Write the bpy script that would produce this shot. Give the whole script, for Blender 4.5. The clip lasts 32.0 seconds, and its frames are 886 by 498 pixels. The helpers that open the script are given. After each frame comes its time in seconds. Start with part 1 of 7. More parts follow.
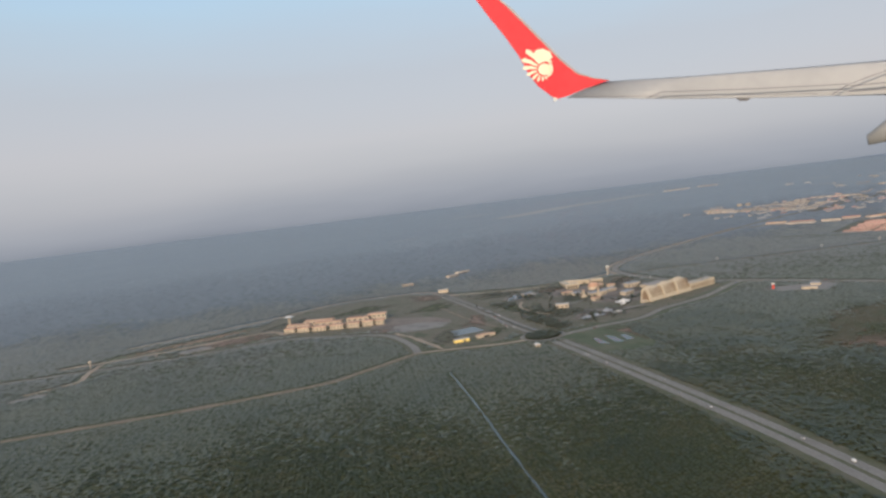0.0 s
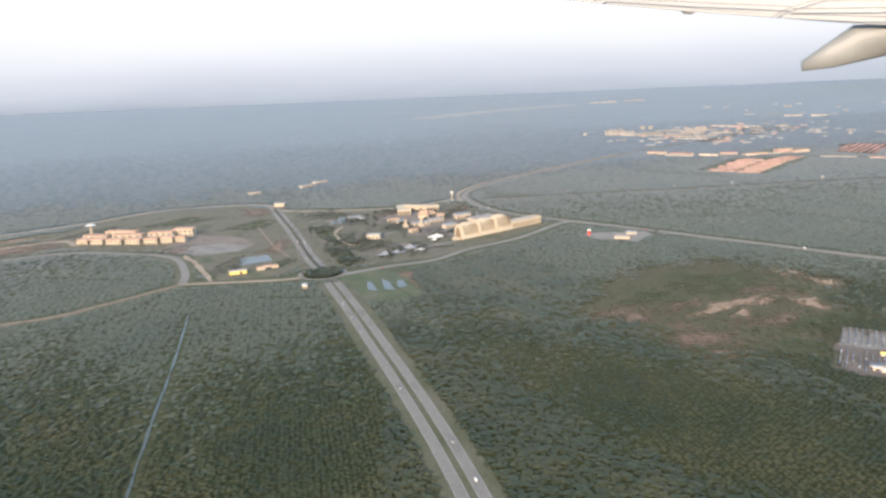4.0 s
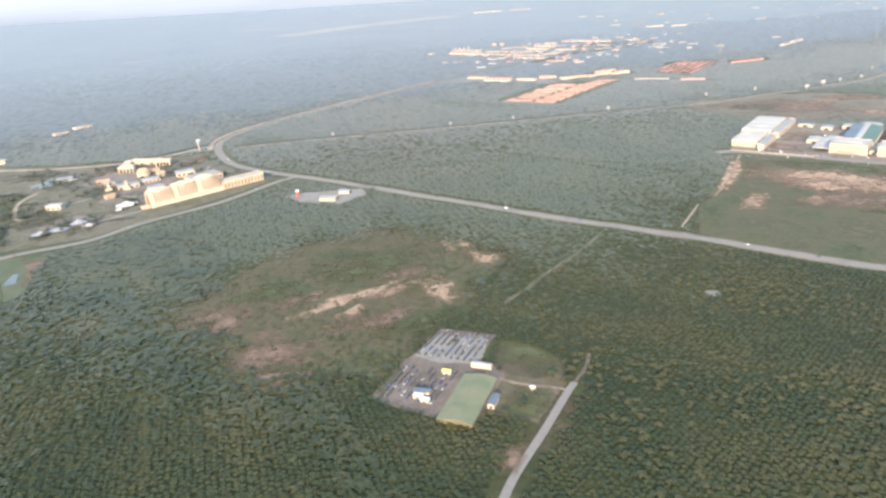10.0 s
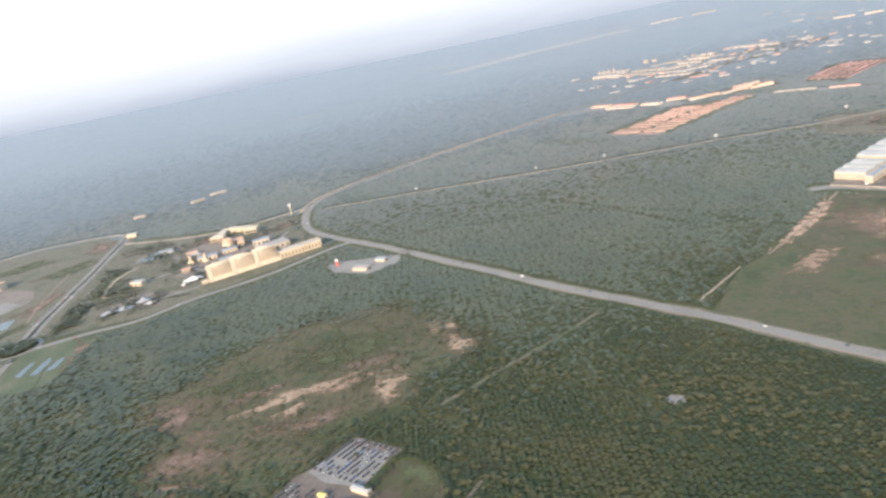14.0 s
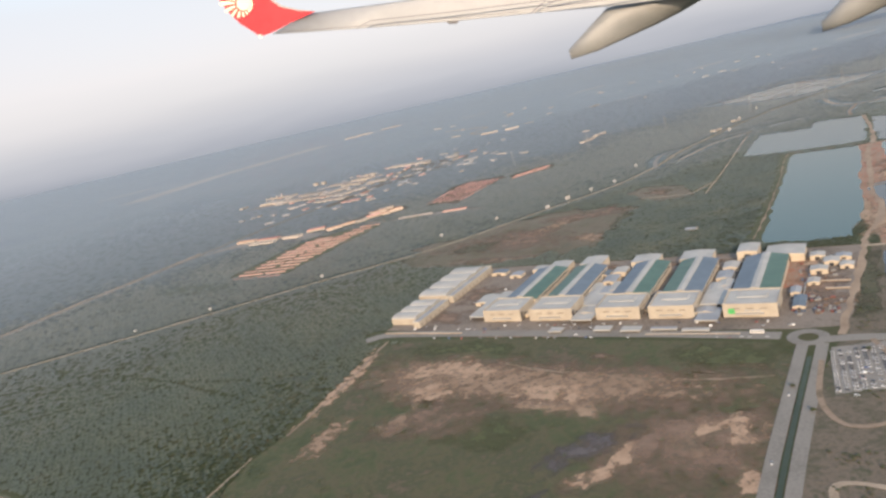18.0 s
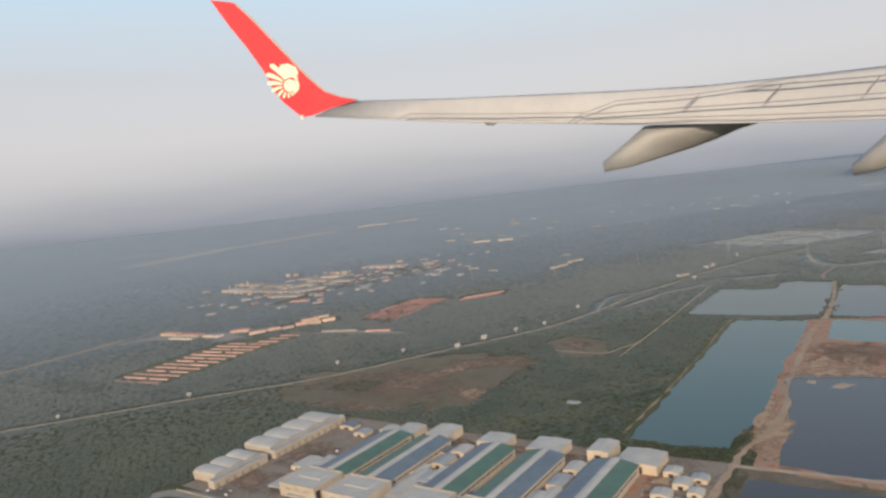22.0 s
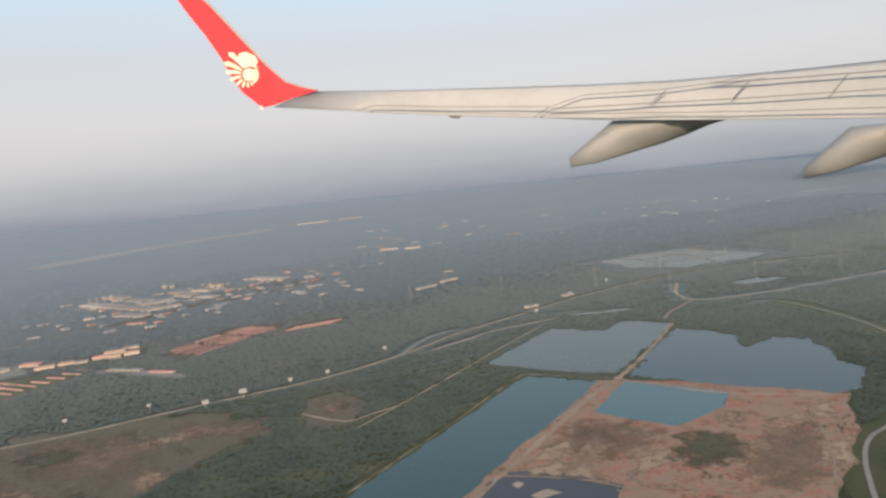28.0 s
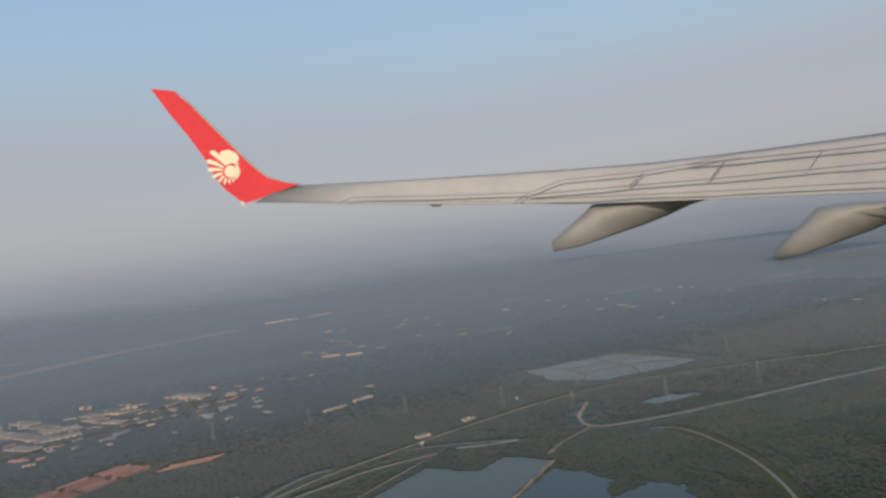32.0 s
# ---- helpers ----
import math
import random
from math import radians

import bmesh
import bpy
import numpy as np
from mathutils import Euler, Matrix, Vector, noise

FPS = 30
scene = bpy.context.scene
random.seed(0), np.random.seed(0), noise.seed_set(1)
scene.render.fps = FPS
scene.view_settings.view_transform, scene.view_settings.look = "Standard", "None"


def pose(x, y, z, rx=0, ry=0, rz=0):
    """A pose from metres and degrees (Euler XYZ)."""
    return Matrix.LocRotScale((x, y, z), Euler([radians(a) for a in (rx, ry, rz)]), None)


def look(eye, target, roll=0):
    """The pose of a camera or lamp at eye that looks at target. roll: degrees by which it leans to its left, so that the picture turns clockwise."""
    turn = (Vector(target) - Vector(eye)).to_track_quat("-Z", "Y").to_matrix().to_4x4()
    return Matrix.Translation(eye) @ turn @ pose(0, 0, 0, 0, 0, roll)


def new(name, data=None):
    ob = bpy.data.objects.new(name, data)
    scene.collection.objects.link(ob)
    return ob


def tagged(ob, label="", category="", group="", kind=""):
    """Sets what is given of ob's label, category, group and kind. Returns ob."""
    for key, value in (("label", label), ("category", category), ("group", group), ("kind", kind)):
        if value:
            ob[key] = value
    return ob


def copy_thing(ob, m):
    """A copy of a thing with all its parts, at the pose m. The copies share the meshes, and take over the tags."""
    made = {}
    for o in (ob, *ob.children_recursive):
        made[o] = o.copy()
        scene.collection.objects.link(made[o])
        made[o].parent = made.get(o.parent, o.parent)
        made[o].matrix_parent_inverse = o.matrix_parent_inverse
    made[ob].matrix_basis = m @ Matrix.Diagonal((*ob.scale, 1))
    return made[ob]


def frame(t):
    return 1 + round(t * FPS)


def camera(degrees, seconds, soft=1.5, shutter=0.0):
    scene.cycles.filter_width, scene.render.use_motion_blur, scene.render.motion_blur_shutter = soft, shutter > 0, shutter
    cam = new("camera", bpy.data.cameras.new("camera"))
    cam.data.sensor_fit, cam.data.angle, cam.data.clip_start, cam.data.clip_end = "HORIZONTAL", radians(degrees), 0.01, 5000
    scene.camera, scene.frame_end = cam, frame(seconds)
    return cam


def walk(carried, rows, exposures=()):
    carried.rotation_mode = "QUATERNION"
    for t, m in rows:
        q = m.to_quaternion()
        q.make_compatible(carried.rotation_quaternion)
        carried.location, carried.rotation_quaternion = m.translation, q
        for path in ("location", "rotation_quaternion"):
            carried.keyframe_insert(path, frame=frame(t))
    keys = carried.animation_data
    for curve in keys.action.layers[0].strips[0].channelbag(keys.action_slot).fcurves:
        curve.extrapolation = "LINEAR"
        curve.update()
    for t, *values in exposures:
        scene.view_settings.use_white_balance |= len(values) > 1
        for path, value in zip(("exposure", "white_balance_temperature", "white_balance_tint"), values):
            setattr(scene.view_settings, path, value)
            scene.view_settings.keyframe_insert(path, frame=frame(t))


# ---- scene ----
cam = camera(63.6, 32.0, 2.7)
METRES, EYE, TILT, LEAN, TURN = 1100.0, 116.3, -4.6, 7.0, 0.0
ROWS = [
    (0.0, -0.00113, -0.00093, -0.00034, 0.0, 0.0, -0.0),
    (0.5, 0.01236, 0.00461, 0.00358, -2.46, -1.53, 0.04),
    (1.0, 0.02567, 0.00992, 0.00734, -2.77, -3.13, -1.05),
    (1.5, 0.03884, 0.01502, 0.01095, -3.15, -4.66, -1.97),
    (2.0, 0.05190, 0.01993, 0.01443, -3.47, -6.37, -3.05),
    (2.5, 0.06487, 0.02464, 0.01779, -3.83, -7.23, -4.11),
    (4.5, 0.11635, 0.04182, 0.03041, -4.38, -8.63, -4.23),
    (5.0, 0.12923, 0.04574, 0.03342, -4.72, -8.86, -3.87),
    (5.5, 0.14213, 0.04954, 0.03638, -5.31, -9.06, -3.02),
    (6.0, 0.15509, 0.05322, 0.03931, -5.74, -9.46, -2.74),
    (6.5, 0.16811, 0.05680, 0.04221, -6.19, -9.88, -2.44),
    (7.0, 0.18120, 0.06027, 0.04510, -7.29, -10.22, -2.57),
    (7.5, 0.19438, 0.06366, 0.04797, -8.52, -10.73, -2.98),
    (8.0, 0.20765, 0.06698, 0.05082, -9.87, -11.26, -3.38),
    (8.5, 0.22103, 0.07022, 0.05368, -10.93, -11.88, -3.54),
    (9.0, 0.23451, 0.07341, 0.05653, -11.29, -12.61, -3.53),
    (9.5, 0.24811, 0.07654, 0.05938, -10.5, -13.9, -3.15),
    (10.0, 0.26182, 0.07964, 0.06223, -10.26, -15.03, -2.83),
    (10.5, 0.27565, 0.08270, 0.06508, -10.59, -15.83, -2.49),
    (11.0, 0.28961, 0.08573, 0.06794, -10.95, -15.83, -2.35),
    (11.5, 0.30370, 0.08875, 0.07080, -11.19, -14.73, -2.36),
    (12.0, 0.31791, 0.09176, 0.07367, -10.32, -12.97, -2.28),
    (12.5, 0.33224, 0.09477, 0.07654, 1.36, -13.54, 0.39),
    (13.0, 0.34670, 0.09777, 0.07942, 7.98, -13.41, 2.06),
    (13.5, 0.36128, 0.10079, 0.08229, 8.11, -13.22, 2.79),
    (14.0, 0.37598, 0.10382, 0.08518, 5.54, -13.44, 3.63),
    (14.5, 0.39081, 0.10687, 0.08806, -0.52, -13.45, 3.19),
    (15.0, 0.40574, 0.10995, 0.09094, -7.87, -11.84, 1.23),
    (15.5, 0.42079, 0.11305, 0.09383, -10.85, -9.45, 0.13),
    (17.5, 0.48198, 0.12581, 0.10537, -14.31, -8.56, 5.7),
    (18.0, 0.49751, 0.12909, 0.10825, -15.24, -7.17, 7.15),
    (18.5, 0.51311, 0.13241, 0.11114, -17.61, -6.37, 10.24),
    (19.0, 0.52879, 0.13577, 0.11402, -19.1, -7.61, 12.71),
    (19.5, 0.54454, 0.13917, 0.11692, -17.43, -6.92, 14.71),
    (20.0, 0.56036, 0.14260, 0.11981, -15.73, -6.73, 8.51),
    (20.5, 0.57623, 0.14606, 0.12272, -14.75, -5.57, 6.79),
    (21.0, 0.59215, 0.14955, 0.12564, -13.51, -3.51, 4.08),
    (21.5, 0.60812, 0.15307, 0.12858, -11.26, -1.5, -0.01),
    (22.0, 0.62413, 0.15660, 0.13155, -11.89, 0.22, 0.49),
    (22.5, 0.64018, 0.16015, 0.13454, -14.29, 0.95, 4.23),
    (23.0, 0.65626, 0.16370, 0.13757, -16.33, -0.33, 0.12),
    (23.5, 0.67237, 0.16725, 0.14064, -18.19, -1.5, -0.86),
    (24.0, 0.68851, 0.17078, 0.14376, -20.04, -1.93, -1.36),
    (24.5, 0.70466, 0.17430, 0.14695, -20.5, -2.74, -1.46),
    (25.0, 0.72084, 0.17778, 0.15021, -20.18, -3.44, -1.67),
    (25.5, 0.73704, 0.18121, 0.15356, -19.6, -3.39, -1.61),
    (27.5, 0.80198, 0.19421, 0.16811, -14.16, -2.62, -1.05),
    (28.0, 0.81827, 0.19720, 0.17212, -12.4, -0.72, -0.17),
    (28.5, 0.83458, 0.20004, 0.17632, -11.34, 1.79, 0.3),
    (29.0, 0.85091, 0.20272, 0.18074, -10.82, 3.14, 1.01),
    (29.5, 0.86728, 0.20522, 0.18538, -10.61, 4.42, 1.1),
    (30.0, 0.88369, 0.20752, 0.19029, -10.9, 4.89, 1.4),
    (30.5, 0.90014, 0.20958, 0.19549, -11.29, 5.22, 1.65),
    (31.0, 0.91665, 0.21139, 0.20100, -11.55, 5.54, 1.72),
    (31.5, 0.93322, 0.21292, 0.20686, -11.73, 5.71, 1.76),
    (32.0, 0.94988, 0.21414, 0.21311, -11.87, 5.81, 1.72),
]

def path_pose(x, y, z, yaw, pitch, roll):
    return pose(0, 0, EYE, TILT, LEAN, TURN) @ pose(METRES * x, METRES * y, METRES * z, 90 + pitch, roll, yaw)


# the camera opens up over the plantation and closes again over the ponds
EXPOSURES = [(t, ev, 6400 if t < 16 else 6780 if t < 22 else 6750 if t < 28.5 else 6430, 15 if 16 <= t < 22 else 13) for t, ev in ((0.0, 0.5), (1.0, 0.88), (2.5, 1.24), (4.5, 1.45), (6.0, 1.52), (10.0, 1.97), (12.0, 2.06), (14.0, 1.72), (15.5, 1.65), (17.5, 1.2), (20.0, 1.0), (21.0, 1.0), (22.5, 0.6), (25.0, 0.85), (28.0, 0.8), (29.0, 0.45), (32.0, 0.15))]
walk(cam, [(t, path_pose(x, y, z, yaw, pitch, roll)) for t, x, y, z, yaw, pitch, roll in ROWS], EXPOSURES)

# ---- sky and sun: low evening sun behind the camera, thick haze along the horizon ----
SUN_EL, SUN_AZ = radians(20), radians(200)
world = bpy.data.worlds.new("evening_sky")
scene.world = world
world.use_nodes = True
wn, wl = world.node_tree.nodes, world.node_tree.links
sky = wn.new("ShaderNodeTexSky")
sky.sky_type, sky.sun_disc, sky.sun_elevation, sky.sun_rotation = "NISHITA", False, SUN_EL, SUN_AZ
sky.air_density, sky.dust_density, sky.ozone_density = 1.0, 3.0, 1.5
bright = wn.new("ShaderNodeVectorMath")
bright.operation = "SCALE"
bright.inputs["Scale"].default_value = 0.11
wl.new(sky.outputs[0], bright.inputs[0])
where = wn.new("ShaderNodeTexCoord")
split = wn.new("ShaderNodeSeparateXYZ")
wl.new(where.outputs["Generated"], split.inputs[0])
haze = wn.new("ShaderNodeValToRGB")
stops = haze.color_ramp.elements
stops[0].position, stops[0].color = 0.465, (0.125, 0.148, 0.185, 1)
stops[1].position, stops[1].color = 0.70, (0.345, 0.545, 0.76, 1)
for pos, col in ((0.484, (0.19, 0.215, 0.252, 1)), (0.50, (0.292, 0.312, 0.342, 1)), (0.522, (0.368, 0.376, 0.398, 1)), (0.545, (0.412, 0.407, 0.419, 1)), (0.585, (0.388, 0.410, 0.430, 1)), (0.635, (0.375, 0.500, 0.575, 1))):
    stops.new(pos).color = col
half = wn.new("ShaderNodeMath")
half.operation, half.inputs[1].default_value, half.inputs[2].default_value = "MULTIPLY_ADD", 0.5, 0.5
wl.new(split.outputs["Z"], half.inputs[0])
drift = wn.new("ShaderNodeTexNoise")
drift.inputs["Scale"].default_value, drift.inputs["Detail"].default_value = 2.2, 4
tall = wn.new("ShaderNodeVectorMath")
tall.operation = "MULTIPLY"
tall.inputs[1].default_value = (1, 1, 7)
wl.new(where.outputs["Generated"], tall.inputs[0])
wl.new(tall.outputs[0], drift.inputs["Vector"])
sway = wn.new("ShaderNodeMath")
sway.operation, sway.inputs[1].default_value = "MULTIPLY_ADD", 0.03
lower = wn.new("ShaderNodeMath")
lower.operation, lower.inputs[1].default_value = "SUBTRACT", 0.015
wl.new(half.outputs[0], lower.inputs[0])
wl.new(drift.outputs[0], sway.inputs[0])
wl.new(lower.outputs[0], sway.inputs[2])
wl.new(sway.outputs[0], haze.inputs[0])
veil = wn.new("ShaderNodeMapRange")
veil.inputs["From Min"].default_value, veil.inputs["From Max"].default_value = 0.2, 0.75
veil.inputs["To Min"].default_value, veil.inputs["To Max"].default_value = 0.85, 0.2
wl.new(split.outputs["Z"], veil.inputs["Value"])
blend = wn.new("ShaderNodeMix")
blend.data_type = "RGBA"
wl.new(veil.outputs[0], blend.inputs["Factor"])
wl.new(bright.outputs[0], blend.inputs["A"])
wl.new(haze.outputs["Color"], blend.inputs["B"])
wl.new(blend.outputs["Result"], wn["Background"].inputs["Color"])
wn["Background"].inputs["Strength"].default_value = 1.0

sun = new("sun", bpy.data.lights.new("sun", "SUN"))
sun.data.energy, sun.data.angle, sun.data.color = 2.2, radians(1.0), (1.0, 0.80, 0.58)
sun_from = Vector((math.sin(SUN_AZ) * math.cos(SUN_EL), math.cos(SUN_AZ) * math.cos(SUN_EL), math.sin(SUN_EL)))
sun.matrix_world = look((0, 0, 600), Vector((0, 0, 600)) - sun_from)

# ---- materials ----
def material(name, colours, rough=0.8, scale=0.1, fine=2.0, bump=0.0, spec=0.5, metal=0.0, island=0.0, thing=0.0, holes=None, sheen=0.0, level=0.0, soft=0.04, tint=(0.66, 0.73, 0.81), velvet=0.2):
    """Colours are spread by two noises, coarse (scale) and fine; island and thing vary the brightness piece by piece."""
    m = bpy.data.materials.new(name)
    m.use_nodes = True
    n, l = m.node_tree.nodes, m.node_tree.links
    b = n["Principled BSDF"]
    b.inputs["Roughness"].default_value, b.inputs["Metallic"].default_value = rough, metal
    b.inputs["Specular IOR Level"].default_value = spec
    # tinted sheen, strongest at low viewing angles, imitates aerial haze
    if sheen:
        b.inputs["Sheen Weight"].default_value, b.inputs["Sheen Roughness"].default_value = sheen, velvet
        b.inputs["Sheen Tint"].default_value = (*tint, 1)
    geo = n.new("ShaderNodeNewGeometry")
    big, small = n.new("ShaderNodeTexNoise"), n.new("ShaderNodeTexNoise")
    big.inputs["Scale"].default_value, big.inputs["Detail"].default_value = scale, 5
    small.inputs["Scale"].default_value, small.inputs["Detail"].default_value = fine, 7 if fine < 0.1 else 3
    for tex in (big, small):
        l.new(geo.outputs["Position"], tex.inputs["Vector"])
    mix = n.new("ShaderNodeMath")
    mix.operation, mix.inputs[1].default_value = "MULTIPLY_ADD", 0.65
    weak = n.new("ShaderNodeMath")
    weak.operation, weak.inputs[1].default_value = "MULTIPLY", 0.35
    l.new(small.outputs[0], weak.inputs[0])
    l.new(big.outputs[0], mix.inputs[0])
    l.new(weak.outputs[0], mix.inputs[2])
    ramp = n.new("ShaderNodeValToRGB")
    e = ramp.color_ramp.elements
    e[0].position, e[1].position = 0.36, 0.64
    e[0].color, e[1].color = (*colours[0], 1), (*colours[-1], 1)
    for i, c in enumerate(colours[1:-1], 1):
        e.new(0.36 + 0.28 * i / (len(colours) - 1)).color = (*c, 1)
    l.new(mix.outputs[0], ramp.inputs[0])
    colour = ramp.outputs[0]
    for amount, source in ((island, "island"), (thing, "thing")):
        if amount:
            rnd = geo.outputs["Random Per Island"] if source == "island" else n.new("ShaderNodeObjectInfo").outputs["Random"]
            span = n.new("ShaderNodeMapRange")
            span.inputs["To Min"].default_value, span.inputs["To Max"].default_value = 1 - amount, 1 + amount
            l.new(rnd, span.inputs["Value"])
            hsv = n.new("ShaderNodeHueSaturation")
            l.new(span.outputs[0], hsv.inputs["Value"])
            l.new(colour, hsv.inputs["Color"])
            colour = hsv.outputs[0]
    l.new(colour, b.inputs["Base Color"])
    if bump:
        bm_ = n.new("ShaderNodeBump")
        bm_.inputs["Strength"].default_value, bm_.inputs["Distance"].default_value = bump, min(0.4 / fine, 6.0)
        l.new(small.outputs[0], bm_.inputs["Height"])
        l.new(bm_.outputs[0], b.inputs["Normal"])
    if level:  # leaves shade as a canopy: normals lean towards the sky, so haze sheen covers crowns
        lean = n.new("ShaderNodeVectorMath")
        lean.operation, lean.inputs[1].default_value = "ADD", (0, 0, level)
        unit = n.new("ShaderNodeVectorMath")
        unit.operation = "NORMALIZE"
        l.new(geo.outputs["Normal"], lean.inputs[0])
        l.new(lean.outputs[0], unit.inputs[0])
        l.new(unit.outputs[0], b.inputs["Normal"])
    if holes is not None:
        step = n.new("ShaderNodeMapRange")
        step.inputs["From Min"].default_value, step.inputs["From Max"].default_value = holes - soft, holes + soft
        other = n.new("ShaderNodeTexNoise")
        other.inputs["Scale"].default_value, other.inputs["Detail"].default_value = scale * 1.7, 7
        other.inputs["Roughness"].default_value = 0.65
        l.new(geo.outputs["Position"], other.inputs["Vector"])
        cover, edge = n.new("ShaderNodeAttribute"), n.new("ShaderNodeMath")
        cover.attribute_name = "cover"  # falls from 1 to 0 over the outer fringe of an area
        edge.operation, edge.inputs[1].default_value, edge.inputs[2].default_value = "MULTIPLY_ADD", 0.26, -0.26
        l.new(cover.outputs["Fac"], edge.inputs[0])
        both = n.new("ShaderNodeMath")
        l.new(other.outputs[0], both.inputs[0])
        l.new(edge.outputs[0], both.inputs[1])
        l.new(both.outputs[0], step.inputs["Value"])
        l.new(step.outputs[0], b.inputs["Alpha"])
    return m


# haze over the far land is put into this blue-tinted sheen
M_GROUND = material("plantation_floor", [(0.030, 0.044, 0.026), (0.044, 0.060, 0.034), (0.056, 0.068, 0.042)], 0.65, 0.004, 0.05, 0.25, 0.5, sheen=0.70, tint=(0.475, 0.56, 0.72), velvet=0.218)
M_SOIL = material("weedy_palm_soil", [(0.038, 0.048, 0.018), (0.050, 0.057, 0.022), (0.066, 0.062, 0.028)], 0.95, 0.03, 0.4, 0.2, 0.3, sheen=0.5, tint=(0.62, 0.70, 0.68), velvet=0.235)
# near stand of the same palms, with the weakest haze sheen
M_PALM = material("near_palm_fronds", [(0.031, 0.042, 0.0125), (0.050, 0.057, 0.016), (0.088, 0.076, 0.022)], 0.5, 0.022, 0.30, 0, 0.4, island=0.36, sheen=0.50, level=3.5, velvet=0.235, tint=(0.65, 0.72, 0.70))
M_PALM_PALE = material("yellowing_palm_fronds", [(0.062, 0.063, 0.020), (0.084, 0.077, 0.025), (0.112, 0.091, 0.031)], 0.5, 0.02, 0.3, 0, 0.4, island=0.25, sheen=0.4, level=3.0, velvet=0.235, tint=(0.6, 0.72, 0.68))
# same palms farther off: stronger pale sheen stands in for haze
M_PALM_HAZED = material("hazed_palm_fronds", [(0.048, 0.055, 0.0185), (0.063, 0.068, 0.022), (0.084, 0.081, 0.028)], 0.5, 0.02, 0.3, 0, 0.5, island=0.2, sheen=0.78, level=6.0, velvet=0.235, tint=(0.67, 0.72, 0.74))
M_PALM_FAR_HAZED = material("far_hazed_palm_fronds", [(0.046, 0.053, 0.0195), (0.060, 0.064, 0.0235), (0.078, 0.075, 0.029)], 0.5, 0.02, 0.3, 0, 0.5, island=0.06, sheen=0.95, level=10.0, velvet=0.23, tint=(0.69, 0.73, 0.79))
M_LEAF = material("broadleaf_leaves", [(0.031, 0.040, 0.0130), (0.048, 0.053, 0.0165), (0.080, 0.072, 0.023)], 0.5, 0.03, 0.4, 0, 0.4, island=0.26, sheen=0.52, level=4.0, velvet=0.23, tint=(0.65, 0.72, 0.70))
M_SHRUB = material("olive_scrub_leaves", [(0.056, 0.070, 0.022), (0.080, 0.083, 0.030), (0.112, 0.088, 0.042)], 0.6, 0.03, 0.5, 0, 0.4, island=0.3, sheen=0.35, level=4.0, tint=(0.6, 0.72, 0.68))
# distant leaves, haze put in as strong bluish sheen
M_FARLEAF = material("hazed_far_leaves", [(0.040, 0.048, 0.020), (0.054, 0.060, 0.026)], 0.6, 0.01, 0.1, 0, 0.4, island=0.04, sheen=0.93, level=25.0, velvet=0.222, tint=(0.505, 0.60, 0.78))
M_BARK = material("bark", [(0.09, 0.07, 0.05), (0.16, 0.12, 0.09)], 0.9, 0.5, 4)
M_SCRUB = material("scrub_grass", [(0.044, 0.053, 0.020), (0.066, 0.070, 0.027), (0.092, 0.072, 0.036), (0.062, 0.064, 0.026), (0.125, 0.080, 0.048)], 0.9, 0.025, 0.3, 0.4, holes=0.2, soft=0.12, sheen=0.12)
M_REDSOIL = material("reddish_bare_soil", [(0.15, 0.105, 0.072), (0.23, 0.15, 0.105), (0.12, 0.095, 0.06)], 0.95, 0.06, 0.5, 0.4, holes=0.42, soft=0.18, sheen=0.12)
M_TUFT = material("bright_tussock_grass", [(0.068, 0.078, 0.029), (0.092, 0.096, 0.040)], 0.9, 0.06, 0.5, 0.4, holes=0.42, soft=0.18, sheen=0.12)
M_FIELD = material("field_grass", [(0.047, 0.057, 0.021), (0.064, 0.071, 0.028), (0.088, 0.076, 0.038), (0.056, 0.061, 0.026), (0.112, 0.084, 0.052)], 0.9, 0.03, 0.25, 0.4, sheen=0.06)
M_PARK = material("worn_park_ground", [(0.064, 0.074, 0.034), (0.092, 0.092, 0.048), (0.155, 0.128, 0.09), (0.078, 0.082, 0.042), (0.20, 0.16, 0.118)], 0.9, 0.05, 0.5, 0.3, sheen=0.16)
M_WASTE = material("waste_ground", [(0.058, 0.062, 0.034), (0.088, 0.078, 0.05), (0.145, 0.112, 0.082), (0.066, 0.068, 0.038)], 0.95, 0.03, 0.4, 0.4, sheen=0.12)
M_LAWN = material("lawn", [(0.06, 0.08, 0.035), (0.085, 0.10, 0.05), (0.13, 0.12, 0.075)], 0.9, 0.05, 0.6, 0.3, sheen=0.12)
M_BROWN = material("dry_brown_field", [(0.075, 0.072, 0.040), (0.125, 0.094, 0.060), (0.088, 0.080, 0.044), (0.16, 0.115, 0.078)], 0.9, 0.025, 0.3, 0.4, sheen=0.4, holes=0.2, soft=0.12)
M_SAND = material("bare_sandy_soil", [(0.22, 0.145, 0.09), (0.36, 0.25, 0.165), (0.28, 0.19, 0.125)], 0.95, 0.07, 0.5, 0.4, holes=0.40, sheen=0.12, soft=0.10)
M_SAND_DRY = material("dry_orange_sand", [(0.24, 0.15, 0.092), (0.42, 0.285, 0.19), (0.30, 0.195, 0.125)], 0.95, 0.10, 0.6, 0.4, holes=0.44, sheen=0.08, soft=0.06)
M_SAND_RAG = material("broken_sandy_soil", [(0.20, 0.13, 0.08), (0.33, 0.225, 0.15)], 0.95, 0.13, 0.6, 0.4, holes=0.43, sheen=0.12, soft=0.10)
M_CAUSEWAY = material("trodden_sand", [(0.22, 0.155, 0.105), (0.35, 0.26, 0.18)], 0.95, 0.06, 0.6, 0.3, sheen=0.12)
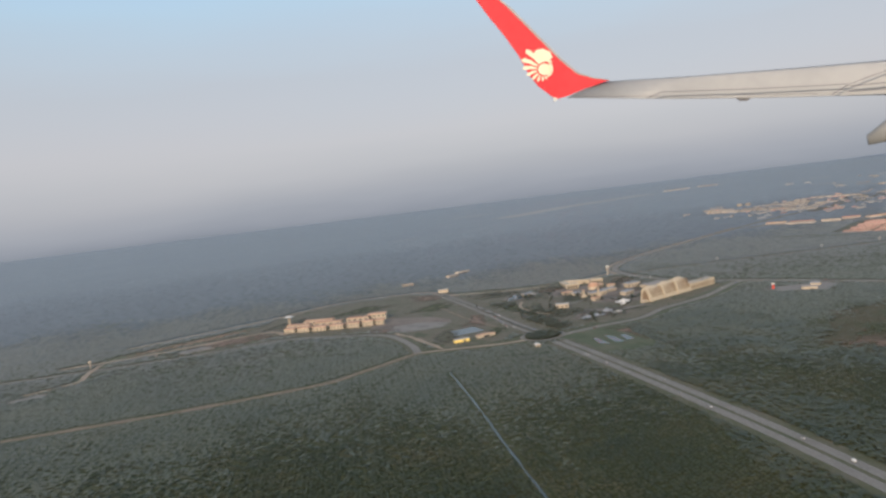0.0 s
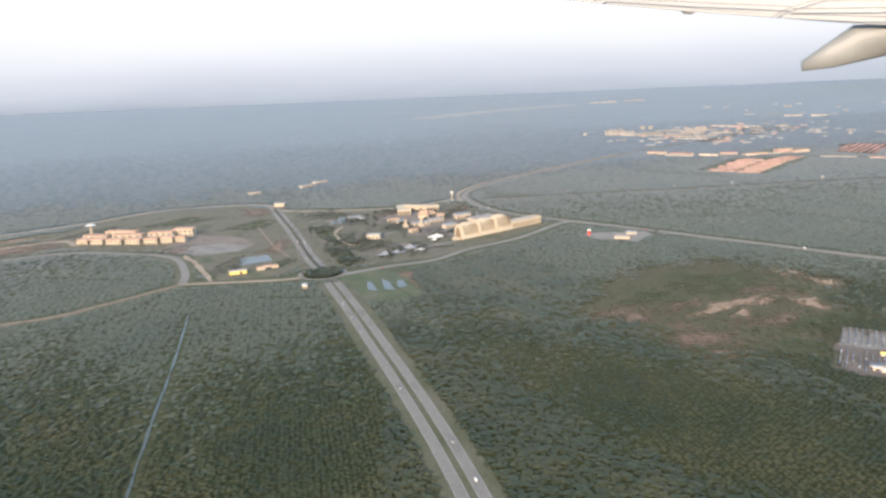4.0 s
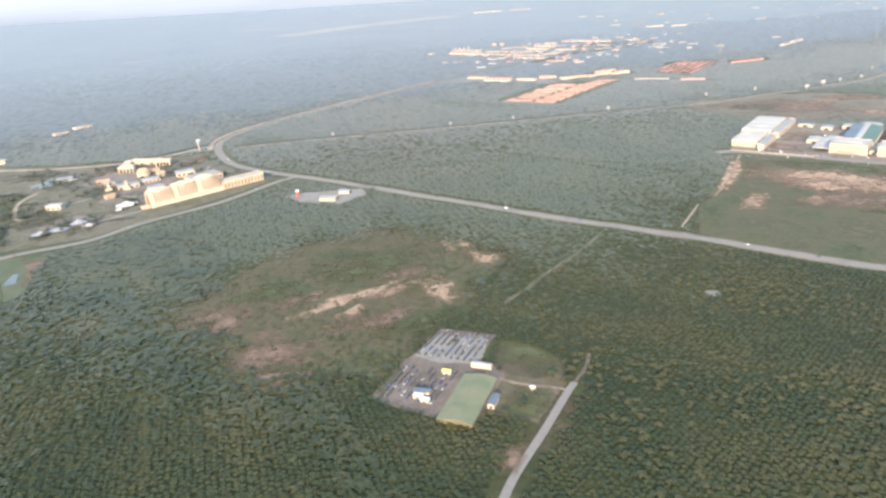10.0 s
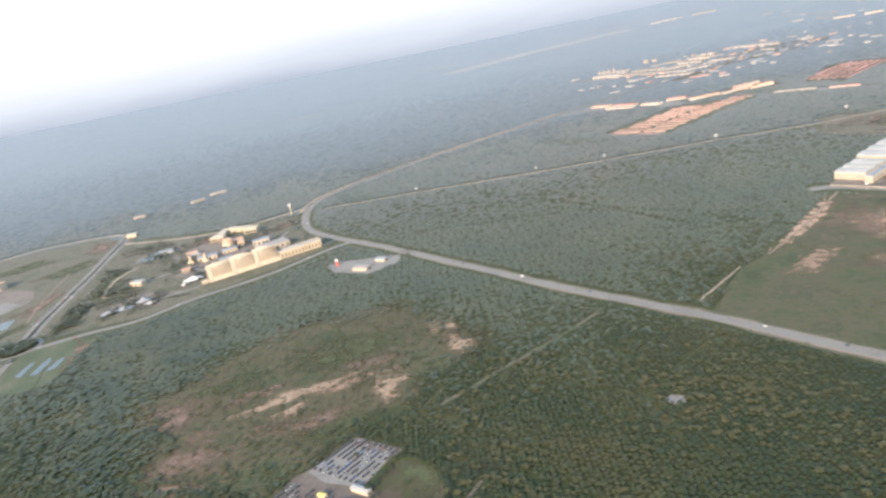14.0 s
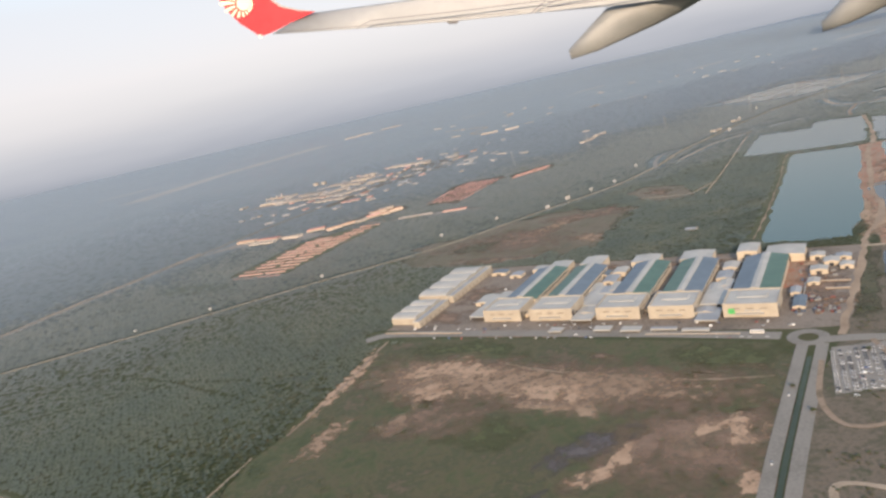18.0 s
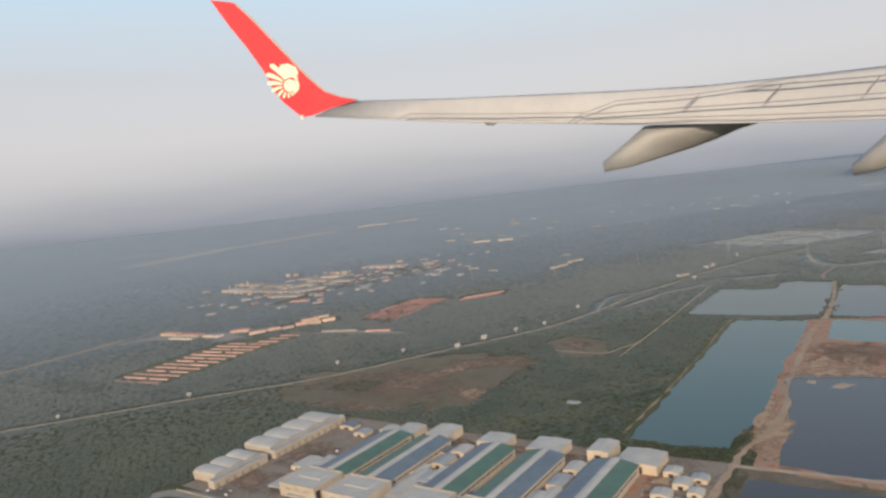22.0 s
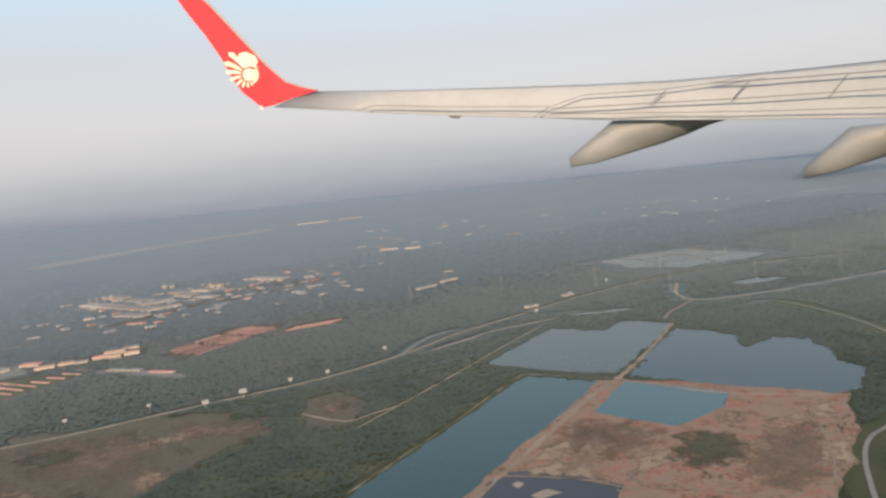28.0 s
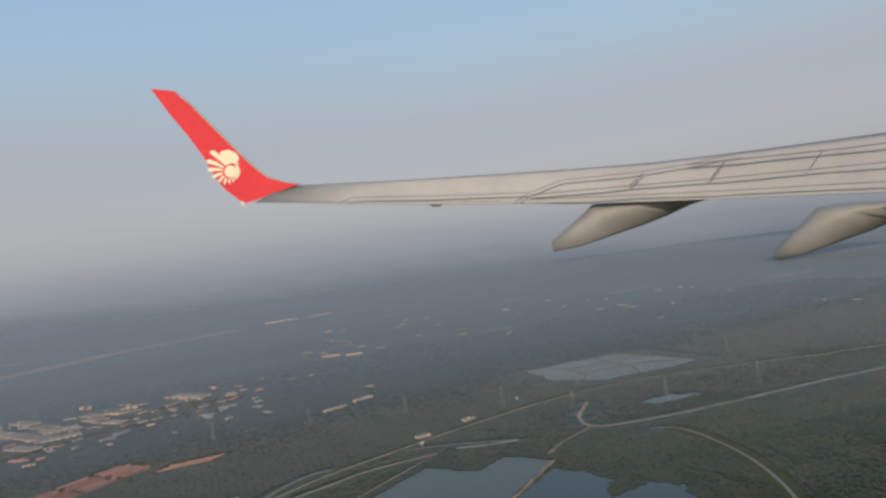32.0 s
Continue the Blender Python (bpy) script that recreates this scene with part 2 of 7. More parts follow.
M_TRACK = material("faint_worn_track", [(0.17, 0.125, 0.082), (0.28, 0.205, 0.145), (0.14, 0.105, 0.068)], 0.95, 0.07, 0.6, 0.3, sheen=0.12)
M_STRIP = material("bleached_bare_land", [(0.14, 0.132, 0.122), (0.20, 0.187, 0.172)], 0.95, 0.01, 0.1, 0, 0.3, sheen=0.6)
M_DIRT = material("dirt_track", [(0.26, 0.20, 0.14), (0.38, 0.30, 0.22)], 0.95, 0.08, 1.0, 0.2, sheen=0.12)
M_ORANGE = material("laterite", [(0.135, 0.098, 0.062), (0.29, 0.145, 0.088), (0.26, 0.195, 0.14), (0.34, 0.14, 0.085), (0.15, 0.108, 0.068)], 0.95, 0.055, 0.4, 0.5, sheen=0.12)
M_PLOT = material("dry_brown_sward", [(0.062, 0.050, 0.030), (0.085, 0.064, 0.040), (0.072, 0.060, 0.034)], 0.95, 0.08, 0.6, 0.3, sheen=0.08)
M_RIM = material("fresh_grass", [(0.070, 0.090, 0.022), (0.092, 0.112, 0.030)], 0.9, 0.1, 0.8, 0.3, sheen=0.08)
M_BURNT = material("burnt_ground", [(0.075, 0.066, 0.066), (0.12, 0.105, 0.10)], 0.95, 0.07, 0.5, 0.3, soft=0.14, holes=0.44, sheen=0.12)
M_ROAD = material("worn_asphalt", [(0.155, 0.14, 0.118), (0.225, 0.205, 0.175), (0.175, 0.158, 0.135)], 0.85, 0.03, 0.8, 0.05, sheen=0.12)
M_YARD = material("stained_works_yard", [(0.10, 0.082, 0.065), (0.165, 0.132, 0.103), (0.22, 0.18, 0.142), (0.125, 0.10, 0.08)], 0.9, 0.04, 0.5, 0.15, sheen=0.12)
M_SCRAPYARD = material("oily_dirt_yard", [(0.095, 0.076, 0.060), (0.145, 0.115, 0.092), (0.19, 0.155, 0.128)], 0.95, 0.08, 0.6, 0.2, sheen=0.12)
M_LOT = material("pale_concrete_yard", [(0.165, 0.15, 0.13), (0.245, 0.225, 0.195), (0.19, 0.17, 0.145)], 0.9, 0.05, 0.7, 0.1, sheen=0.12)
M_LINE = material("white_road_paint", [(0.30, 0.29, 0.26), (0.38, 0.37, 0.34)], 0.7, 1, 4)
M_VERGE = material("mown_verge", [(0.065, 0.075, 0.034), (0.10, 0.098, 0.055), (0.13, 0.115, 0.08)], 0.95, 0.04, 0.6, 0.3, sheen=0.2)


def water(name, colour, rough, spec=0.5):
    m = material(name, [tuple(0.85 * c for c in colour), colour], rough, 0.01, 0.2, 0, spec)
    n, l = m.node_tree.nodes, m.node_tree.links
    wave, b = n.new("ShaderNodeTexNoise"), n.new("ShaderNodeBump")
    wave.inputs["Scale"].default_value, wave.inputs["Detail"].default_value = 0.9, 4
    b.inputs["Strength"].default_value, b.inputs["Distance"].default_value = 0.12, 0.2
    l.new(wave.outputs[0], b.inputs["Height"])
    l.new(b.outputs[0], n["Principled BSDF"].inputs["Normal"])
    return m


M_LAKE = water("green_lake_water", (0.034, 0.060, 0.042), 0.12, 0.32)
M_PURPLE = water("dark_tailings_water", (0.056, 0.046, 0.040), 0.14, 0.26)
M_TURQ = water("turquoise_pond_water", (0.044, 0.086, 0.068), 0.15)
M_PALEPOND = water("milky_pool_water", (0.10, 0.112, 0.108), 0.25, 0.36)
M_POND = water("grey_pond_water", (0.082, 0.090, 0.070), 0.2, 0.26)
M_GREYPOND = water("murky_pond_water", (0.046, 0.054, 0.045), 0.12, 0.26)
M_CREAM = material("cream_render", [(0.44, 0.365, 0.265), (0.54, 0.45, 0.335)], 0.8, 0.15, 1.5, 0.03)
M_WORKS = material("dull_cream_cladding", [(0.35, 0.30, 0.235), (0.45, 0.39, 0.305)], 0.8, 0.12, 1.2, 0.03)
M_HOTEL = material("pale_cream_render", [(0.46, 0.385, 0.275), (0.55, 0.465, 0.34)], 0.7, 0.15, 1.5, 0.03)
M_WHITE = material("white_sheet_roof", [(0.33, 0.315, 0.28), (0.43, 0.41, 0.365)], 0.6, 0.1, 1.5, 0.03)
M_BLUE = material("blue_sheet_roof", [(0.088, 0.115, 0.138), (0.13, 0.16, 0.185)], 0.5, 0.12, 1.5, 0.03)
M_GREENROOF = material("green_sheet_roof", [(0.05, 0.10, 0.072), (0.08, 0.14, 0.095)], 0.5, 0.12, 1.5, 0.03)
M_PALEGREEN = material("pale_green_sheet_roof", [(0.125, 0.14, 0.075), (0.165, 0.172, 0.092), (0.20, 0.185, 0.105)], 0.6, 0.15, 1.5, 0.03)
M_REDROOF = material("red_tile_roof", [(0.50, 0.235, 0.185), (0.60, 0.31, 0.25)], 0.8, 0.1, 1.5, 0.1, thing=0.35)
# pale roof colour dulled to stand in for haze over the far town
M_TOWNROOF = material("haze_dulled_roof", [(0.26, 0.23, 0.195), (0.38, 0.335, 0.285)], 0.7, 0.05, 1.0, 0.03, thing=0.2)
M_TOWNWALL = material("far_town_wall", [(0.46, 0.385, 0.305), (0.58, 0.49, 0.40)], 0.8, 0.05, 1.0, 0.03, thing=0.25)
M_GREYROOF = material("grey_sheet_roof", [(0.22, 0.23, 0.24), (0.32, 0.33, 0.33)], 0.6, 0.1, 1.5, 0.03)
M_DARK = material("dark_opening", [(0.03, 0.03, 0.035), (0.05, 0.05, 0.055)], 0.4, 0.3, 2)
M_GLASS = material("window_band", [(0.06, 0.07, 0.08), (0.10, 0.11, 0.12)], 0.15, 0.4, 2)
M_YELLOW = material("yellow_sheet", [(0.75, 0.55, 0.14), (0.85, 0.66, 0.22)], 0.6, 0.2, 2)
M_REDPAINT = material("red_sign_paint", [(0.62, 0.08, 0.05), (0.7, 0.12, 0.08)], 0.5, 0.3, 2)
M_CANVAS = material("white_canvas", [(0.62, 0.59, 0.53), (0.70, 0.67, 0.61)], 0.7, 0.2, 2)
M_STEEL = material("galvanised_steel", [(0.22, 0.22, 0.21), (0.3, 0.3, 0.29)], 0.6, 0.5, 3, 0, 0.5, 0.2)
M_BILL = material("billboard_sheet", [(0.30, 0.29, 0.275), (0.37, 0.36, 0.345)], 0.6, 0.4, 2)

M_WEED = material("dark_weeds", [(0.05, 0.055, 0.026), (0.085, 0.075, 0.04), (0.06, 0.062, 0.03)], 0.9, 0.06, 0.5, 0.4, holes=0.38, soft=0.12, sheen=0.2)
FRINGED = {M_SAND: 0.35, M_SAND_DRY: 0.45, M_SAND_RAG: 0.4, M_BURNT: 0.4, M_SCRUB: 0.8, M_REDSOIL: 0.3, M_TUFT: 0.4, M_BROWN: 0.85, M_WEED: 0.4}  # areas that fade out over their outer part

# ---- geometry helpers ----
SOFT, HARD = [], []  # open ground on which weeds grow; roads and water
CLEAR = []  # outlines in which nothing is planted
LEVELS = []  # heights in use, so that no two areas share one
LAID = []  # each flat area lies a little above the one before


def mesh_of(name, verts, faces):
    me = bpy.data.meshes.new(name)
    me.from_pydata([tuple(v) for v in verts], [], faces)
    me.update()
    return me


def part(name, bm, mat, parent=None, label=""):
    me = bpy.data.meshes.new(name)
    bm.to_mesh(me)
    bm.free()
    me.materials.append(mat)
    ob = new(name, me)
    if parent:
        ob.parent = parent
    return tagged(ob, label)


def boxes(*specs):
    """A bmesh of boxes: (x, y, z of the base's middle, width, depth, height, turn, taper)."""
    bm = bmesh.new()
    for s in specs:
        x, y, z, w, d, h = s[:6]
        turn, taper = (s[6] if len(s) > 6 else 0), (s[7] if len(s) > 7 else 1)
        c, sn = math.cos(radians(turn)), math.sin(radians(turn))
        v = []
        for zz, k in ((0, 1), (h, taper)):
            for i, j in ((-1, -1), (1, -1), (1, 1), (-1, 1)):
                px, py = i * w / 2 * k, j * d / 2 * k
                v.append(bm.verts.new((x + px * c - py * sn, y + px * sn + py * c, z + zz)))
        for f in ((3, 2, 1, 0), (4, 5, 6, 7), (0, 1, 5, 4), (1, 2, 6, 5), (2, 3, 7, 6), (3, 0, 4, 7)):
            bm.faces.new([v[i] for i in f])
    return bm


def extrude(profile, length, along="y"):
    """A closed solid from a profile (x, z), from y = 0 to length (or the profile (y, z) along x)."""
    bm = bmesh.new()
    rings = []
    for t in (0, length):
        rings.append([bm.verts.new((p[0], t, p[1]) if along == "y" else (t, p[0], p[1])) for p in profile])
    n = len(profile)
    for i in range(n):
        bm.faces.new((rings[0][i], rings[0][(i + 1) % n], rings[1][(i + 1) % n], rings[1][i]))
    bm.faces.new(rings[0][::-1])
    bm.faces.new(rings[1])
    bmesh.ops.recalc_face_normals(bm, faces=bm.faces)
    return bm


def rod(a, b, r0, r1=None, sides=8):
    bm = bmesh.new()
    a, b = Vector(a), Vector(b)
    q = (b - a).to_track_quat("Z", "Y").to_matrix()
    rings = [[bm.verts.new(p + q @ Vector((r * math.cos(2 * math.pi * i / sides), r * math.sin(2 * math.pi * i / sides), 0))) for i in range(sides)]
             for p, r in ((a, r0), (b, r0 if r1 is None else r1))]
    for i in range(sides):
        bm.faces.new((rings[0][i], rings[0][(i + 1) % sides], rings[1][(i + 1) % sides], rings[1][i]))
    bm.faces.new(rings[0][::-1])
    bm.faces.new(rings[1])
    return bm


def thing(name, x, y, turn, label, category, group="", z=0.0):
    ob = new(name)
    ob.empty_display_size = 1
    ob.matrix_basis = pose(x, y, z, 0, 0, turn)
    return tagged(ob, label, category, group)


def spline(pts, per=8):
    """A smooth line through the points."""
    p = [np.array(q, float) for q in pts]
    p = [2 * p[0] - p[1], *p, 2 * p[-1] - p[-2]]
    out = []
    for i in range(1, len(p) - 2):
        for k in range(per):
            t = k / per
            out.append(0.5 * (2 * p[i] + (p[i + 1] - p[i - 1]) * t + (2 * p[i - 1] - 5 * p[i] + 4 * p[i + 1] - p[i + 2]) * t * t + (3 * p[i] - p[i - 1] - 3 * p[i + 1] + p[i + 2]) * t ** 3))
    out.append(p[-2])
    return np.array(out)


def ribbon(name, pts, width, z, mat, label, shift=0.0, clear=2.0, category="road", rag=0.0, thick=0.03, smooth=True):
    z += 0.12 + 0.0006 * len(LAID)
    LAID.append(name)
    line = spline(pts) if smooth else np.array(pts, float)
    tang = np.gradient(line, axis=0)
    tang /= np.linalg.norm(tang, axis=1)[:, None]
    side = np.c_[tang[:, 1], -tang[:, 0]]
    wob = np.array([noise.noise((q[0] * 0.11, q[1] * 0.11, 3.1)) for q in line]) * rag
    wob2 = np.array([noise.noise((q[0] * 0.11, q[1] * 0.11, 9.7)) for q in line]) * rag
    a, b = line + side * (shift - width / 2 + wob)[:, None], line + side * (shift + width / 2 + wob2)[:, None]
    n = len(line)
    verts = [(*q, z) for q in a] + [(*q, z) for q in b] + [(*q, z - thick) for q in a] + [(*q, z - thick) for q in b]
    faces = []
    for i in range(n - 1):
        faces += [(i, i + n, i + n + 1, i + 1), (i, i + 1, i + 1 + 2 * n, i + 2 * n), (i + n, i + 3 * n, i + 1 + 3 * n, i + 1 + n)]
    me = mesh_of(name, verts, faces)
    me.materials.append(mat)
    if clear is not None:
        lo, hi = line + side * (shift - width / 2 - clear), line + side * (shift + width / 2 + clear)
        for i in range(0, n - 1, 4):
            j = min(i + 4, n - 1)
            CLEAR.append(np.array([lo[i], lo[j], hi[j], hi[i]]))
            HARD.append(np.array([a[i], a[j], b[j], b[i]]))
    return tagged(new(name, me), label, category, "", "structure")


def patch(name, pts, z, mat, label, rag=2.0, clear=True, category="ground", step=6.0):
    """A flat area with a ragged edge."""
    z = 0.5 * z + 0.0008 * len(LAID)
    LAID.append(name)
    while any(abs(z - q) < 0.00018 or abs(z + 0.0004 - q) < 0.00018 for q in LEVELS):
        z += 0.0001
    LEVELS.extend((z, z + 0.0004))
    p = [np.array(q, float) for q in pts]
    edge = []
    for a, b in zip(p, p[1:] + p[:1]):
        k = max(1, int(np.linalg.norm(b - a) / step))
        for i in range(k):
            q = a + (b - a) * i / k
            edge.append(q + rag * np.array([noise.noise((q[0] * 0.06, q[1] * 0.06, 1.7)) + 0.5 * noise.noise((q[0] * 0.2, q[1] * 0.2, 5)), noise.noise((q[0] * 0.06, q[1] * 0.06, 7.3)) + 0.5 * noise.noise((q[0] * 0.2, q[1] * 0.2, 11))]))
    bm = bmesh.new()
    face = bm.faces.new([bm.verts.new((q[0], q[1], z)) for q in edge])
    if mat in FRINGED:
        mid = np.mean(edge, axis=0)
        bm.clear()
        outer = [bm.verts.new((q[0], q[1], z)) for q in edge]
        inner = [bm.verts.new((*(mid + (q - mid) * FRINGED[mat]), z + 0.0004)) for q in edge]
        for i in range(len(edge)):
            j = (i + 1) % len(edge)
            bm.faces.new((outer[i], outer[j], inner[j], inner[i]))
        bm.faces.new(inner)
    bmesh.ops.triangulate(bm, faces=bm.faces)
    bmesh.ops.recalc_face_normals(bm, faces=bm.faces)
    if sum(f.normal.z for f in bm.faces) < 0:
        bmesh.ops.reverse_faces(bm, faces=bm.faces)
    ob = part(name, bm, mat)
    if mat in FRINGED:
        cover = ob.data.attributes.new("cover", "FLOAT", "POINT")
        cover.data.foreach_set("value", [0.0] * len(edge) + [1.0] * len(edge))
    if clear:
        CLEAR.append(np.array(edge))
    if mat in (M_BROWN, M_WASTE, M_ORANGE, M_FIELD):
        SOFT.append((np.array(edge), 0.05 if mat == M_FIELD else 0.12))
    elif category != "ground" or mat in (M_LOT, M_YARD):
        HARD.append(np.array(edge))
    return tagged(ob, label, category, "", "structure")


# ---- ground, roads, fields ----
me = mesh_of("ground", [(-7000, -3000, 0), (9000, -3000, 0), (9000, 9000, 0), (-7000, 9000, 0)], [(0, 1, 2, 3)])
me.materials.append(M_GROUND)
tagged(new("ground", me), "flat dark green plantation land reaching to the hazy horizon", "ground", "", "structure")

patch("plantation_soil", [(-700, 300), (-500, 650), (0, 800), (700, 790), (1100, 860), (1500, 900), (1500, 500), (1500, -150), (900, -330), (300, -380), (-300, -320), (-500, 0)], 0.004, M_SOIL, "shaded brown soil under the palms", 20, False, step=30)

HIGHWAY = [(176, -420), (166, -150), (159, 60), (150, 140), (138, 222), (129.5, 268), (120, 310), (110, 350), (99.5, 390), (89, 430), (78, 470), (68, 505)]
HIGHWAY_N = [(56, 545), (44, 583), (18, 682), (-6, 765), (-22, 820)]
ROAD_D = [(72, 522), (104, 537), (139, 549), (166, 576), (212, 607), (250, 649), (268, 662)]
ROAD_B = [(640, 1300), (540, 1220), (465, 1152), (367, 1058), (306, 1000), (225, 910), (192, 850), (190, 795), (209, 731), (241, 688), (300, 630), (371, 554), (430, 491), (489, 434), (529, 390), (557, 362), (606, 316), (690, 235), (850, 85), (1060, -110), (1260, -300)]
ROAD_C = [(206, 801), (303, 803), (433, 802), (584, 808), (703, 808), (831, 838), (926, 860), (1006, 901), (1068, 948), (1151, 993), (1207, 1024), (1325, 1076), (1439, 1106), (1538, 1102), (1606, 1088), (1722, 1060), (1950, 1030)]
ribbon("verge", HIGHWAY, 21, 0.02, M_VERGE, "mown grass verge beside the dual carriageway", clear=0)
ribbon("verge", HIGHWAY_N, 24, 0.02, M_PARK, "worn grass verge beside the dual carriageway", clear=0, rag=5)
for s in (-3.4, 3.4):
    ribbon("road", HIGHWAY, 4.3, 0.08, M_ROAD, "worn grey asphalt carriageway of a divided highway", s, 1)
    ribbon("road", HIGHWAY_N, 4.0, 0.08, M_ROAD, "worn grey asphalt carriageway of a divided highway", s, 1)
    for k in (-1.95, 1.95):
        ribbon("road_marking", HIGHWAY, 0.18, 0.1, M_LINE, "white edge line painted on the asphalt", s + k, None, "road marking", thick=0.01)
ribbon("road", ROAD_D, 5.5, 0.06, M_ROAD, "pale two-lane road past the hotel", 0, 7)
ribbon("verge", ROAD_B, 10, 0.02, M_VERGE, "worn grass verge along the main road", clear=1, rag=3)
ribbon("verge", ROAD_B, 7.4, 0.04, M_TRACK, "bare sandy shoulder of the main road", clear=1, rag=1.2)
ribbon("road", ROAD_B, 6.2, 0.08, M_ROAD, "grey two-lane main road bending past the hotel", 0, 5)
ribbon("verge", ROAD_C, 8, 0.02, M_VERGE, "grass verge along the far straight road", clear=1, rag=3)
ribbon("road", ROAD_C, 3.0, 0.08, M_DIRT, "pale straight road across the plantation", 0, 5)
ribbon("road", ROAD_B[2:8], 5.0, 0.05, M_DIRT, "dirt strip along the inner side of the bend", 9, 1, rag=2)
ring = [(60 + 15.5 * math.cos(a), 528 + 15.5 * math.sin(a)) for a in np.linspace(0, 2 * math.pi, 25)]
ribbon("road", ring, 3.6, 0.11, M_ROAD, "round junction of worn asphalt with a wooded island", 0, 6, smooth=False)
ribbon("road", [(48, 520), (30, 517), (8, 518), (-13, 519), (-34, 520)], 4.5, 0.06, M_DIRT, "pale dirt road to the junction", 0, 8)
ribbon("verge", [(-420, 395), (-300, 412), (-187, 434), (-128, 450), (-91, 463), (-67, 486), (-34, 520)], 13, -0.07, M_VERGE, "weedy verge beside the laterite track", 0, 0, rag=3)
ribbon("verge", [(-34, 520), (-41, 552), (-63, 600), (-101, 622), (-162, 640), (-217, 622), (-290, 606), (-420, 590)], 15, -0.07, M_VERGE, "weedy verge beside the access road", 0, 0, rag=3)
ribbon("dirt_track", [(-420, 395), (-300, 412), (-187, 434), (-128, 450), (-91, 463), (-67, 486), (-34, 520)], 3.2, 0.05, M_TRACK, "pale laterite track along the plantation edge", 0, 1, rag=1)
ribbon("road", [(-34, 520), (-41, 552), (-63, 600), (-101, 622), (-162, 640), (-217, 622), (-290, 606), (-420, 590)], 5.6, 0.06, M_ROAD, "grey access road to the apartment resort", 0, 1)
ribbon("dirt_track", [(-15, 524), (-29, 554), (-43, 583), (-58, 607)], 4, 0.05, M_DIRT, "sandy track beside the empty lot", 0, 2, rag=2)
ribbon("dirt_track", [(-330, 690), (-200, 777), (-141, 834), (-56, 843), (-24, 826), (-3, 791), (107, 773), (181, 815)], 6.0, 0.05, M_DIRT, "pale perimeter road at the forest edge", 0, 8)
ribbon("ditch", [(27, 200), (25, 239), (13, 310), (2, 380), (-11, 452)], 1.1, 0.04, M_POND, "narrow straight drainage ditch full of grey water", 0, 1.6, "water", rag=0.8)
ribbon("verge", [(322, 235), (334, 260), (353, 285), (368, 305)], 13, -0.09, M_SCRUB, "weedy verge beside the concrete lane", 2, None, rag=3)
ribbon("dirt_track", [(322, 235), (334, 260), (353, 285), (368, 305), (373, 311)], 2.9, 0.06, M_ROAD, "pale concrete lane to the green-roofed hall", 0, 4)
ribbon("dirt_track", [(369, 307), (351, 317), (343, 327)], 1.5, 0.05, M_TRACK, "worn lane to the hall's yard", 0, 1)
ribbon("dirt_track", [(373, 311), (380, 319), (386, 330)], 1.6, 0.05, M_WASTE, "faint track between the trees", 0, 1)
ribbon("road", [(596, 606), (612, 603), (640, 577), (670, 546), (705, 509), (741, 470), (776, 430)], 9, 0.07, M_ROAD, "grey service road in front of the factory", 0, 8)
for s in (-4.2, 4.2):
    ribbon("road", [(330, 0), (460, 118), (590, 238), (640, 285), (675, 317), (712, 352), (769, 404), (780, 414)], 5.2, 0.07, M_ROAD, "straight divided road beside the open field", s, 2)
ribbon("drain", [(590, 238), (640, 285), (675, 317), (712, 352), (769, 404)], 2.0, 0.06, M_GROUND, "dark drain along the middle of the divided road", 0, 1, "drain")
ribbon("road", [(785, 414), (800, 403), (821, 381), (860, 340), (960, 240), (1120, 90)], 7, 0.07, M_ROAD, "grey service road past the car lot", 0, 12)
ring = [(783 + 7 * math.cos(a), 420 + 7 * math.sin(a)) for a in np.linspace(0, 2 * math.pi, 25)]
ribbon("road", ring, 5.0, 0.12, M_ROAD, "small roundabout with a grass island", 0, 12, smooth=False)
ribbon("dirt_track", [(536, 501), (564, 533), (585, 560), (608, 592)], 1.8, 0.06, M_TRACK, "worn sandy line along the plantation edge", 0, 4, rag=1.5)
ribbon("dirt_track", [(489, 454), (518, 489)], 1.6, 0.06, M_DIRT, "thin bare line between field and plantation", 0, 1, rag=1)
ribbon("dirt_track", [(795, 412), (846, 455), (898, 500), (912, 512), (960, 545), (1000, 592), (1030, 622), (1075, 668), (1120, 712), (1150, 735), (1205, 790), (1268, 862)], 3.8, 0.1, M_CAUSEWAY, "sandy causeway between the ponds", 0, 2, rag=2.5)
ribbon("dirt_track", [(898, 500), (930, 470), (965, 436), (1010, 395)], 3.5, 0.1, M_DIRT, "pale track on the pond's bank", 0, 2, rag=1)
ribbon("dirt_track", [(1144, 732), (1190, 668), (1262, 622)], 1.8, 0.1, M_DIRT, "narrow bank between two ponds", 0, 1, rag=1)
ribbon("dirt_track", [(1085, 780), (1133, 740), (1150, 733)], 1.8, 0.1, M_DIRT, "narrow bank between two ponds", 0, 1, rag=1)
ribbon("dirt_track", [(870, 566), (925, 618), (970, 662), (1012, 704), (1050, 745), (1084, 778)], 0.9, 0.08, M_TRACK, "thin pale line along the lake shore", 0, 5, rag=2)
ribbon("dirt_track", [(1380, 1043), (1345, 985), (1341, 943), (1377, 930), (1453, 928), (1591, 941), (1800, 960), (2200, 1050)], 4.5, 0.06, M_DIRT, "wide bare earth road beyond the ponds", 0, 10, rag=2)
ribbon("dirt_track", [(1341, 943), (1290, 905), (1270, 880)], 3.6, 0.06, M_TRACK, "bare earth road to the causeway", 0, 3, rag=2)
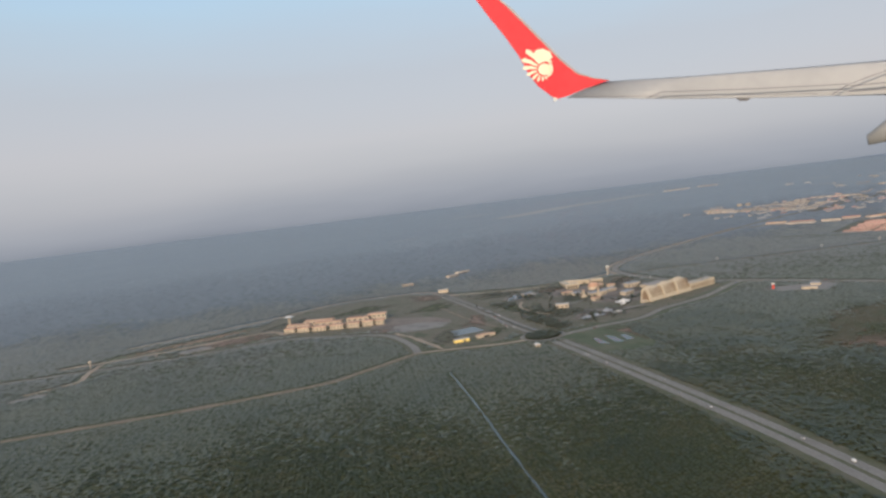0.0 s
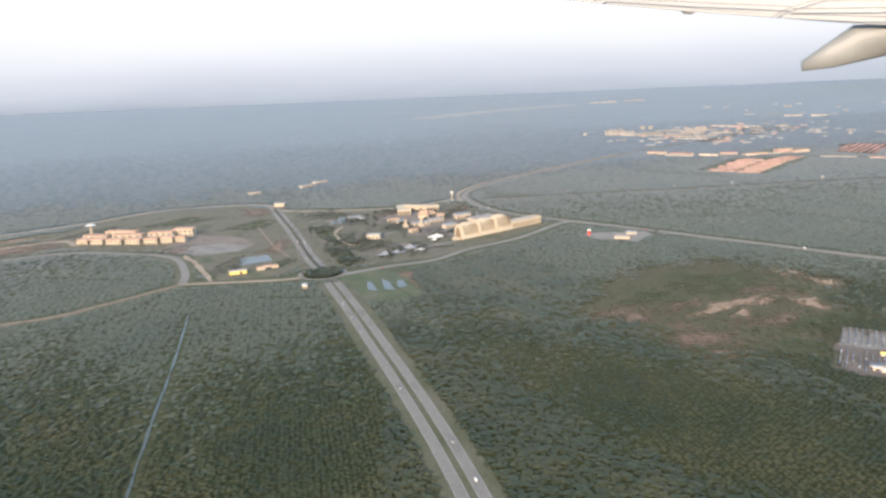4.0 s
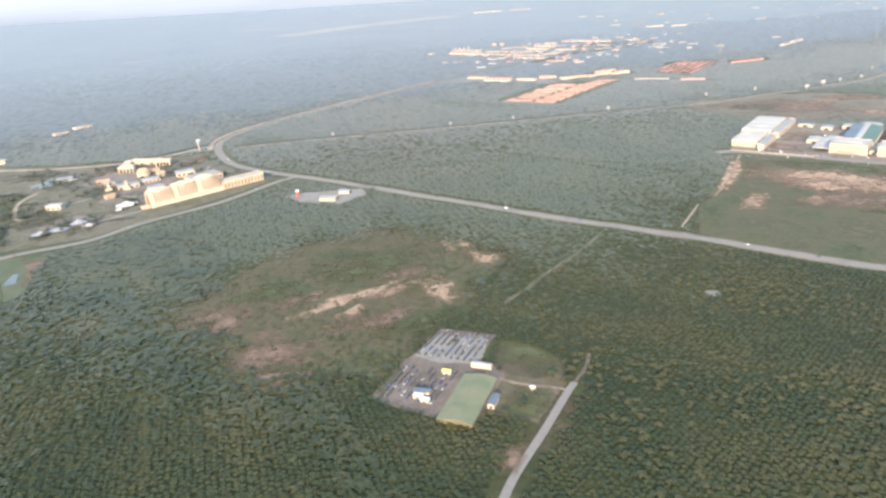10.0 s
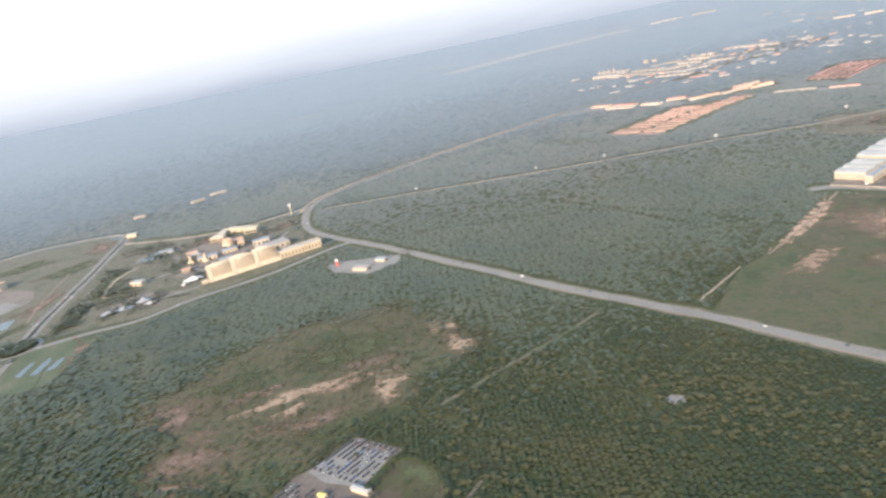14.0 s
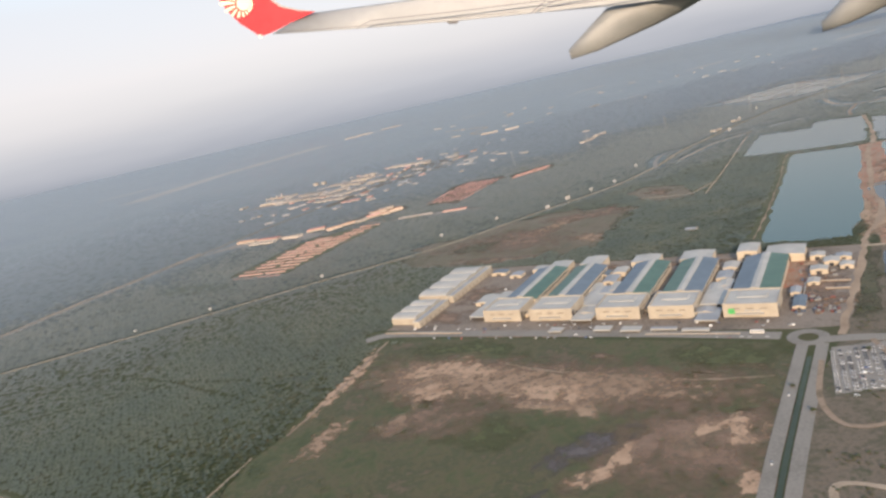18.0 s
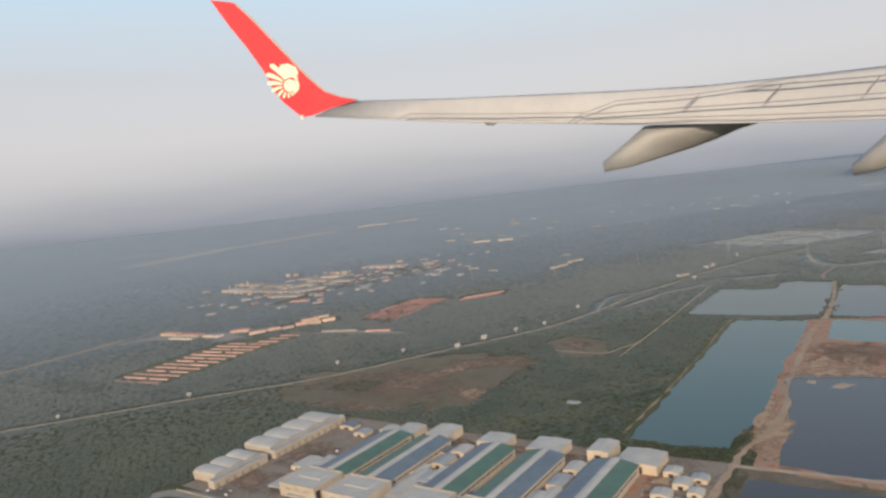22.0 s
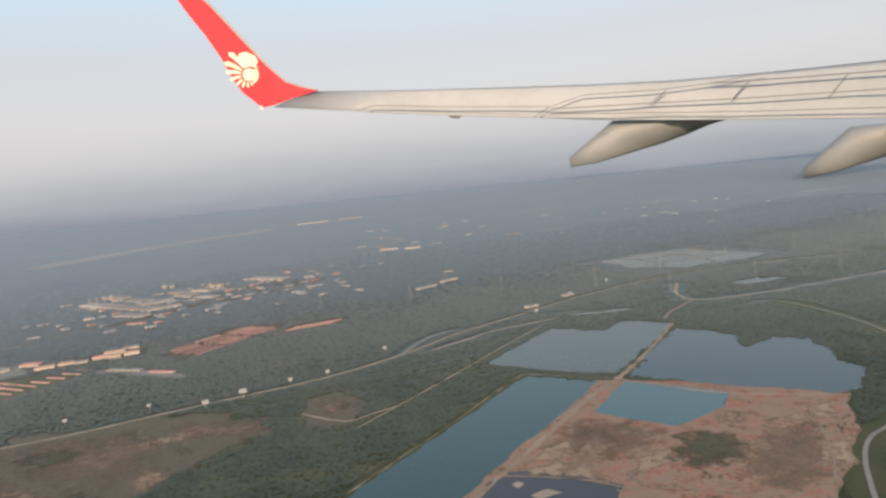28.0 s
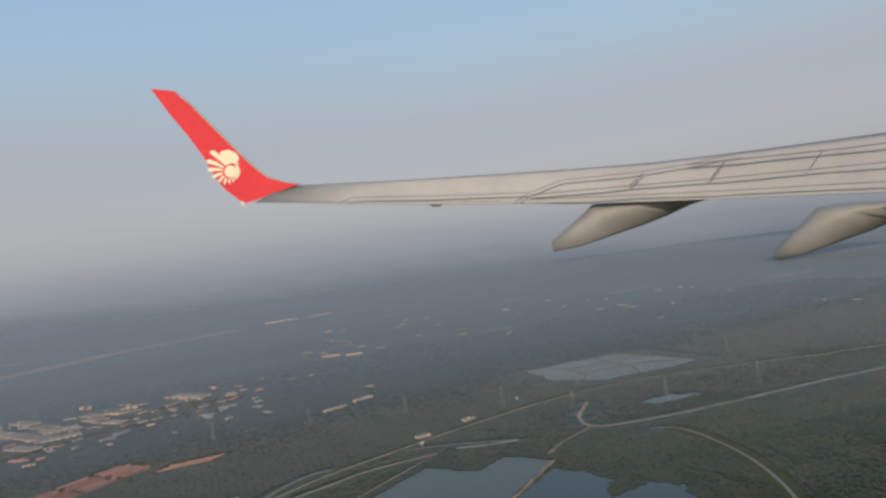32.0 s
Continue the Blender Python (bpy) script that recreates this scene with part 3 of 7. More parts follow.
ribbon("road", [(1380, 900), (1404, 878), (1408, 825), (1400, 757), (1375, 682), (1335, 620), (1290, 592), (1238, 572), (1218, 563), (1197, 544), (1172, 512), (1150, 480)], 2.6, 0.06, M_LOT, "pale winding road round the ponds", 0, 9)
ribbon("road", [(1120, 1830), (1110, 1930), (1180, 2010), (1120, 2200)], 9, 0.05, M_DIRT, "distant pale road", 0, 3)
ribbon("kerb", [(1200, 957), (1229, 948), (1262, 943)], 1.8, 0.3, M_CANVAS, "long white kerb wall beside the far road", 0, 2, "kerb")
ribbon("kerb", [(1061, 964), (1087, 968), (1117, 960), (1148, 956), (1177, 957)], 1.6, 0.2, M_LOT, "pale broken kerb beside the far road", 0, 2, "kerb", rag=1)
ribbon("road", [(1000, 893), (1012, 915), (1033, 943), (1056, 962), (1078, 967)], 5, 0.08, M_LOT, "curved slip road with a pale kerb", 0, 8)

# open land
patch("clearing", [(210, 420), (240, 470), (275, 505), (320, 510), (355, 490), (383, 446), (374, 418), (345, 388), (330, 362), (315, 345), (268, 330), (243, 343)], 0.015, M_SCRUB, "overgrown clearing with scrub and bare soil", 12, False)
for pts, mat in (([(258, 394), (285, 416), (298, 421), (326, 430), (320, 417), (293, 402), (272, 392)], M_SAND), ([(284, 394), (302, 406), (306, 398), (289, 388)], M_SAND), ([(298, 411), (315, 420), (334, 426), (321, 408), (305, 403)], M_SAND_RAG), ([(327, 418), (339, 428), (350, 418), (347, 398), (339, 386), (330, 402)], M_SAND), ([(345, 480), (366, 481), (368, 460), (353, 456)], M_SAND), ([(360, 457), (380, 448), (374, 426), (363, 435)], M_SAND),
                 ([(211, 402), (221, 421), (245, 424), (255, 398), (250, 382), (233, 388)], M_REDSOIL), ([(236, 364), (249, 377), (268, 382), (283, 368), (279, 350), (256, 352), (245, 348)], M_REDSOIL), ([(252, 404), (262, 420), (292, 430), (280, 410)], M_REDSOIL), ([(240, 345), (262, 352), (280, 345), (268, 336)], M_REDSOIL), ([(300, 430), (330, 450), (350, 440), (335, 428)], M_REDSOIL), ([(286, 378), (310, 396), (334, 392), (308, 372)], M_REDSOIL),
                 ([(262, 453), (296, 472), (335, 480), (355, 459), (332, 437), (297, 424)], M_TUFT), ([(300, 370), (330, 395), (345, 385), (318, 355)], M_TUFT), ([(232, 425), (255, 445), (275, 440), (255, 420)], M_TUFT)):
    patch("bare_soil" if mat != M_TUFT else "tussock_grass", pts, 0.03, mat, "patch of bare pinkish sandy soil" if mat != M_TUFT else "brighter green tussock grass in the clearing", 3, False)
patch("field", [(490, 438), (518, 487), (538, 505), (566, 538), (602, 590), (640, 566), (700, 503), (768, 428), (765, 408), (708, 357), (640, 290), (612, 314), (580, 341), (536, 386)], 0.012, M_FIELD, "wide open field of rough grass before the factory", 1)
for pts, mat in (([(578, 545), (596, 552), (610, 553), (645, 531), (662, 502), (658, 488), (644, 487), (625, 501), (607, 478), (593, 492), (589, 520)], M_SAND), ([(627, 469), (644, 474), (659, 468), (674, 446), (684, 419), (669, 408), (657, 430), (641, 443)], M_SAND), ([(687, 396), (710, 395), (725, 373), (710, 356), (697, 361), (696, 345), (678, 360), (660, 380), (663, 391), (679, 396)], M_SAND), ([(604, 464), (636, 450), (644, 421), (625, 413), (596, 442)], M_TUFT), ([(716, 453), (742, 455), (770, 427), (774, 413), (748, 404), (721, 424)], M_TUFT), ([(609, 579), (651, 551), (679, 517), (673, 493), (645, 531), (614, 554)], M_TUFT), ([(693, 482), (707, 474), (706, 462), (696, 468)], M_REDSOIL), ([(574, 477), (585, 484), (596, 483), (597, 468), (582, 463)], M_SAND)):
    patch("bare_soil" if mat != M_TUFT else "tussock_grass", pts, 0.03, mat, "broken patch of bare sandy soil in the grass" if mat != M_TUFT else "greener tussock grass in the open field", 4, False)
for pts, mat in (([(566, 542), (600, 574), (660, 514), (708, 458), (762, 402), (735, 366), (690, 396), (650, 436), (620, 464), (590, 488)], M_REDSOIL), ([(574, 540), (604, 566), (660, 505), (705, 448), (750, 398), (730, 372), (690, 402), (655, 440), (625, 470), (595, 494)], M_SAND_RAG), ([(636, 396), (690, 424), (742, 374), (690, 328), (652, 346), (630, 374)], M_REDSOIL), ([(566, 470), (598, 494), (645, 455), (612, 436)], M_REDSOIL), ([(530, 470), (560, 508), (578, 500), (548, 462)], M_SAND_RAG)):
    patch("bare_soil", pts, 0.032, mat, "broad worn and broken soil in the open field", 5, False)
for pts in ([(588, 536), (609, 543), (641, 531), (661, 492), (661, 477), (632, 494), (622, 516), (598, 524)],
            [(592, 498), (602, 515), (629, 505), (632, 485), (611, 478)],
            [(651, 477), (686, 450), (679, 426), (651, 441), (638, 467)],
            [(625, 384), (635, 370), (664, 378), (680, 390), (674, 395), (653, 381)],
            [(681, 381), (700, 389), (724, 382), (710, 359), (695, 356), (709, 376)],
            [(677, 338), (693, 353), (700, 348), (688, 331)],
            [(622, 371), (642, 362), (649, 349), (622, 366)]):
    patch("bare_soil", pts, 0.036, M_SAND_DRY, "bright bare sandy soil breaking through the grass", 4, False)
patch("bare_soil", [(531, 500), (560, 538), (582, 567), (600, 595), (613, 590), (593, 557), (570, 527), (541, 497)], 0.036, M_SAND_DRY, "broken bare sand along the plantation edge", 2, False)
for pts in ([(622, 404), (658, 410), (682, 403), (681, 392), (655, 385), (626, 386)], [(604, 378), (614, 385), (628, 380), (620, 368)]):
    patch("burnt_patch", pts, 0.038, M_BURNT, "dark burnt patch in the grass", 3, False)
patch("yard", [(612, 614), (660, 562), (720, 500), (785, 432), (806, 417), (900, 502), (870, 532), (800, 600), (712, 692)], 0.03, M_YARD, "stained concrete factory yard", 0.5)
patch("brown_field", [(655, 780), (690, 822), (741, 823), (794, 822), (850, 806), (880, 768), (888, 739), (848, 709), (818, 687), (804, 662), (764, 676), (712, 712)], 0.012, M_BROWN, "dry brown field beside the far road", 14)
patch("bare_soil", [(725, 745), (765, 765), (860, 790), (850, 760), (780, 735)], 0.03, M_SAND_RAG, "pale bare soil in the dry field", 4, False)
patch("lawn", [(-190, 800), (-130, 828), (-60, 838), (-30, 818), (-8, 770), (10, 700), (30, 610), (42, 560), (30, 528), (-10, 525), (-28, 560), (-55, 615), (-90, 632), (-180, 655), (-215, 700)], 0.012, M_PARK, "rough lawn round the resort", 3)
patch("parking_lot", [(-83, 626), (-64, 639), (-37, 646), (-9, 631), (-16, 612), (-48, 606)], 0.03, M_LOT, "empty pale concrete lot beside the resort", 1)
patch("parking_lot", [(-84, 640), (-72, 688), (-27, 670), (-9, 646), (-7, 630), (-37, 644), (-64, 637)], 0.026, M_YARD, "bare levelled ground beside the resort", 2)
patch("park", [(70, 545), (100, 545), (138, 556), (205, 612), (245, 655), (228, 690), (196, 735), (180, 790), (110, 766), (0, 782), (10, 740), (40, 640), (58, 570)], 0.012, M_PARK, "park lawn with paths round the hotel", 3)
for pts in ([(90, 575), (135, 575), (150, 600), (110, 612)], [(60, 700), (90, 740), (70, 750), (45, 720)], [(120, 640), (160, 625), (200, 660), (170, 740), (130, 720)], [(90, 700), (130, 680), (140, 740), (110, 755)]):
    patch("paved_area", pts, 0.03, M_YARD, "pale paved yard in the hotel park", 2, False)
ribbon("path", [(-17, 708), (-1, 659), (12, 621), (29, 583)], 1.6, 0.03, M_TRACK, "worn footpath over the rough lawn", 0, None, "path")
ribbon("path", [(62, 690), (58, 660), (70, 620), (78, 612)], 3, 0.03, M_DIRT, "curved pale path on the lawn", 0, None, "path")
ribbon("path", [(95, 640), (120, 660), (150, 650), (185, 690), (190, 730)], 3, 0.04, M_LOT, "pale path through the hotel park", 0, None, "path")
ribbon("path", [(110, 580), (150, 600), (160, 610)], 3, 0.04, M_LOT, "pale path through the hotel park", 0, None, "path")
patch("yard", [(257, 606), (268, 612), (315, 606), (318, 590), (296, 572), (270, 588)], 0.02, M_LOT, "small forecourt beside the main road", 1)
patch("yard", [(298, 320), (314, 345), (320, 350), (333, 368), (354, 355), (343, 335), (352, 325), (334, 296), (318, 302)], 0.02, M_SCRAPYARD, "dusty brown storage yard full of scrap cars", 1)
patch("yard", [(330, 363), (349, 352), (347, 341), (340, 335), (327, 339), (318, 347)], 0.03, M_LOT, "pale grey upper lot with rows of old vehicles", 1, False)
patch("lawn", [(348, 330), (352, 349), (368, 341), (374, 326), (370, 310), (352, 290), (336, 300), (350, 322)], 0.014, M_BROWN, "brown grass plot behind the hall", 1)
patch("brown_plot", [(346, 334), (350, 346), (359, 347), (369, 335), (372, 328), (364, 317), (352, 322)], 0.036, M_PLOT, "dry dark brown grass plot behind the hall", 1.5, False, step=3)
ribbon("plot_rim", [(346, 336), (350, 347), (359, 348), (370, 336), (374, 328)], 2.2, -0.05, M_RIM, "bright green grass rim of the brown plot", 0, None, "grass", rag=1.2)
ribbon("road", [(800, 400), (786, 372), (768, 350), (752, 344), (738, 352), (745, 372), (770, 398)], 2.4, 0.07, M_TRACK, "loop road round the car lot", 0, 1)
ribbon("dirt_track", [(730, 300), (712, 325), (700, 318), (690, 300)], 2.5, 0.07, M_DIRT, "thin track over the waste ground", 0, 1, rag=1)
patch("car_lot", [(752, 372), (782, 405), (802, 395), (776, 360)], 0.03, M_LOT, "pale car lot beside the roundabout", 1)
patch("wasteland", [(690, 322), (745, 376), (795, 412), (846, 450), (898, 496), (1000, 400), (900, 280), (740, 190), (650, 240), (660, 290)], 0.014, M_WASTE, "waste ground between lot and ponds", 2)
patch("laterite_ground", [(985, 605), (1080, 690), (1130, 735), (1165, 715), (1205, 680), (1262, 628), (1225, 580), (1152, 510), (1080, 420), (1010, 380), (960, 425), (905, 490), (930, 530)], 0.014, M_ORANGE, "bare orange-brown mined ground", 4)
for pts, mat in (([(1120, 618), (1147, 616), (1163, 590), (1146, 565), (1117, 561), (1105, 581)], M_WEED), ([(1041, 525), (1057, 513), (1075, 502), (1060, 486), (1039, 481), (1015, 488), (1012, 502)], M_WEED), ([(1122, 529), (1146, 508), (1128, 486), (1104, 488), (1102, 510)], M_WEED), ([(1050, 468), (1077, 485), (1090, 473), (1065, 454), (1047, 451)], M_WEED), ([(1011, 498), (1030, 493), (1036, 474), (1022, 449), (1003, 449), (1019, 474)], M_WEED), ([(1073, 671), (1118, 650), (1130, 621), (1087, 584), (1066, 606), (1041, 628)], M_REDSOIL), ([(1193, 620), (1211, 582), (1147, 515), (1130, 530), (1104, 551), (1138, 560)], M_SAND_RAG)):
    patch("weedy_patch" if mat == M_WEED else "bare_soil", pts, 0.03, mat, "weedy dark green patch on the mined ground" if mat == M_WEED else "scraped reddish soil on the mined ground", 5, False)
patch("bank", [(905, 492), (915, 530), (965, 578), (1008, 618), (1000, 600), (968, 556), (948, 528), (920, 488)], 0.035, M_SAND, "sandy bank between lake and pond", 3, False)
# water
patch("lake", [(869, 558), (888, 535), (908, 520), (961, 561), (1044, 646), (1100, 700), (1131, 733), (1086, 774), (1050, 740), (1012, 699), (968, 655), (925, 613)], 0.05, M_LAKE, "long green lake with straight banks", 3, category="water")
patch("pond", [(1065, 824), (1112, 870), (1160, 912), (1182, 893), (1201, 872), (1216, 888), (1233, 902), (1268, 864), (1212, 803), (1152, 742), (1118, 765), (1093, 792)], 0.05, M_POND, "grey-blue pond reflecting the sky", 2, category="water")
patch("pond", [(1156, 734), (1200, 780), (1261, 844), (1282, 815), (1289, 790), (1275, 756), (1292, 762), (1314, 770), (1330, 750), (1326, 724), (1306, 690), (1314, 668), (1271, 627), (1254, 632), (1230, 656), (1191, 690)], 0.05, M_GREYPOND, "large dark pond bordered by trees", 5, category="water")
patch("pond", [(1098, 672), (1146, 721), (1171, 697), (1196, 664), (1178, 642), (1134, 626)], 0.055, M_TURQ, "small turquoise pond in orange ground", 2, category="water")
patch("pond", [(918, 490), (942, 515), (963, 542), (980, 570), (1003, 598), (1016, 607), (1028, 604), (1056, 588), (1068, 565), (1058, 552), (1033, 529), (1012, 503), (996, 488), (974, 460), (956, 453), (932, 468)], 0.055, M_PURPLE, "dark violet settling pond with sandy shores", 3, category="water")
for pts in ([(1014, 591), (1018, 594), (1021, 590), (1016, 585)], [(1019, 575), (1025, 578), (1030, 579), (1036, 572), (1029, 571), (1023, 569)]):
    patch("sandbank", pts, 0.09, M_DIRT, "small sandbank in the dark pond", 0.8, False, step=2)
patch("pond", [(822, 408), (895, 484), (940, 440), (980, 398), (900, 320), (850, 370)], 0.05, M_PURPLE, "dark rectangular settling pond beside the factory", 1, category="water")
patch("cleared_land", [(1350, 1300), (1450, 1315), (1590, 1320), (1610, 1220), (1632, 1142), (1520, 1124), (1430, 1120), (1360, 1185)], 0.03, M_SAND, "pale bare rim of the tailings pond", 12, True)
patch("pond", [(1385, 1282), (1450, 1290), (1537, 1298), (1572, 1220), (1594, 1156), (1520, 1142), (1450, 1138), (1392, 1188)], 0.05, M_POND, "distant pale tailings pond", 6, category="water")
for pts in ([(1390, 1180), (1470, 1200), (1540, 1200), (1575, 1180)], [(1425, 1152), (1440, 1200), (1425, 1290)], [(1500, 1144), (1510, 1200), (1495, 1300)], [(1440, 1245), (1560, 1250)]):
    ribbon("dirt_track", pts, 6, 0.09, M_LOT, "pale bank across the tailings pond", 0, None, rag=2)
patch("pond", [(1420, 1000), (1470, 1010), (1500, 985), (1440, 975)], 0.05, M_POND, "small grey pond beside the earth road", 3, category="water")
patch("lawn", [(78, 460), (112, 455), (128, 462), (122, 528), (84, 532), (72, 519)], 0.012, M_LAWN, "grass plot round three small pools", 3)
patch("bare_soil", [(104, 531), (121, 530), (128, 466), (120, 490), (116, 512)], 0.03, M_REDSOIL, "brown bare soil beside the pools", 2, False)
for pts in ([(-14, 585), (11, 595), (18, 574), (-8, 564)], [(93, 482), (92, 501), (95, 499), (99, 478)], [(103, 481), (101, 506), (106, 498), (110, 479)], [(112, 484), (110.5, 500), (114, 501), (118.5, 485)], [(49, 708), (58, 740), (84, 731), (72, 708)]):
    patch("pond", pts, 0.05, M_PALEPOND, "small pale grey pool in the grass", 1.0, category="water", step=3)
# distant pale strips
ribbon("airstrip", [(190, 2440), (300, 2570), (480, 2760), (850, 3000)], 120, 0.04, M_STRIP, "distant pale airstrip in the haze", 0, None, rag=15)
for x, y, w in ((1110, 3110, 120), (1740, 2500, 90), (2050, 2250, 100), (2400, 2000, 110), (1500, 1820, 60), (100, 2950, 120), (-120, 1900, 50), (1330, 2600, 80), (1900, 1650, 70)):
    patch("cleared_land", [(x - w, y - w * 0.2), (x - w * 0.2, y + w * 0.3), (x + w, y + w * 0.25), (x + w * 0.5, y - w * 0.25)], 0.03, M_STRIP, "distant pale cleared land", 15, False, step=20)

ribbon("plantation_lane", [(366, 384), (373, 391), (393, 410), (416, 432), (440, 457)], 2.4, -0.06, M_VERGE, "bright grassy strip between two palm blocks", 0, 0.3, "lane", rag=2)
ribbon("plantation_lane", [(436, 350), (442, 362), (462, 388), (482, 410)], 1.0, -0.06, M_SOIL, "dark ditch between two palm blocks", 0, 0.4, "lane", rag=0.6)
ROWS_CUT = [((100, 505), (120, 460), (128, 400), (140, 330)), ((130, 500), (150, 450), (160, 390), (175, 320)), ((165, 500), (195, 440), (205, 380), (222, 300)), ((395, 470), (425, 430), (445, 385), (455, 330)), ((180, 540), (210, 520), (240, 500)), ((400, 330), (440, 300), (470, 262)), ((-120, 400), (-60, 440), (-40, 500)), ((330, 700), (420, 700), (520, 560)), ((300, 660), (470, 640), (545, 560)), ((20, 480), (60, 470)), ((-150, 560), (-80, 540))]
for pts in ROWS_CUT:
    ribbon("plantation_lane", pts, 1.2, -0.08, M_SOIL, "grassy harvest lane between palm rows", 0, 0.4, "lane", rag=1)
ribbon("dirt_track", [(657, 501), (670, 477), (687, 457), (701, 434), (716, 421), (729, 411), (746, 399)], 1.1, 0.04, M_TRACK, "thin pale track across the open field", 0, None, rag=1.5)
patch("rubble_heap", [(454, 367), (458, 371), (463, 369), (462, 364), (457, 363)], 0.03, M_LOT, "pale heap of rubble in the trees", 2, step=2)
for pts, mat in (([(812, 424), (850, 452), (880, 488), (862, 470), (830, 440)], M_SAND_RAG), ([(830, 470), (862, 500), (850, 516), (815, 486)], M_ORANGE), ([(1015, 470), (1040, 500), (1070, 530), (1080, 515), (1050, 480)], M_SAND_RAG), ([(1060, 560), (1085, 590), (1130, 610), (1110, 580)], M_SAND), ([(1120, 560), (1160, 590), (1210, 600), (1190, 570)], M_SAND_RAG), ([(1180, 610), (1215, 620), (1240, 600), (1205, 590)], M_SAND), ([(1020, 610), (1060, 640), (1080, 640), (1050, 605)], M_SAND), ([(1000, 420), (1030, 450), (1060, 440), (1040, 415)], M_BROWN), ([(1085, 470), (1110, 505), (1130, 500), (1105, 462)], M_SAND_RAG), ([(1150, 620), (1175, 640), (1195, 625), (1165, 605)], M_SAND_RAG)):
    patch("bare_soil", pts, 0.03, mat, "pale scraped soil on the mined ground", 6, False)
for pts in ([(1010, 605), (1040, 588), (1062, 570), (1072, 548), (1066, 520)], [(1062, 562), (1090, 552), (1120, 528), (1132, 500), (1124, 462)], [(1190, 655), (1205, 632), (1212, 605), (1196, 570), (1160, 520)], [(1066, 520), (1052, 500), (1030, 470), (1000, 440)], [(1077, 580), (1077, 542), (1080, 511), (1080, 485), (1064, 457)], [(1056, 486), (1050, 463), (1053, 448), (1066, 436)]):
    ribbon("dirt_track", pts, 1.7, 0.1, M_TRACK, "worn sandy track over the mined ground", 0, None, rag=1.4)

patch("bare_ground", [(-266, 630), (-252, 690), (-182, 697), (-166, 662), (-208, 634), (-238, 622)], 0.01, M_REDSOIL, "bare pale ground west of the resort", 3)
patch("bare_ground", [(-330, 650), (-262, 700), (-200, 745), (-190, 725), (-250, 680), (-320, 630)], 0.01, M_SAND_RAG, "worn pale strip along the forest edge", 4)
patch("sand_pit", [(-264, 640), (-242, 654), (-226, 645), (-250, 631)], 0.03, M_LOT, "pale sand pit beside the access road", 3)
ribbon("dirt_track", [(-165, 668), (-190, 690), (-240, 668), (-300, 640), (-360, 625)], 7, 0.05, M_DIRT, "wide bare strip west of the resort", 0, 4, rag=3)
ribbon("dirt_track", [(-225, 640), (-262, 628), (-280, 642), (-262, 662), (-230, 662)], 2.5, 0.05, M_DIRT, "loop track round the sand pit", 0, 2)
ribbon("dirt_track", [(-322, 625), (-317, 590), (-312, 561), (-340, 535)], 5, 0.05, M_DIRT, "bare track to the tower", 0, 3, rag=2)
patch("sand_pit", [(-345, 520), (-325, 535), (-315, 530), (-335, 515)], 0.03, M_LOT, "pale bare patch in the plantation", 2)
ribbon("dirt_track", [(1166, 940), (1110, 885), (1051, 826), (1015, 790), (942, 720)], 1.7, 0.05, M_DIRT, "straight pale track running on from the pond", 0, 2, rag=1)
patch("shed_yard", [(984, 471), (1002, 489), (1020, 471), (1003, 455)], 0.06, M_TRACK, "fenced dusty yard on the mined ground", 1, False)
ribbon("road", [(1030, 897), (1066, 915), (1104, 936), (1145, 946), (1180, 951)], 4, 0.07, M_DIRT, "pale side road below the main road", 0, 6)
ribbon("road", [(1150, 985), (1200, 972), (1262, 945)], 4, 0.09, M_LOT, "pale concrete ramp beside the main road", 0, 6)

# worn and weedy places in the resort's lawns, the park and the works yard
for pts, mat in (([(-60, 700), (-20, 760), (0, 730), (-15, 690)], M_TUFT), ([(-150, 730), (-100, 790), (-60, 770), (-90, 735)], M_TUFT), ([(-40, 760), (-60, 820), (-20, 810), (-8, 770)], M_REDSOIL), ([(0, 600), (12, 660), (24, 640), (22, 590)], M_REDSOIL), ([(-20, 530), (-24, 580), (-6, 600), (0, 550)], M_WEED), ([(12, 556), (30, 590), (38, 565), (24, 538)], M_TUFT), ([(34, 699), (60, 679), (77, 614), (68, 600), (47, 643)], M_TUFT), ([(60, 600), (84, 640), (110, 620), (90, 585)], M_WEED), ([(20, 730), (40, 765), (70, 760), (50, 735)], M_WEED), ([(160, 740), (175, 780), (188, 770), (185, 735)], M_REDSOIL), ([(80, 740), (105, 760), (120, 745), (100, 725)], M_REDSOIL), ([(100, 590), (140, 600), (160, 592), (120, 572)], M_WEED), ([(-200, 690), (-190, 730), (-160, 760), (-150, 720)], M_WEED), ([(-90, 632), (-60, 640), (-50, 615), (-70, 610)], M_REDSOIL), ([(150, 640), (190, 690), (205, 680), (170, 630)], M_WEED)):
    patch({M_TUFT: "tussock_grass", M_WEED: "weedy_patch", M_REDSOIL: "bare_soil"}[mat], pts, 0.03, mat, {M_TUFT: "greener grass on the rough lawn", M_WEED: "dark weedy patch on the rough lawn", M_REDSOIL: "reddish bare soil showing through the lawn"}[mat], 4, False)
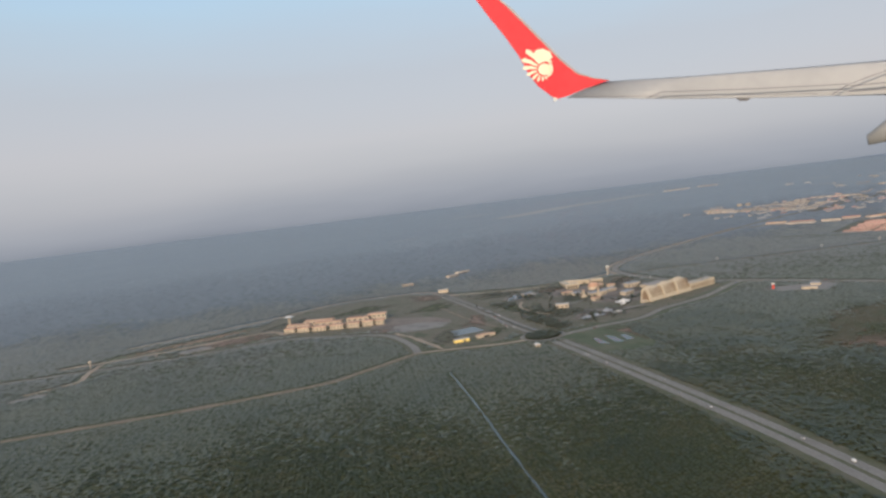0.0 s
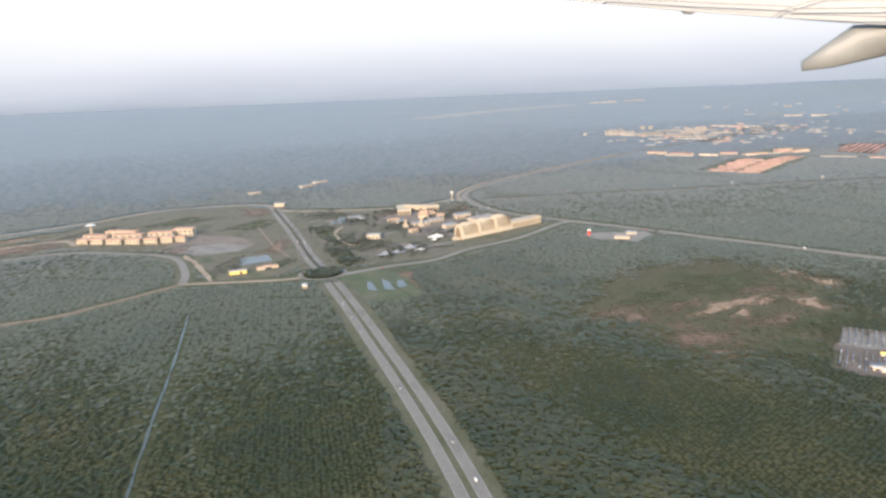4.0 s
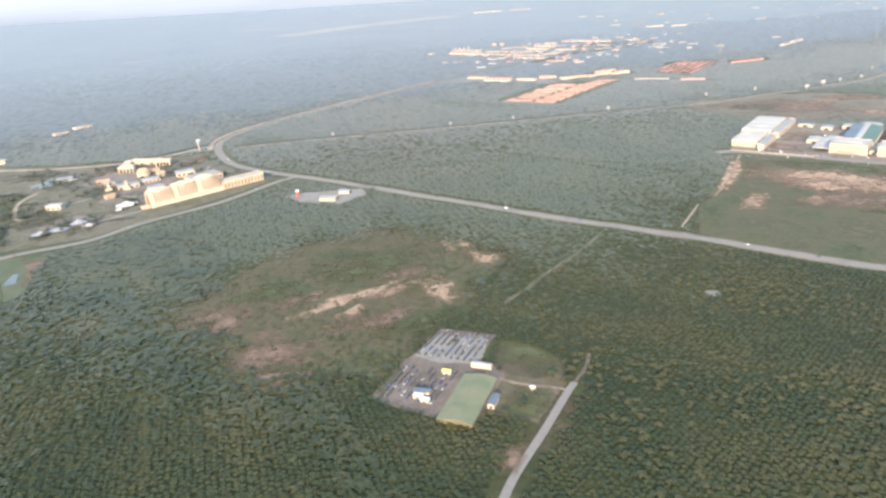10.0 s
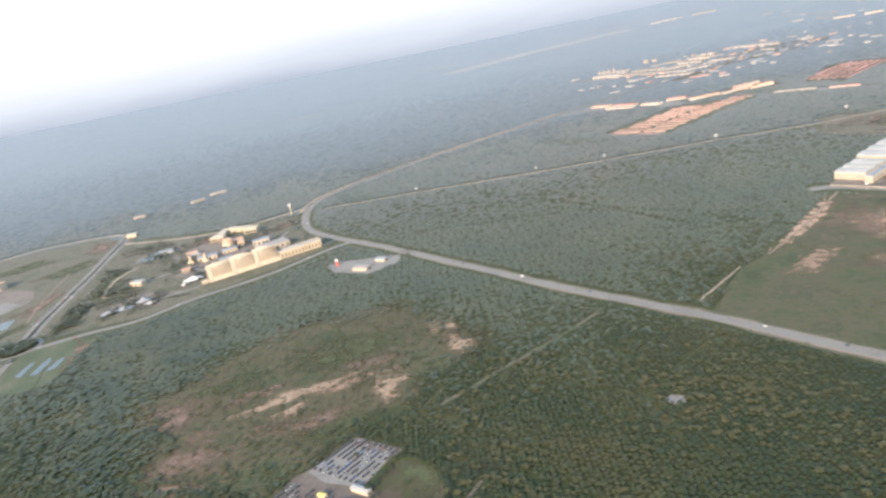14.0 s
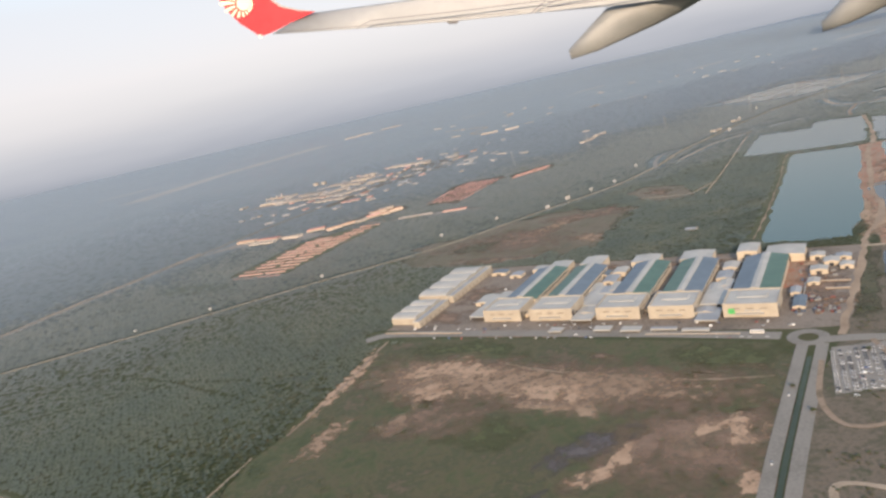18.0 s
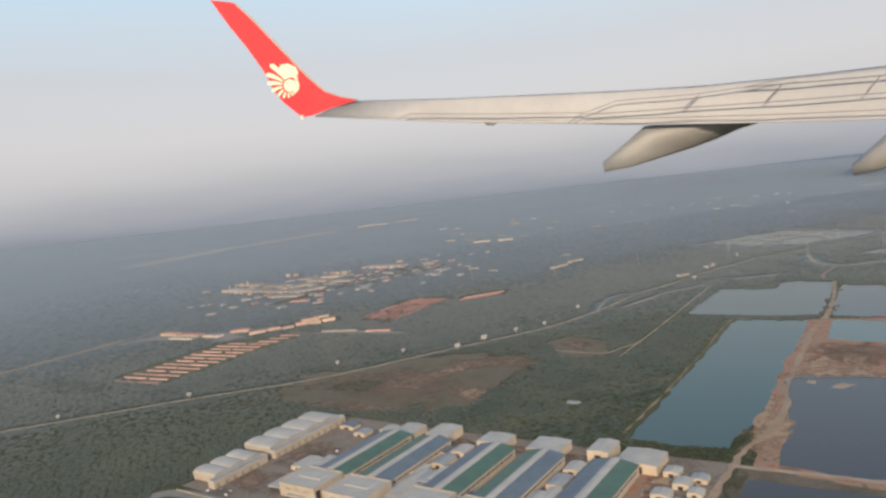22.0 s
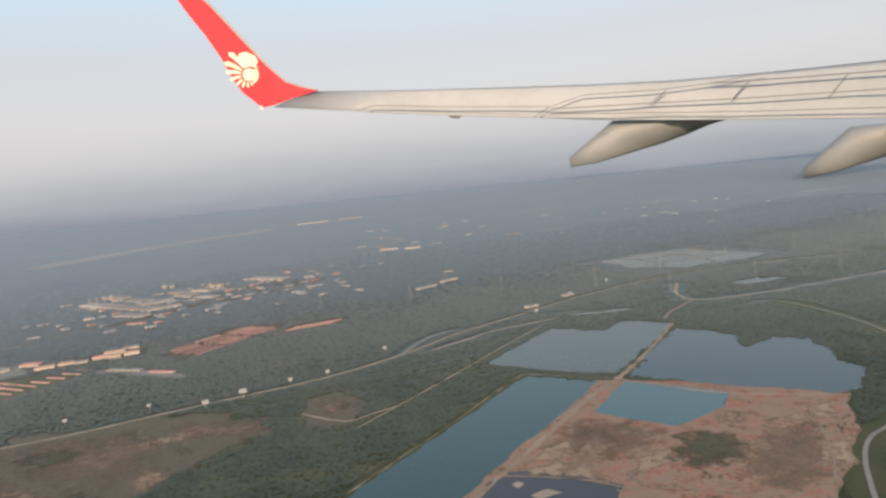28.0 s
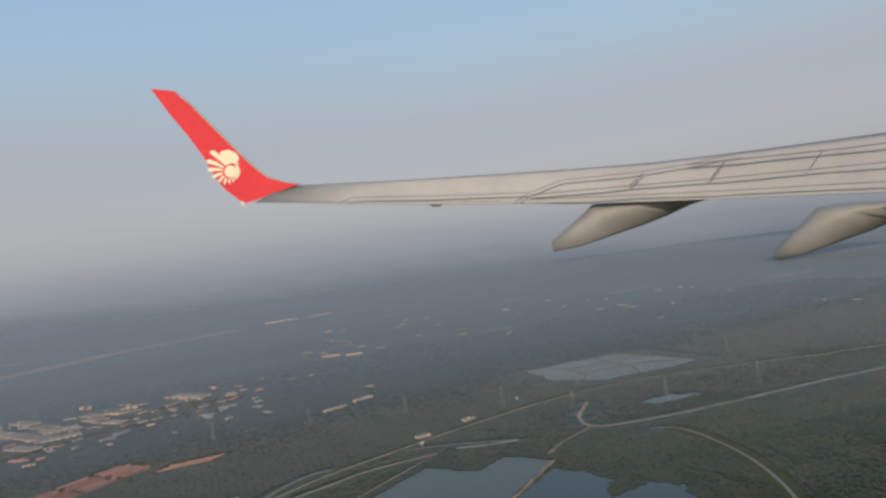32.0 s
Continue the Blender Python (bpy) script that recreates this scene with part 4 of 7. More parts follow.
for s, v, w, d, mat in ((-30, 8, 34, 26, M_REDSOIL), (-24, 50, 30, 40, M_REDSOIL), (194, 40, 26, 60, M_REDSOIL), (190, 84, 26, 16, M_SAND), (90, 96, 150, 10, M_REDSOIL), (70, -22, 200, 8, M_SAND_RAG)):
    x, y = 668 + 0.70 * s + 0.714 * v, 575 - 0.714 * s + 0.70 * v
    patch("bare_soil", [(x + 0.35 * w * i + 0.357 * d * j, y - 0.357 * w * i + 0.35 * d * j) for i, j in ((-1, -1), (0, -1.1), (1, -1), (1.1, 0), (1, 1), (0, 1.1), (-1, 1), (-1.1, 0))], 0.045, mat, "reddish dirt spread over the works yard", 3, False)
patch("weedy_patch", [(806, 419), (850, 458), (893, 498), (900, 490), (858, 448), (815, 410)], 0.045, M_WEED, "weedy verge between yard and pond", 2, False)
for pts, mat in (([(1012, 490), (1031, 515), (1049, 527), (1066, 501), (1055, 483), (1024, 477)], M_WEED), ([(1111, 518), (1134, 505), (1111, 477), (1091, 476), (1092, 496)], M_WEED), ([(1018, 433), (1038, 470), (1054, 469), (1064, 457), (1040, 427)], M_WEED), ([(1025, 618), (1051, 614), (1067, 592), (1068, 563), (1062, 572), (1042, 588), (1016, 604)], M_SAND), ([(922, 532), (954, 548), (988, 576), (956, 524), (930, 500), (908, 504)], M_SAND), ([(1070, 640), (1082, 655), (1096, 625), (1080, 595), (1060, 605)], M_REDSOIL), ([(1177, 598), (1213, 593), (1170, 534), (1131, 522), (1135, 554)], M_REDSOIL), ([(1160, 540), (1190, 570), (1215, 575), (1185, 535)], M_SAND), ([(1080, 430), (1100, 470), (1140, 500), (1120, 450)], M_WEED), ([(1050, 500), (1070, 530), (1090, 520), (1070, 490)], M_SAND), ([(1040, 600), (1070, 630), (1100, 625), (1070, 590)], M_SAND_RAG), ([(960, 430), (990, 470), (1010, 460), (985, 420)], M_SAND_RAG), ([(1195, 600), (1225, 625), (1250, 620), (1222, 590)], M_SAND)):
    patch("weedy_patch" if mat == M_WEED else "bare_soil", pts, 0.032, mat, "weedy hollow in the mined ground" if mat == M_WEED else "scraped pale and red soil on the mined ground", 6, False)
for pts, mat in (([(352, 330), (355, 347), (368, 340), (372, 326), (364, 321)], M_REDSOIL), ([(345, 334), (352, 352), (372, 345), (378, 326), (372, 318), (360, 318)], M_TUFT), ([(338, 298), (352, 316), (366, 308), (352, 288)], M_TUFT), ([(298, 318), (312, 345), (316, 342), (302, 316)], M_WEED), ([(330, 270), (340, 285), (348, 280), (338, 262)], M_REDSOIL)):
    patch("tussock_grass" if mat == M_TUFT else "bare_soil" if mat == M_REDSOIL else "weedy_patch", pts, 0.034, mat, "grass and bare soil round the green-roofed hall", 2, False)
for pts, mat in (([(790, 795), (821, 756), (878, 734), (902, 742), (878, 770), (819, 798)], M_REDSOIL), ([(905, 805), (937, 815), (957, 775), (936, 728), (906, 740)], M_BROWN), ([(912, 790), (930, 800), (945, 775), (925, 752)], M_REDSOIL), ([(792, 708), (814, 712), (824, 681), (798, 668)], M_SAND_RAG), ([(694, 752), (750, 696), (786, 660), (781, 646), (744, 677), (697, 724)], M_REDSOIL), ([(681, 795), (714, 808), (784, 798), (816, 747), (802, 690), (767, 698), (722, 734)], M_REDSOIL), ([(700, 770), (730, 790), (760, 760), (735, 740)], M_WEED), ([(830, 700), (860, 740), (880, 735), (850, 695)], M_WEED)):
    patch({M_REDSOIL: "bare_soil", M_SAND_RAG: "bare_soil", M_WEED: "weedy_patch"}.get(mat, "brown_field"), pts, 0.03, mat, {M_WEED: "dark weedy patch in the dry field", M_BROWN: "small dry brown field beside the lake wood"}.get(mat, "reddish soil showing in the dry field"), 5, mat == M_BROWN)
ribbon("dirt_track", [(905, 770), (935, 738), (957, 745), (976, 752)], 2.0, 0.06, M_DIRT, "pale track to the small dry field", 0, 3, rag=1)
M_TAN = material("tan_window_strip", [(0.19, 0.13, 0.08), (0.25, 0.175, 0.11)], 0.6, 0.3, 2)
M_REDTAN = material("terracotta_roof", [(0.46, 0.27, 0.17), (0.56, 0.36, 0.25)], 0.8, 0.1, 1.5, 0.05, thing=0.15)
M_TANPANE = material("dusty_window", [(0.20, 0.17, 0.13), (0.26, 0.22, 0.17)], 0.4, 0.3, 2)
M_YELLOWWALL = material("yellow_wall", [(0.12, 0.11, 0.068), (0.165, 0.15, 0.092)], 0.7, 0.2, 2)
# ---- buildings ----
def place(s, v):
    """A point of the factory estate: s along its front, v back from it."""
    return 668 + 0.70 * s + 0.714 * v, 575 - 0.714 * s + 0.70 * v


FACT = -45.6  # the front runs this way


def front_block(s0, s1, d, h, sign=False):
    w = s1 - s0
    x, y = place(s0, 0)
    ob = thing("factory_office", x, y, FACT, "cream-rendered factory front block with a flat white roof", "factory", "factory front blocks")
    part("wall", boxes((w / 2, d / 2, 0, w, d, h)), M_WORKS, ob)
    part("roof", boxes((w / 2, d / 2, h, w - 1.0, d - 1.0, 0.35, 0, 0.99)), M_WHITE, ob)
    for px, py, pw, pd in ((w / 2, 0.25, w, 0.5), (w / 2, d - 0.25, w, 0.5), (0.25, d / 2, 0.5, d - 1), (w - 0.25, d / 2, 0.5, d - 1)):
        part("parapet", boxes((px, py, h, pw, pd, 0.9)), M_WORKS, ob)
    part("skylight", boxes((w / 2, d * 0.6, h + 0.35, w * 0.6, d * 0.3, 0.5, 0, 0.9)), M_WHITE, ob, "raised pale skylight")
    for k in range(3):
        pane = part("window", boxes((w * (0.25 + 0.25 * k), -0.03, h * 0.68, w * 0.14, 0.1, h * 0.1)), M_TANPANE, ob)
        part("sill", boxes((w * (0.25 + 0.25 * k), -0.1, h * 0.68 - 0.2, w * 0.16, 0.25, 0.15)), M_WHITE, pane)
    for k in range(2):
        gate = part("door", boxes((w + 0.02, d * (0.12 + 0.2 * k), 0, 0.12, d * 0.13, h * (0.84 - 0.3 * k))), M_DARK, ob, "tall dark loading door")
        part("lintel", boxes((w + 0.1, d * (0.12 + 0.2 * k), h * (0.84 - 0.3 * k), 0.3, d * 0.16, 0.2)), M_WHITE, gate)
    part("canopy", boxes((w * 0.5, -1.1, h * 0.34, w * 0.5, 2.2, 0.25)), M_WHITE, ob)
    if sign:
        part("sign", boxes((w * 0.16, -0.06, h * 0.3, w * 0.12, 0.1, h * 0.45)), M_GREENSIGN, ob, "upright green sign panel")
        for k in range(3):
            part("sign", boxes((w * (0.45 + 0.1 * k), -0.06, h * 0.5, w * 0.07, 0.1, h * 0.1)), M_GREYROOF, ob, "grey lettering bar")
    return ob


def hall(s0, s1, v0, v1, eave, ridge, left_mat, right_mat):
    w, ln = s1 - s0, v1 - v0
    x, y = place(s0, v0)
    ob = thing("factory_hall", x, y, FACT, "long factory hall with coloured sheet roof and white ridge band", "factory", "factory halls")
    part("wall", extrude([(0, 0), (w, 0), (w, eave), (w / 2, ridge - 0.2), (0, eave)], ln), M_WORKS, ob)
    m = w / 2
    for name, a, b, mat in (("roof", 0.0, 0.40, left_mat), ("roof", 0.60, 1.0, right_mat), ("ridge_band", 0.40, 0.60, M_WHITE)):
        za = eave + (ridge - eave) * (1 - abs(2 * a - 1)) + 0.1
        zb = eave + (ridge - eave) * (1 - abs(2 * b - 1)) + 0.1
        lift = 0.25 if name == "ridge_band" else 0
        prof = [(a * w - (0.5 if a == 0 else 0), za + lift), (b * w + (0.5 if b == 1 else 0), zb + lift), (b * w, zb - 0.3), (a * w, za - 0.3)]
        if name == "ridge_band":
            prof = [(a * w, za + lift), (m, ridge + 0.35), (b * w, zb + lift), (b * w, zb - 0.1), (m, ridge - 0.1), (a * w, za - 0.1)]
        bm = extrude(prof, ln + 1.0)
        bmesh.ops.translate(bm, vec=(0, -0.5, 0), verts=bm.verts)
        part(name, bm, mat, ob)
    for k in range(int(ln / 5)):
        part("wall_rib", boxes((w + 0.08, 2.5 + 5 * k, 0, 0.16, 0.5, eave - 0.3)), M_WHITE, ob)
    part("window", boxes((w + 0.05, ln / 2, eave * 0.55, 0.1, ln * 0.9, eave * 0.14)), M_GLASS, ob)
    return ob


def low_shed(x, y, turn, w, d, h, mat, label, category="shed", rise=0.8, group=""):
    ob = thing("shed", x, y, turn, label, category, group)
    part("wall", extrude([(-w / 2, 0), (w / 2, 0), (w / 2, h), (0, h + rise), (-w / 2, h)], d), M_CREAM, ob)
    for side in (-1, 1):
        part("roof", extrude([(0, h + rise + 0.14), (side * (w / 2 + 0.3), h + 0.10), (side * (w / 2 + 0.3), h - 0.02), (0, h + rise + 0.01)], d + 0.4), mat, ob)
    part("door", boxes((0, -0.04, 0, w * 0.3, 0.1, h * 0.75)), M_DARK, ob)
    return ob


def vault_shed(s, v, w, d, h, label):
    """A white warehouse of one barrel roof, its axis across the estate."""
    x, y = place(s, v)
    ob = thing("warehouse", x, y, FACT, label, "warehouse", "white vaulted warehouses")
    part("wall", boxes((d / 2, w / 2, 0, d, w, h)), M_WORKS, ob)
    prof = [(0, h)] + [(w / 2 - w / 2 * math.cos(a), h + 0.1 + 1.5 * math.sin(a)) for a in np.linspace(0, math.pi, 9)] + [(w, h)]
    part("roof", extrude(prof, d, "x"), M_WHITE, ob)
    part("door", boxes((-0.03, w / 2, 0, 0.1, w * 0.3, h * 0.6)), M_DARK, ob)
    return ob


M_GREENSIGN = material("green_sign_paint", [(0.06, 0.35, 0.10), (0.08, 0.42, 0.13)], 0.5, 0.5, 2)
for s0, s1, sign in ((3, 29, False), (35, 63, False), (78, 104, False), (109, 134, False), (149, 176, True)):
    front_block(s0, s1, 23, 6.8, sign)
for s0, s1, lm, rm in ((7.5, 30, M_BLUE, M_GREENROOF), (37, 59.5, M_GREENROOF, M_BLUE), (80.5, 103, M_BLUE, M_GREENROOF), (111, 133.5, M_GREENROOF, M_BLUE), (150.5, 174.5, M_BLUE, M_GREENROOF)):
    hall(s0, s1, 24.5, 86, 5.6, 7.8, lm, rm)
for s, v, w, d, h in ((-68, -3, 11.5, 20, 4.5), (-68, 9, 11.5, 20, 4.5), (-68, 21, 11.5, 20, 4.5), (-71, 39, 15.5, 24, 5), (-71, 55, 15.5, 24, 5), (-71, 71, 15.5, 24, 5), (-71, 87, 15.5, 24, 5)):
    vault_shed(s, v, w, d, h, "white warehouse with a low barrel roof and cream walls")
for s, v, w, d, h, m in ((66, 20, 10, 30, 4, M_WHITE), (70, 4, 11, 14, 4, M_WHITE), (140, 20, 11, 26, 4, M_WHITE), (139, 2, 10, 12, 3.5, M_GREYROOF), (-4, 18, 9, 22, 4, M_WHITE), (20, 90, 15, 16, 6, M_WHITE), (46, 90, 16, 18, 8, M_WHITE), (84, 90, 18, 16, 7, M_WHITE),
                         (118, 90, 20, 18, 7, M_WHITE), (150, 92, 12, 18, 10, M_WHITE), (172, 88, 22, 20, 7, M_WHITE), (68, 58, 9, 14, 4, M_GREYROOF), (70, 76, 9, 12, 4, M_WHITE), (141, 55, 9, 14, 4, M_GREYROOF), (142, 74, 9, 12, 4, M_WHITE), (192, 62, 9, 8, 4, M_WHITE), (198, 76, 8, 9, 4, M_WHITE), (190, 88, 8, 8, 4, M_WHITE), (185, 8, 6, 16, 3, M_BLUE), (32, 6, 5, 30, 3, M_WHITE), (106.5, 10, 4.4, 28, 3, M_GREYROOF), (-12, 28, 11, 16, 3.4, M_WHITE), (62, 44, 7, 12, 4, M_WHITE), (76, 40, 6, 16, 4.4, M_WHITE), (144, 40, 7, 12, 4.4, M_WHITE), (60, 74, 6, 10, 3, M_BLUE), (-30, 92, 12, 8, 3, M_BLUE), (-12, 84, 9, 9, 3, M_GREYROOF), (4, 92, 10, 10, 4, M_WHITE), (206, 70, 7, 7, 3, M_WHITE), (204, 86, 8, 7, 3, M_GREYROOF), (182, 28, 5, 10, 3, M_GREYROOF), (190, 44, 6, 8, 2.6, M_WHITE)):
    x, y = place(s, v)
    low_shed(x, y, FACT, w, d, h * 0.7, m, "small white-roofed outbuilding of the factory", "outbuilding", 0.7, "factory outbuildings")
def flat_canopy(s0, s1, v0, v1, h, mat, label):
    """A flat sheet roof on posts between two works buildings."""
    w, d = s1 - s0, v1 - v0
    x, y = place(s0, v0)
    ob = thing("loading_canopy", x, y, FACT, label, "canopy", "factory canopies")
    part("roof", boxes((w / 2, d / 2, h, w, d, 0.3)), mat, ob)
    part("fascia", boxes((w / 2, -0.1, h - 0.35, w, 0.2, 0.7)), M_WHITE, ob)
    for i in (0.4, w - 0.4):
        for j in (0.4, d / 2, d - 0.4):
            part("post", boxes((i, j, 0, 0.25, 0.25, h)), M_STEEL, ob)


for s0, s1, v0, v1, h, m in ((64, 77, -6, 13, 2.6, M_WHITE), (64.5, 77.5, 15, 33, 3.4, M_WHITE), (135.5, 147.5, -9, 9, 2.2, M_GREYROOF), (135, 148.5, 11, 33, 3.6, M_WHITE), (-9, 2, 2, 18, 2.8, M_WHITE), (-4, 6, 27, 47, 3.2, M_WHITE), (82, 92, -19, -13, 1.6, M_WHITE), (98, 109, -20, -14, 1.6, M_WHITE), (114, 128, -18, -15, 1.4, M_GREYROOF), (131, 145, -20, -17, 1.4, M_WHITE), (55, 63, -20, -14, 1.4, M_WHITE), (62.5, 78, 36, 50, 3.0, M_GREYROOF), (135.5, 148, 36, 48, 3.0, M_GREYROOF)):
    flat_canopy(s0, s1, v0, v1, h, m, "flat pale sheet canopy on posts beside the factory")


def long_store(s0, s1, v0, v1, h):
    """A long narrow store with a raised pale parapet round its dark flat roof."""
    w, d = s1 - s0, v1 - v0
    x, y = place(s0, v0)
    ob = thing("long_store", x, y, FACT, "long narrow cream store with a white parapet", "warehouse", "parapet stores")
    part("wall", boxes((w / 2, d / 2, 0, w, d, h)), M_WORKS, ob)
    part("roof", boxes((w / 2, d / 2, h, w - 0.8, d - 0.8, 0.15)), M_GREYROOF, ob)
    for px, py, pw, pd in ((w / 2, 0.2, w, 0.4), (w / 2, d - 0.2, w, 0.4), (0.2, d / 2, 0.4, d - 0.8), (w - 0.2, d / 2, 0.4, d - 0.8)):
        part("parapet", boxes((px, py, h, pw, pd, 0.8)), M_WHITE, ob)
    for k in range(int(d / 6)):
        part("door", boxes((w + 0.03, 3 + 6 * k, 0, 0.1, 1.8, h * 0.6)), M_TANPANE, ob)


long_store(-46.5, -41.5, -9, 32, 4.2)
long_store(-45.5, -40.5, 37, 103, 4.6)
# low walls and kerbs of the works
for name, s0, v0, s1, v1, h in (("front_wall", -64, -18, -4, -18.5, 0.9), ("front_wall", 112, -22, 160, -22, 0.6), ("plot_wall", 186, 50, 208, 50, 0.8), ("plot_wall", 186, 30, 186, 50, 0.8), ("plot_wall", 196, 38, 208, 38, 0.8)):
    (xa, ya), (xb, yb) = place(s0, v0), place(s1, v1)
    ob = thing(name, (xa + xb) / 2, (ya + yb) / 2, math.degrees(math.atan2(yb - ya, xb - xa)), "low pale concrete wall of the works", "wall", "works walls")
    ln = math.hypot(xb - xa, yb - ya)
    part("wall_panel", boxes((0, 0, 0, ln, 0.35, h)), M_DIRT, ob)
    part("coping", boxes((0, 0, h, ln, 0.5, 0.12)), M_WHITE, ob)
x, y = place(168, -21)
ob = thing("bus", x, y, FACT, "long white bus parked on the service road", "bus")
part("body", boxes((0, 0, 0.3, 6.5, 1.3, 1.5, 0, 0.97)), M_CANVAS, ob)
part("window", boxes((0, -0.66, 1.05, 5.8, 0.05, 0.4)), M_GLASS, ob)
for i in (-2.2, 2.2):
    for j in (-0.6, 0.6):
        part("wheel", rod((i, j - 0.1, 0.3), (i, j + 0.1, 0.3), 0.3), M_DARK, ob)

# hotel: three curved shells and a long low wing
HX, HY, HT = 166, 611, 34.0
ob = thing("hotel", HX, HY, HT, "cream hotel with three curved ribbed shells and a low wing", "hotel")
PROFILE = ((0.0, 0.0), (0.7, 0.25), (1.6, 0.50), (2.6, 0.70), (3.6, 0.85), (4.7, 0.95), (5.8, 1.0), (7.0, 0.97), (8.2, 0.86), (9.3, 0.62), (10.0, 0.0))  # front to back: across, share of the height


def shell_ring(bm, x, top, swell=0.0, tip=0.0):
    """One cross-section of a shell; swell: proud of the skin; tip: how far its crown leans along the row."""
    return [bm.verts.new((x + tip * z * z, 5 + (y - 5) * (1 + swell / 5), top * z + swell * z)) for y, z in PROFILE]


def loft(rings):
    for a, b in zip(rings, rings[1:]):
        for i in range(len(a) - 1):
            rings_bm.faces.new((a[i], b[i], b[i + 1], a[i + 1]))
    rings_bm.faces.new(rings[0])
    rings_bm.faces.new(rings[-1][::-1])
    bmesh.ops.recalc_face_normals(rings_bm, faces=rings_bm.faces)
    return rings_bm


for k in range(3):
    x0, ln, top = 18.5 * k, 18.5, 13.0 + 0.7 * k
    rings_bm = bmesh.new()
    ends = ((0, 0.88), (0.14, 0.96), (0.3, 1.0), (0.6, 0.97), (0.85, 0.89), (1.0, 0.78)) if k < 2 else ((0, 0.90), (0.14, 0.97), (0.3, 1.0), (0.6, 0.95), (0.85, 0.80), (1.0, 0.60))
    shell = part("shell", loft([shell_ring(rings_bm, x0 + ln * u, top * q, 0, -2.2 if k == 2 and u == 1 else 0) for u, q in ends]), M_HOTEL, ob)
    rings_bm = bmesh.new()
    part("rim", loft([shell_ring(rings_bm, x0 + d, top * 0.88, 0.8) for d in (-0.8, 1.0)]), M_HOTEL, shell, "thick cream rim of the shell")
    for i in range(8):
        x = x0 + 3.0 + 1.9 * i
        bm = bmesh.new()
        prev = None
        for y, z in PROFILE[1:5]:
            row = [bm.verts.new((x + dx, y - 0.12 + dy, top * 0.97 * z)) for dx, dy in ((-0.45, 0), (0.45, 0), (0.45, 0.4), (-0.45, 0.4))]
            if prev:
                for q in range(4):
                    bm.faces.new((prev[q], prev[(q + 1) % 4], row[(q + 1) % 4], row[q]))
            prev = row
        bmesh.ops.recalc_face_normals(bm, faces=bm.faces)
        part("window_strip", bm, M_TAN, shell)
# tan sheet puts the shade inside the open arch into colour
part("end_wall", extrude([(5 + (y - 5) * 0.78, 12.9 * 0.76 * z) for y, z in PROFILE], 0.3, "x"), M_TAN, ob, "tan sheet coloured like the shaded inside of the arch").location.x = -1.0
part("wing", boxes((73, 5, 0, 35, 8, 5.4)), M_HOTEL, ob)
part("wing_roof", boxes((73, 5, 5.4, 34.6, 7.4, 0.3)), M_GREYROOF, ob)
for px, py, pw, pd in ((73, 1.1, 36, 0.7), (73, 8.9, 36, 0.7), (90.6, 5, 0.7, 7.1), (55.4, 5, 0.7, 7.1)):
    part("parapet", boxes((px, py, 5.4, pw, pd, 0.9)), M_HOTEL, ob)
for k in range(12):
    pane = part("window", boxes((57.5 + 2.85 * k, 0.96, 1.0, 1.3, 0.12, 3.2)), M_TAN, ob)
    part("sill", boxes((57.5 + 2.85 * k, 0.88, 0.75, 1.6, 0.3, 0.2)), M_HOTEL, pane)
part("penthouse", boxes((66, 6.2, 5.7, 14, 2.2, 1.2)), M_WHITE, ob)
part("penthouse", boxes((82, 4.5, 5.7, 9, 2, 1.0)), M_GREYROOF, ob)
part("porch", boxes((-4, 4, 0, 5, 5, 2.0)), M_CREAM, ob)

def block(x, y, turn, w, d, h, wall, roof, label, category="building", group="", bays=6, storeys=2):
    """A flat-roofed block with rows of windows on its front."""
    ob = thing("building", x, y, turn, label, category, group)
    part("wall", boxes((0, d / 2, 0, w, d, h)), wall, ob)
    part("roof", boxes((0, d / 2, h, w + 0.8, d + 0.8, 0.5, 0, 0.96)), roof, ob)
    for j in range(storeys):
        for i in range(bays):
            pane = part("window", boxes((w * ((i + 0.5) / bays - 0.5), -0.03, h * (0.2 + j) / storeys, w / bays * 0.5, 0.1, h / storeys * 0.45)), M_GLASS, ob)
            if category in ("apartments", "hall", "house"):
                part("sill", boxes((w * ((i + 0.5) / bays - 0.5), -0.08, h * (0.2 + j) / storeys - 0.15, w / bays * 0.58, 0.2, 0.12)), M_HOTEL, pane)
    return ob


# resort apartments: cream fronts with dark recesses between
for x, y, turn, w, d, h in ((-163, 673, -18, 11, 9, 3.6), (-149, 668, -16, 12, 9, 4.2), (-133, 664, -13, 14, 9, 4.0), (-116, 661, -10, 13, 9, 4.2), (-100, 659, -8, 12, 9, 4.6), (-86, 658, -6, 10, 9, 5.0), (-75, 660, -4, 8, 9, 4.4), (-158, 688, -16, 24, 8, 4.0), (-128, 682, -13, 28, 8, 4.6), (-98, 680, -8, 22, 8, 5.6), (-80, 686, -6, 18, 8, 6.2), (-140, 700, -14, 30, 7, 4.4)):
    block(x, y, turn, w, d, h, M_CREAM, M_REDTAN, "cream resort apartment block with a terracotta roof", "apartments", "resort apartment blocks", 4, 2)
ob = thing("kiosk", -172, 716, 0, "white-roofed tower kiosk behind the resort", "kiosk")
part("shaft", rod((0, 0, 0), (0, 0, 9), 1.2, 1.0), M_CREAM, ob)
part("roof", rod((0, 0, 9), (0, 0, 10.5), 5.0, 0.5, 12), M_CANVAS, ob)
ob = thing("shed", -1, 541, 14, "long bright yellow shed beside the junction", "shed")
part("wall", boxes((0, 0, 0, 12, 3.6, 2.4)), M_YELLOW, ob)
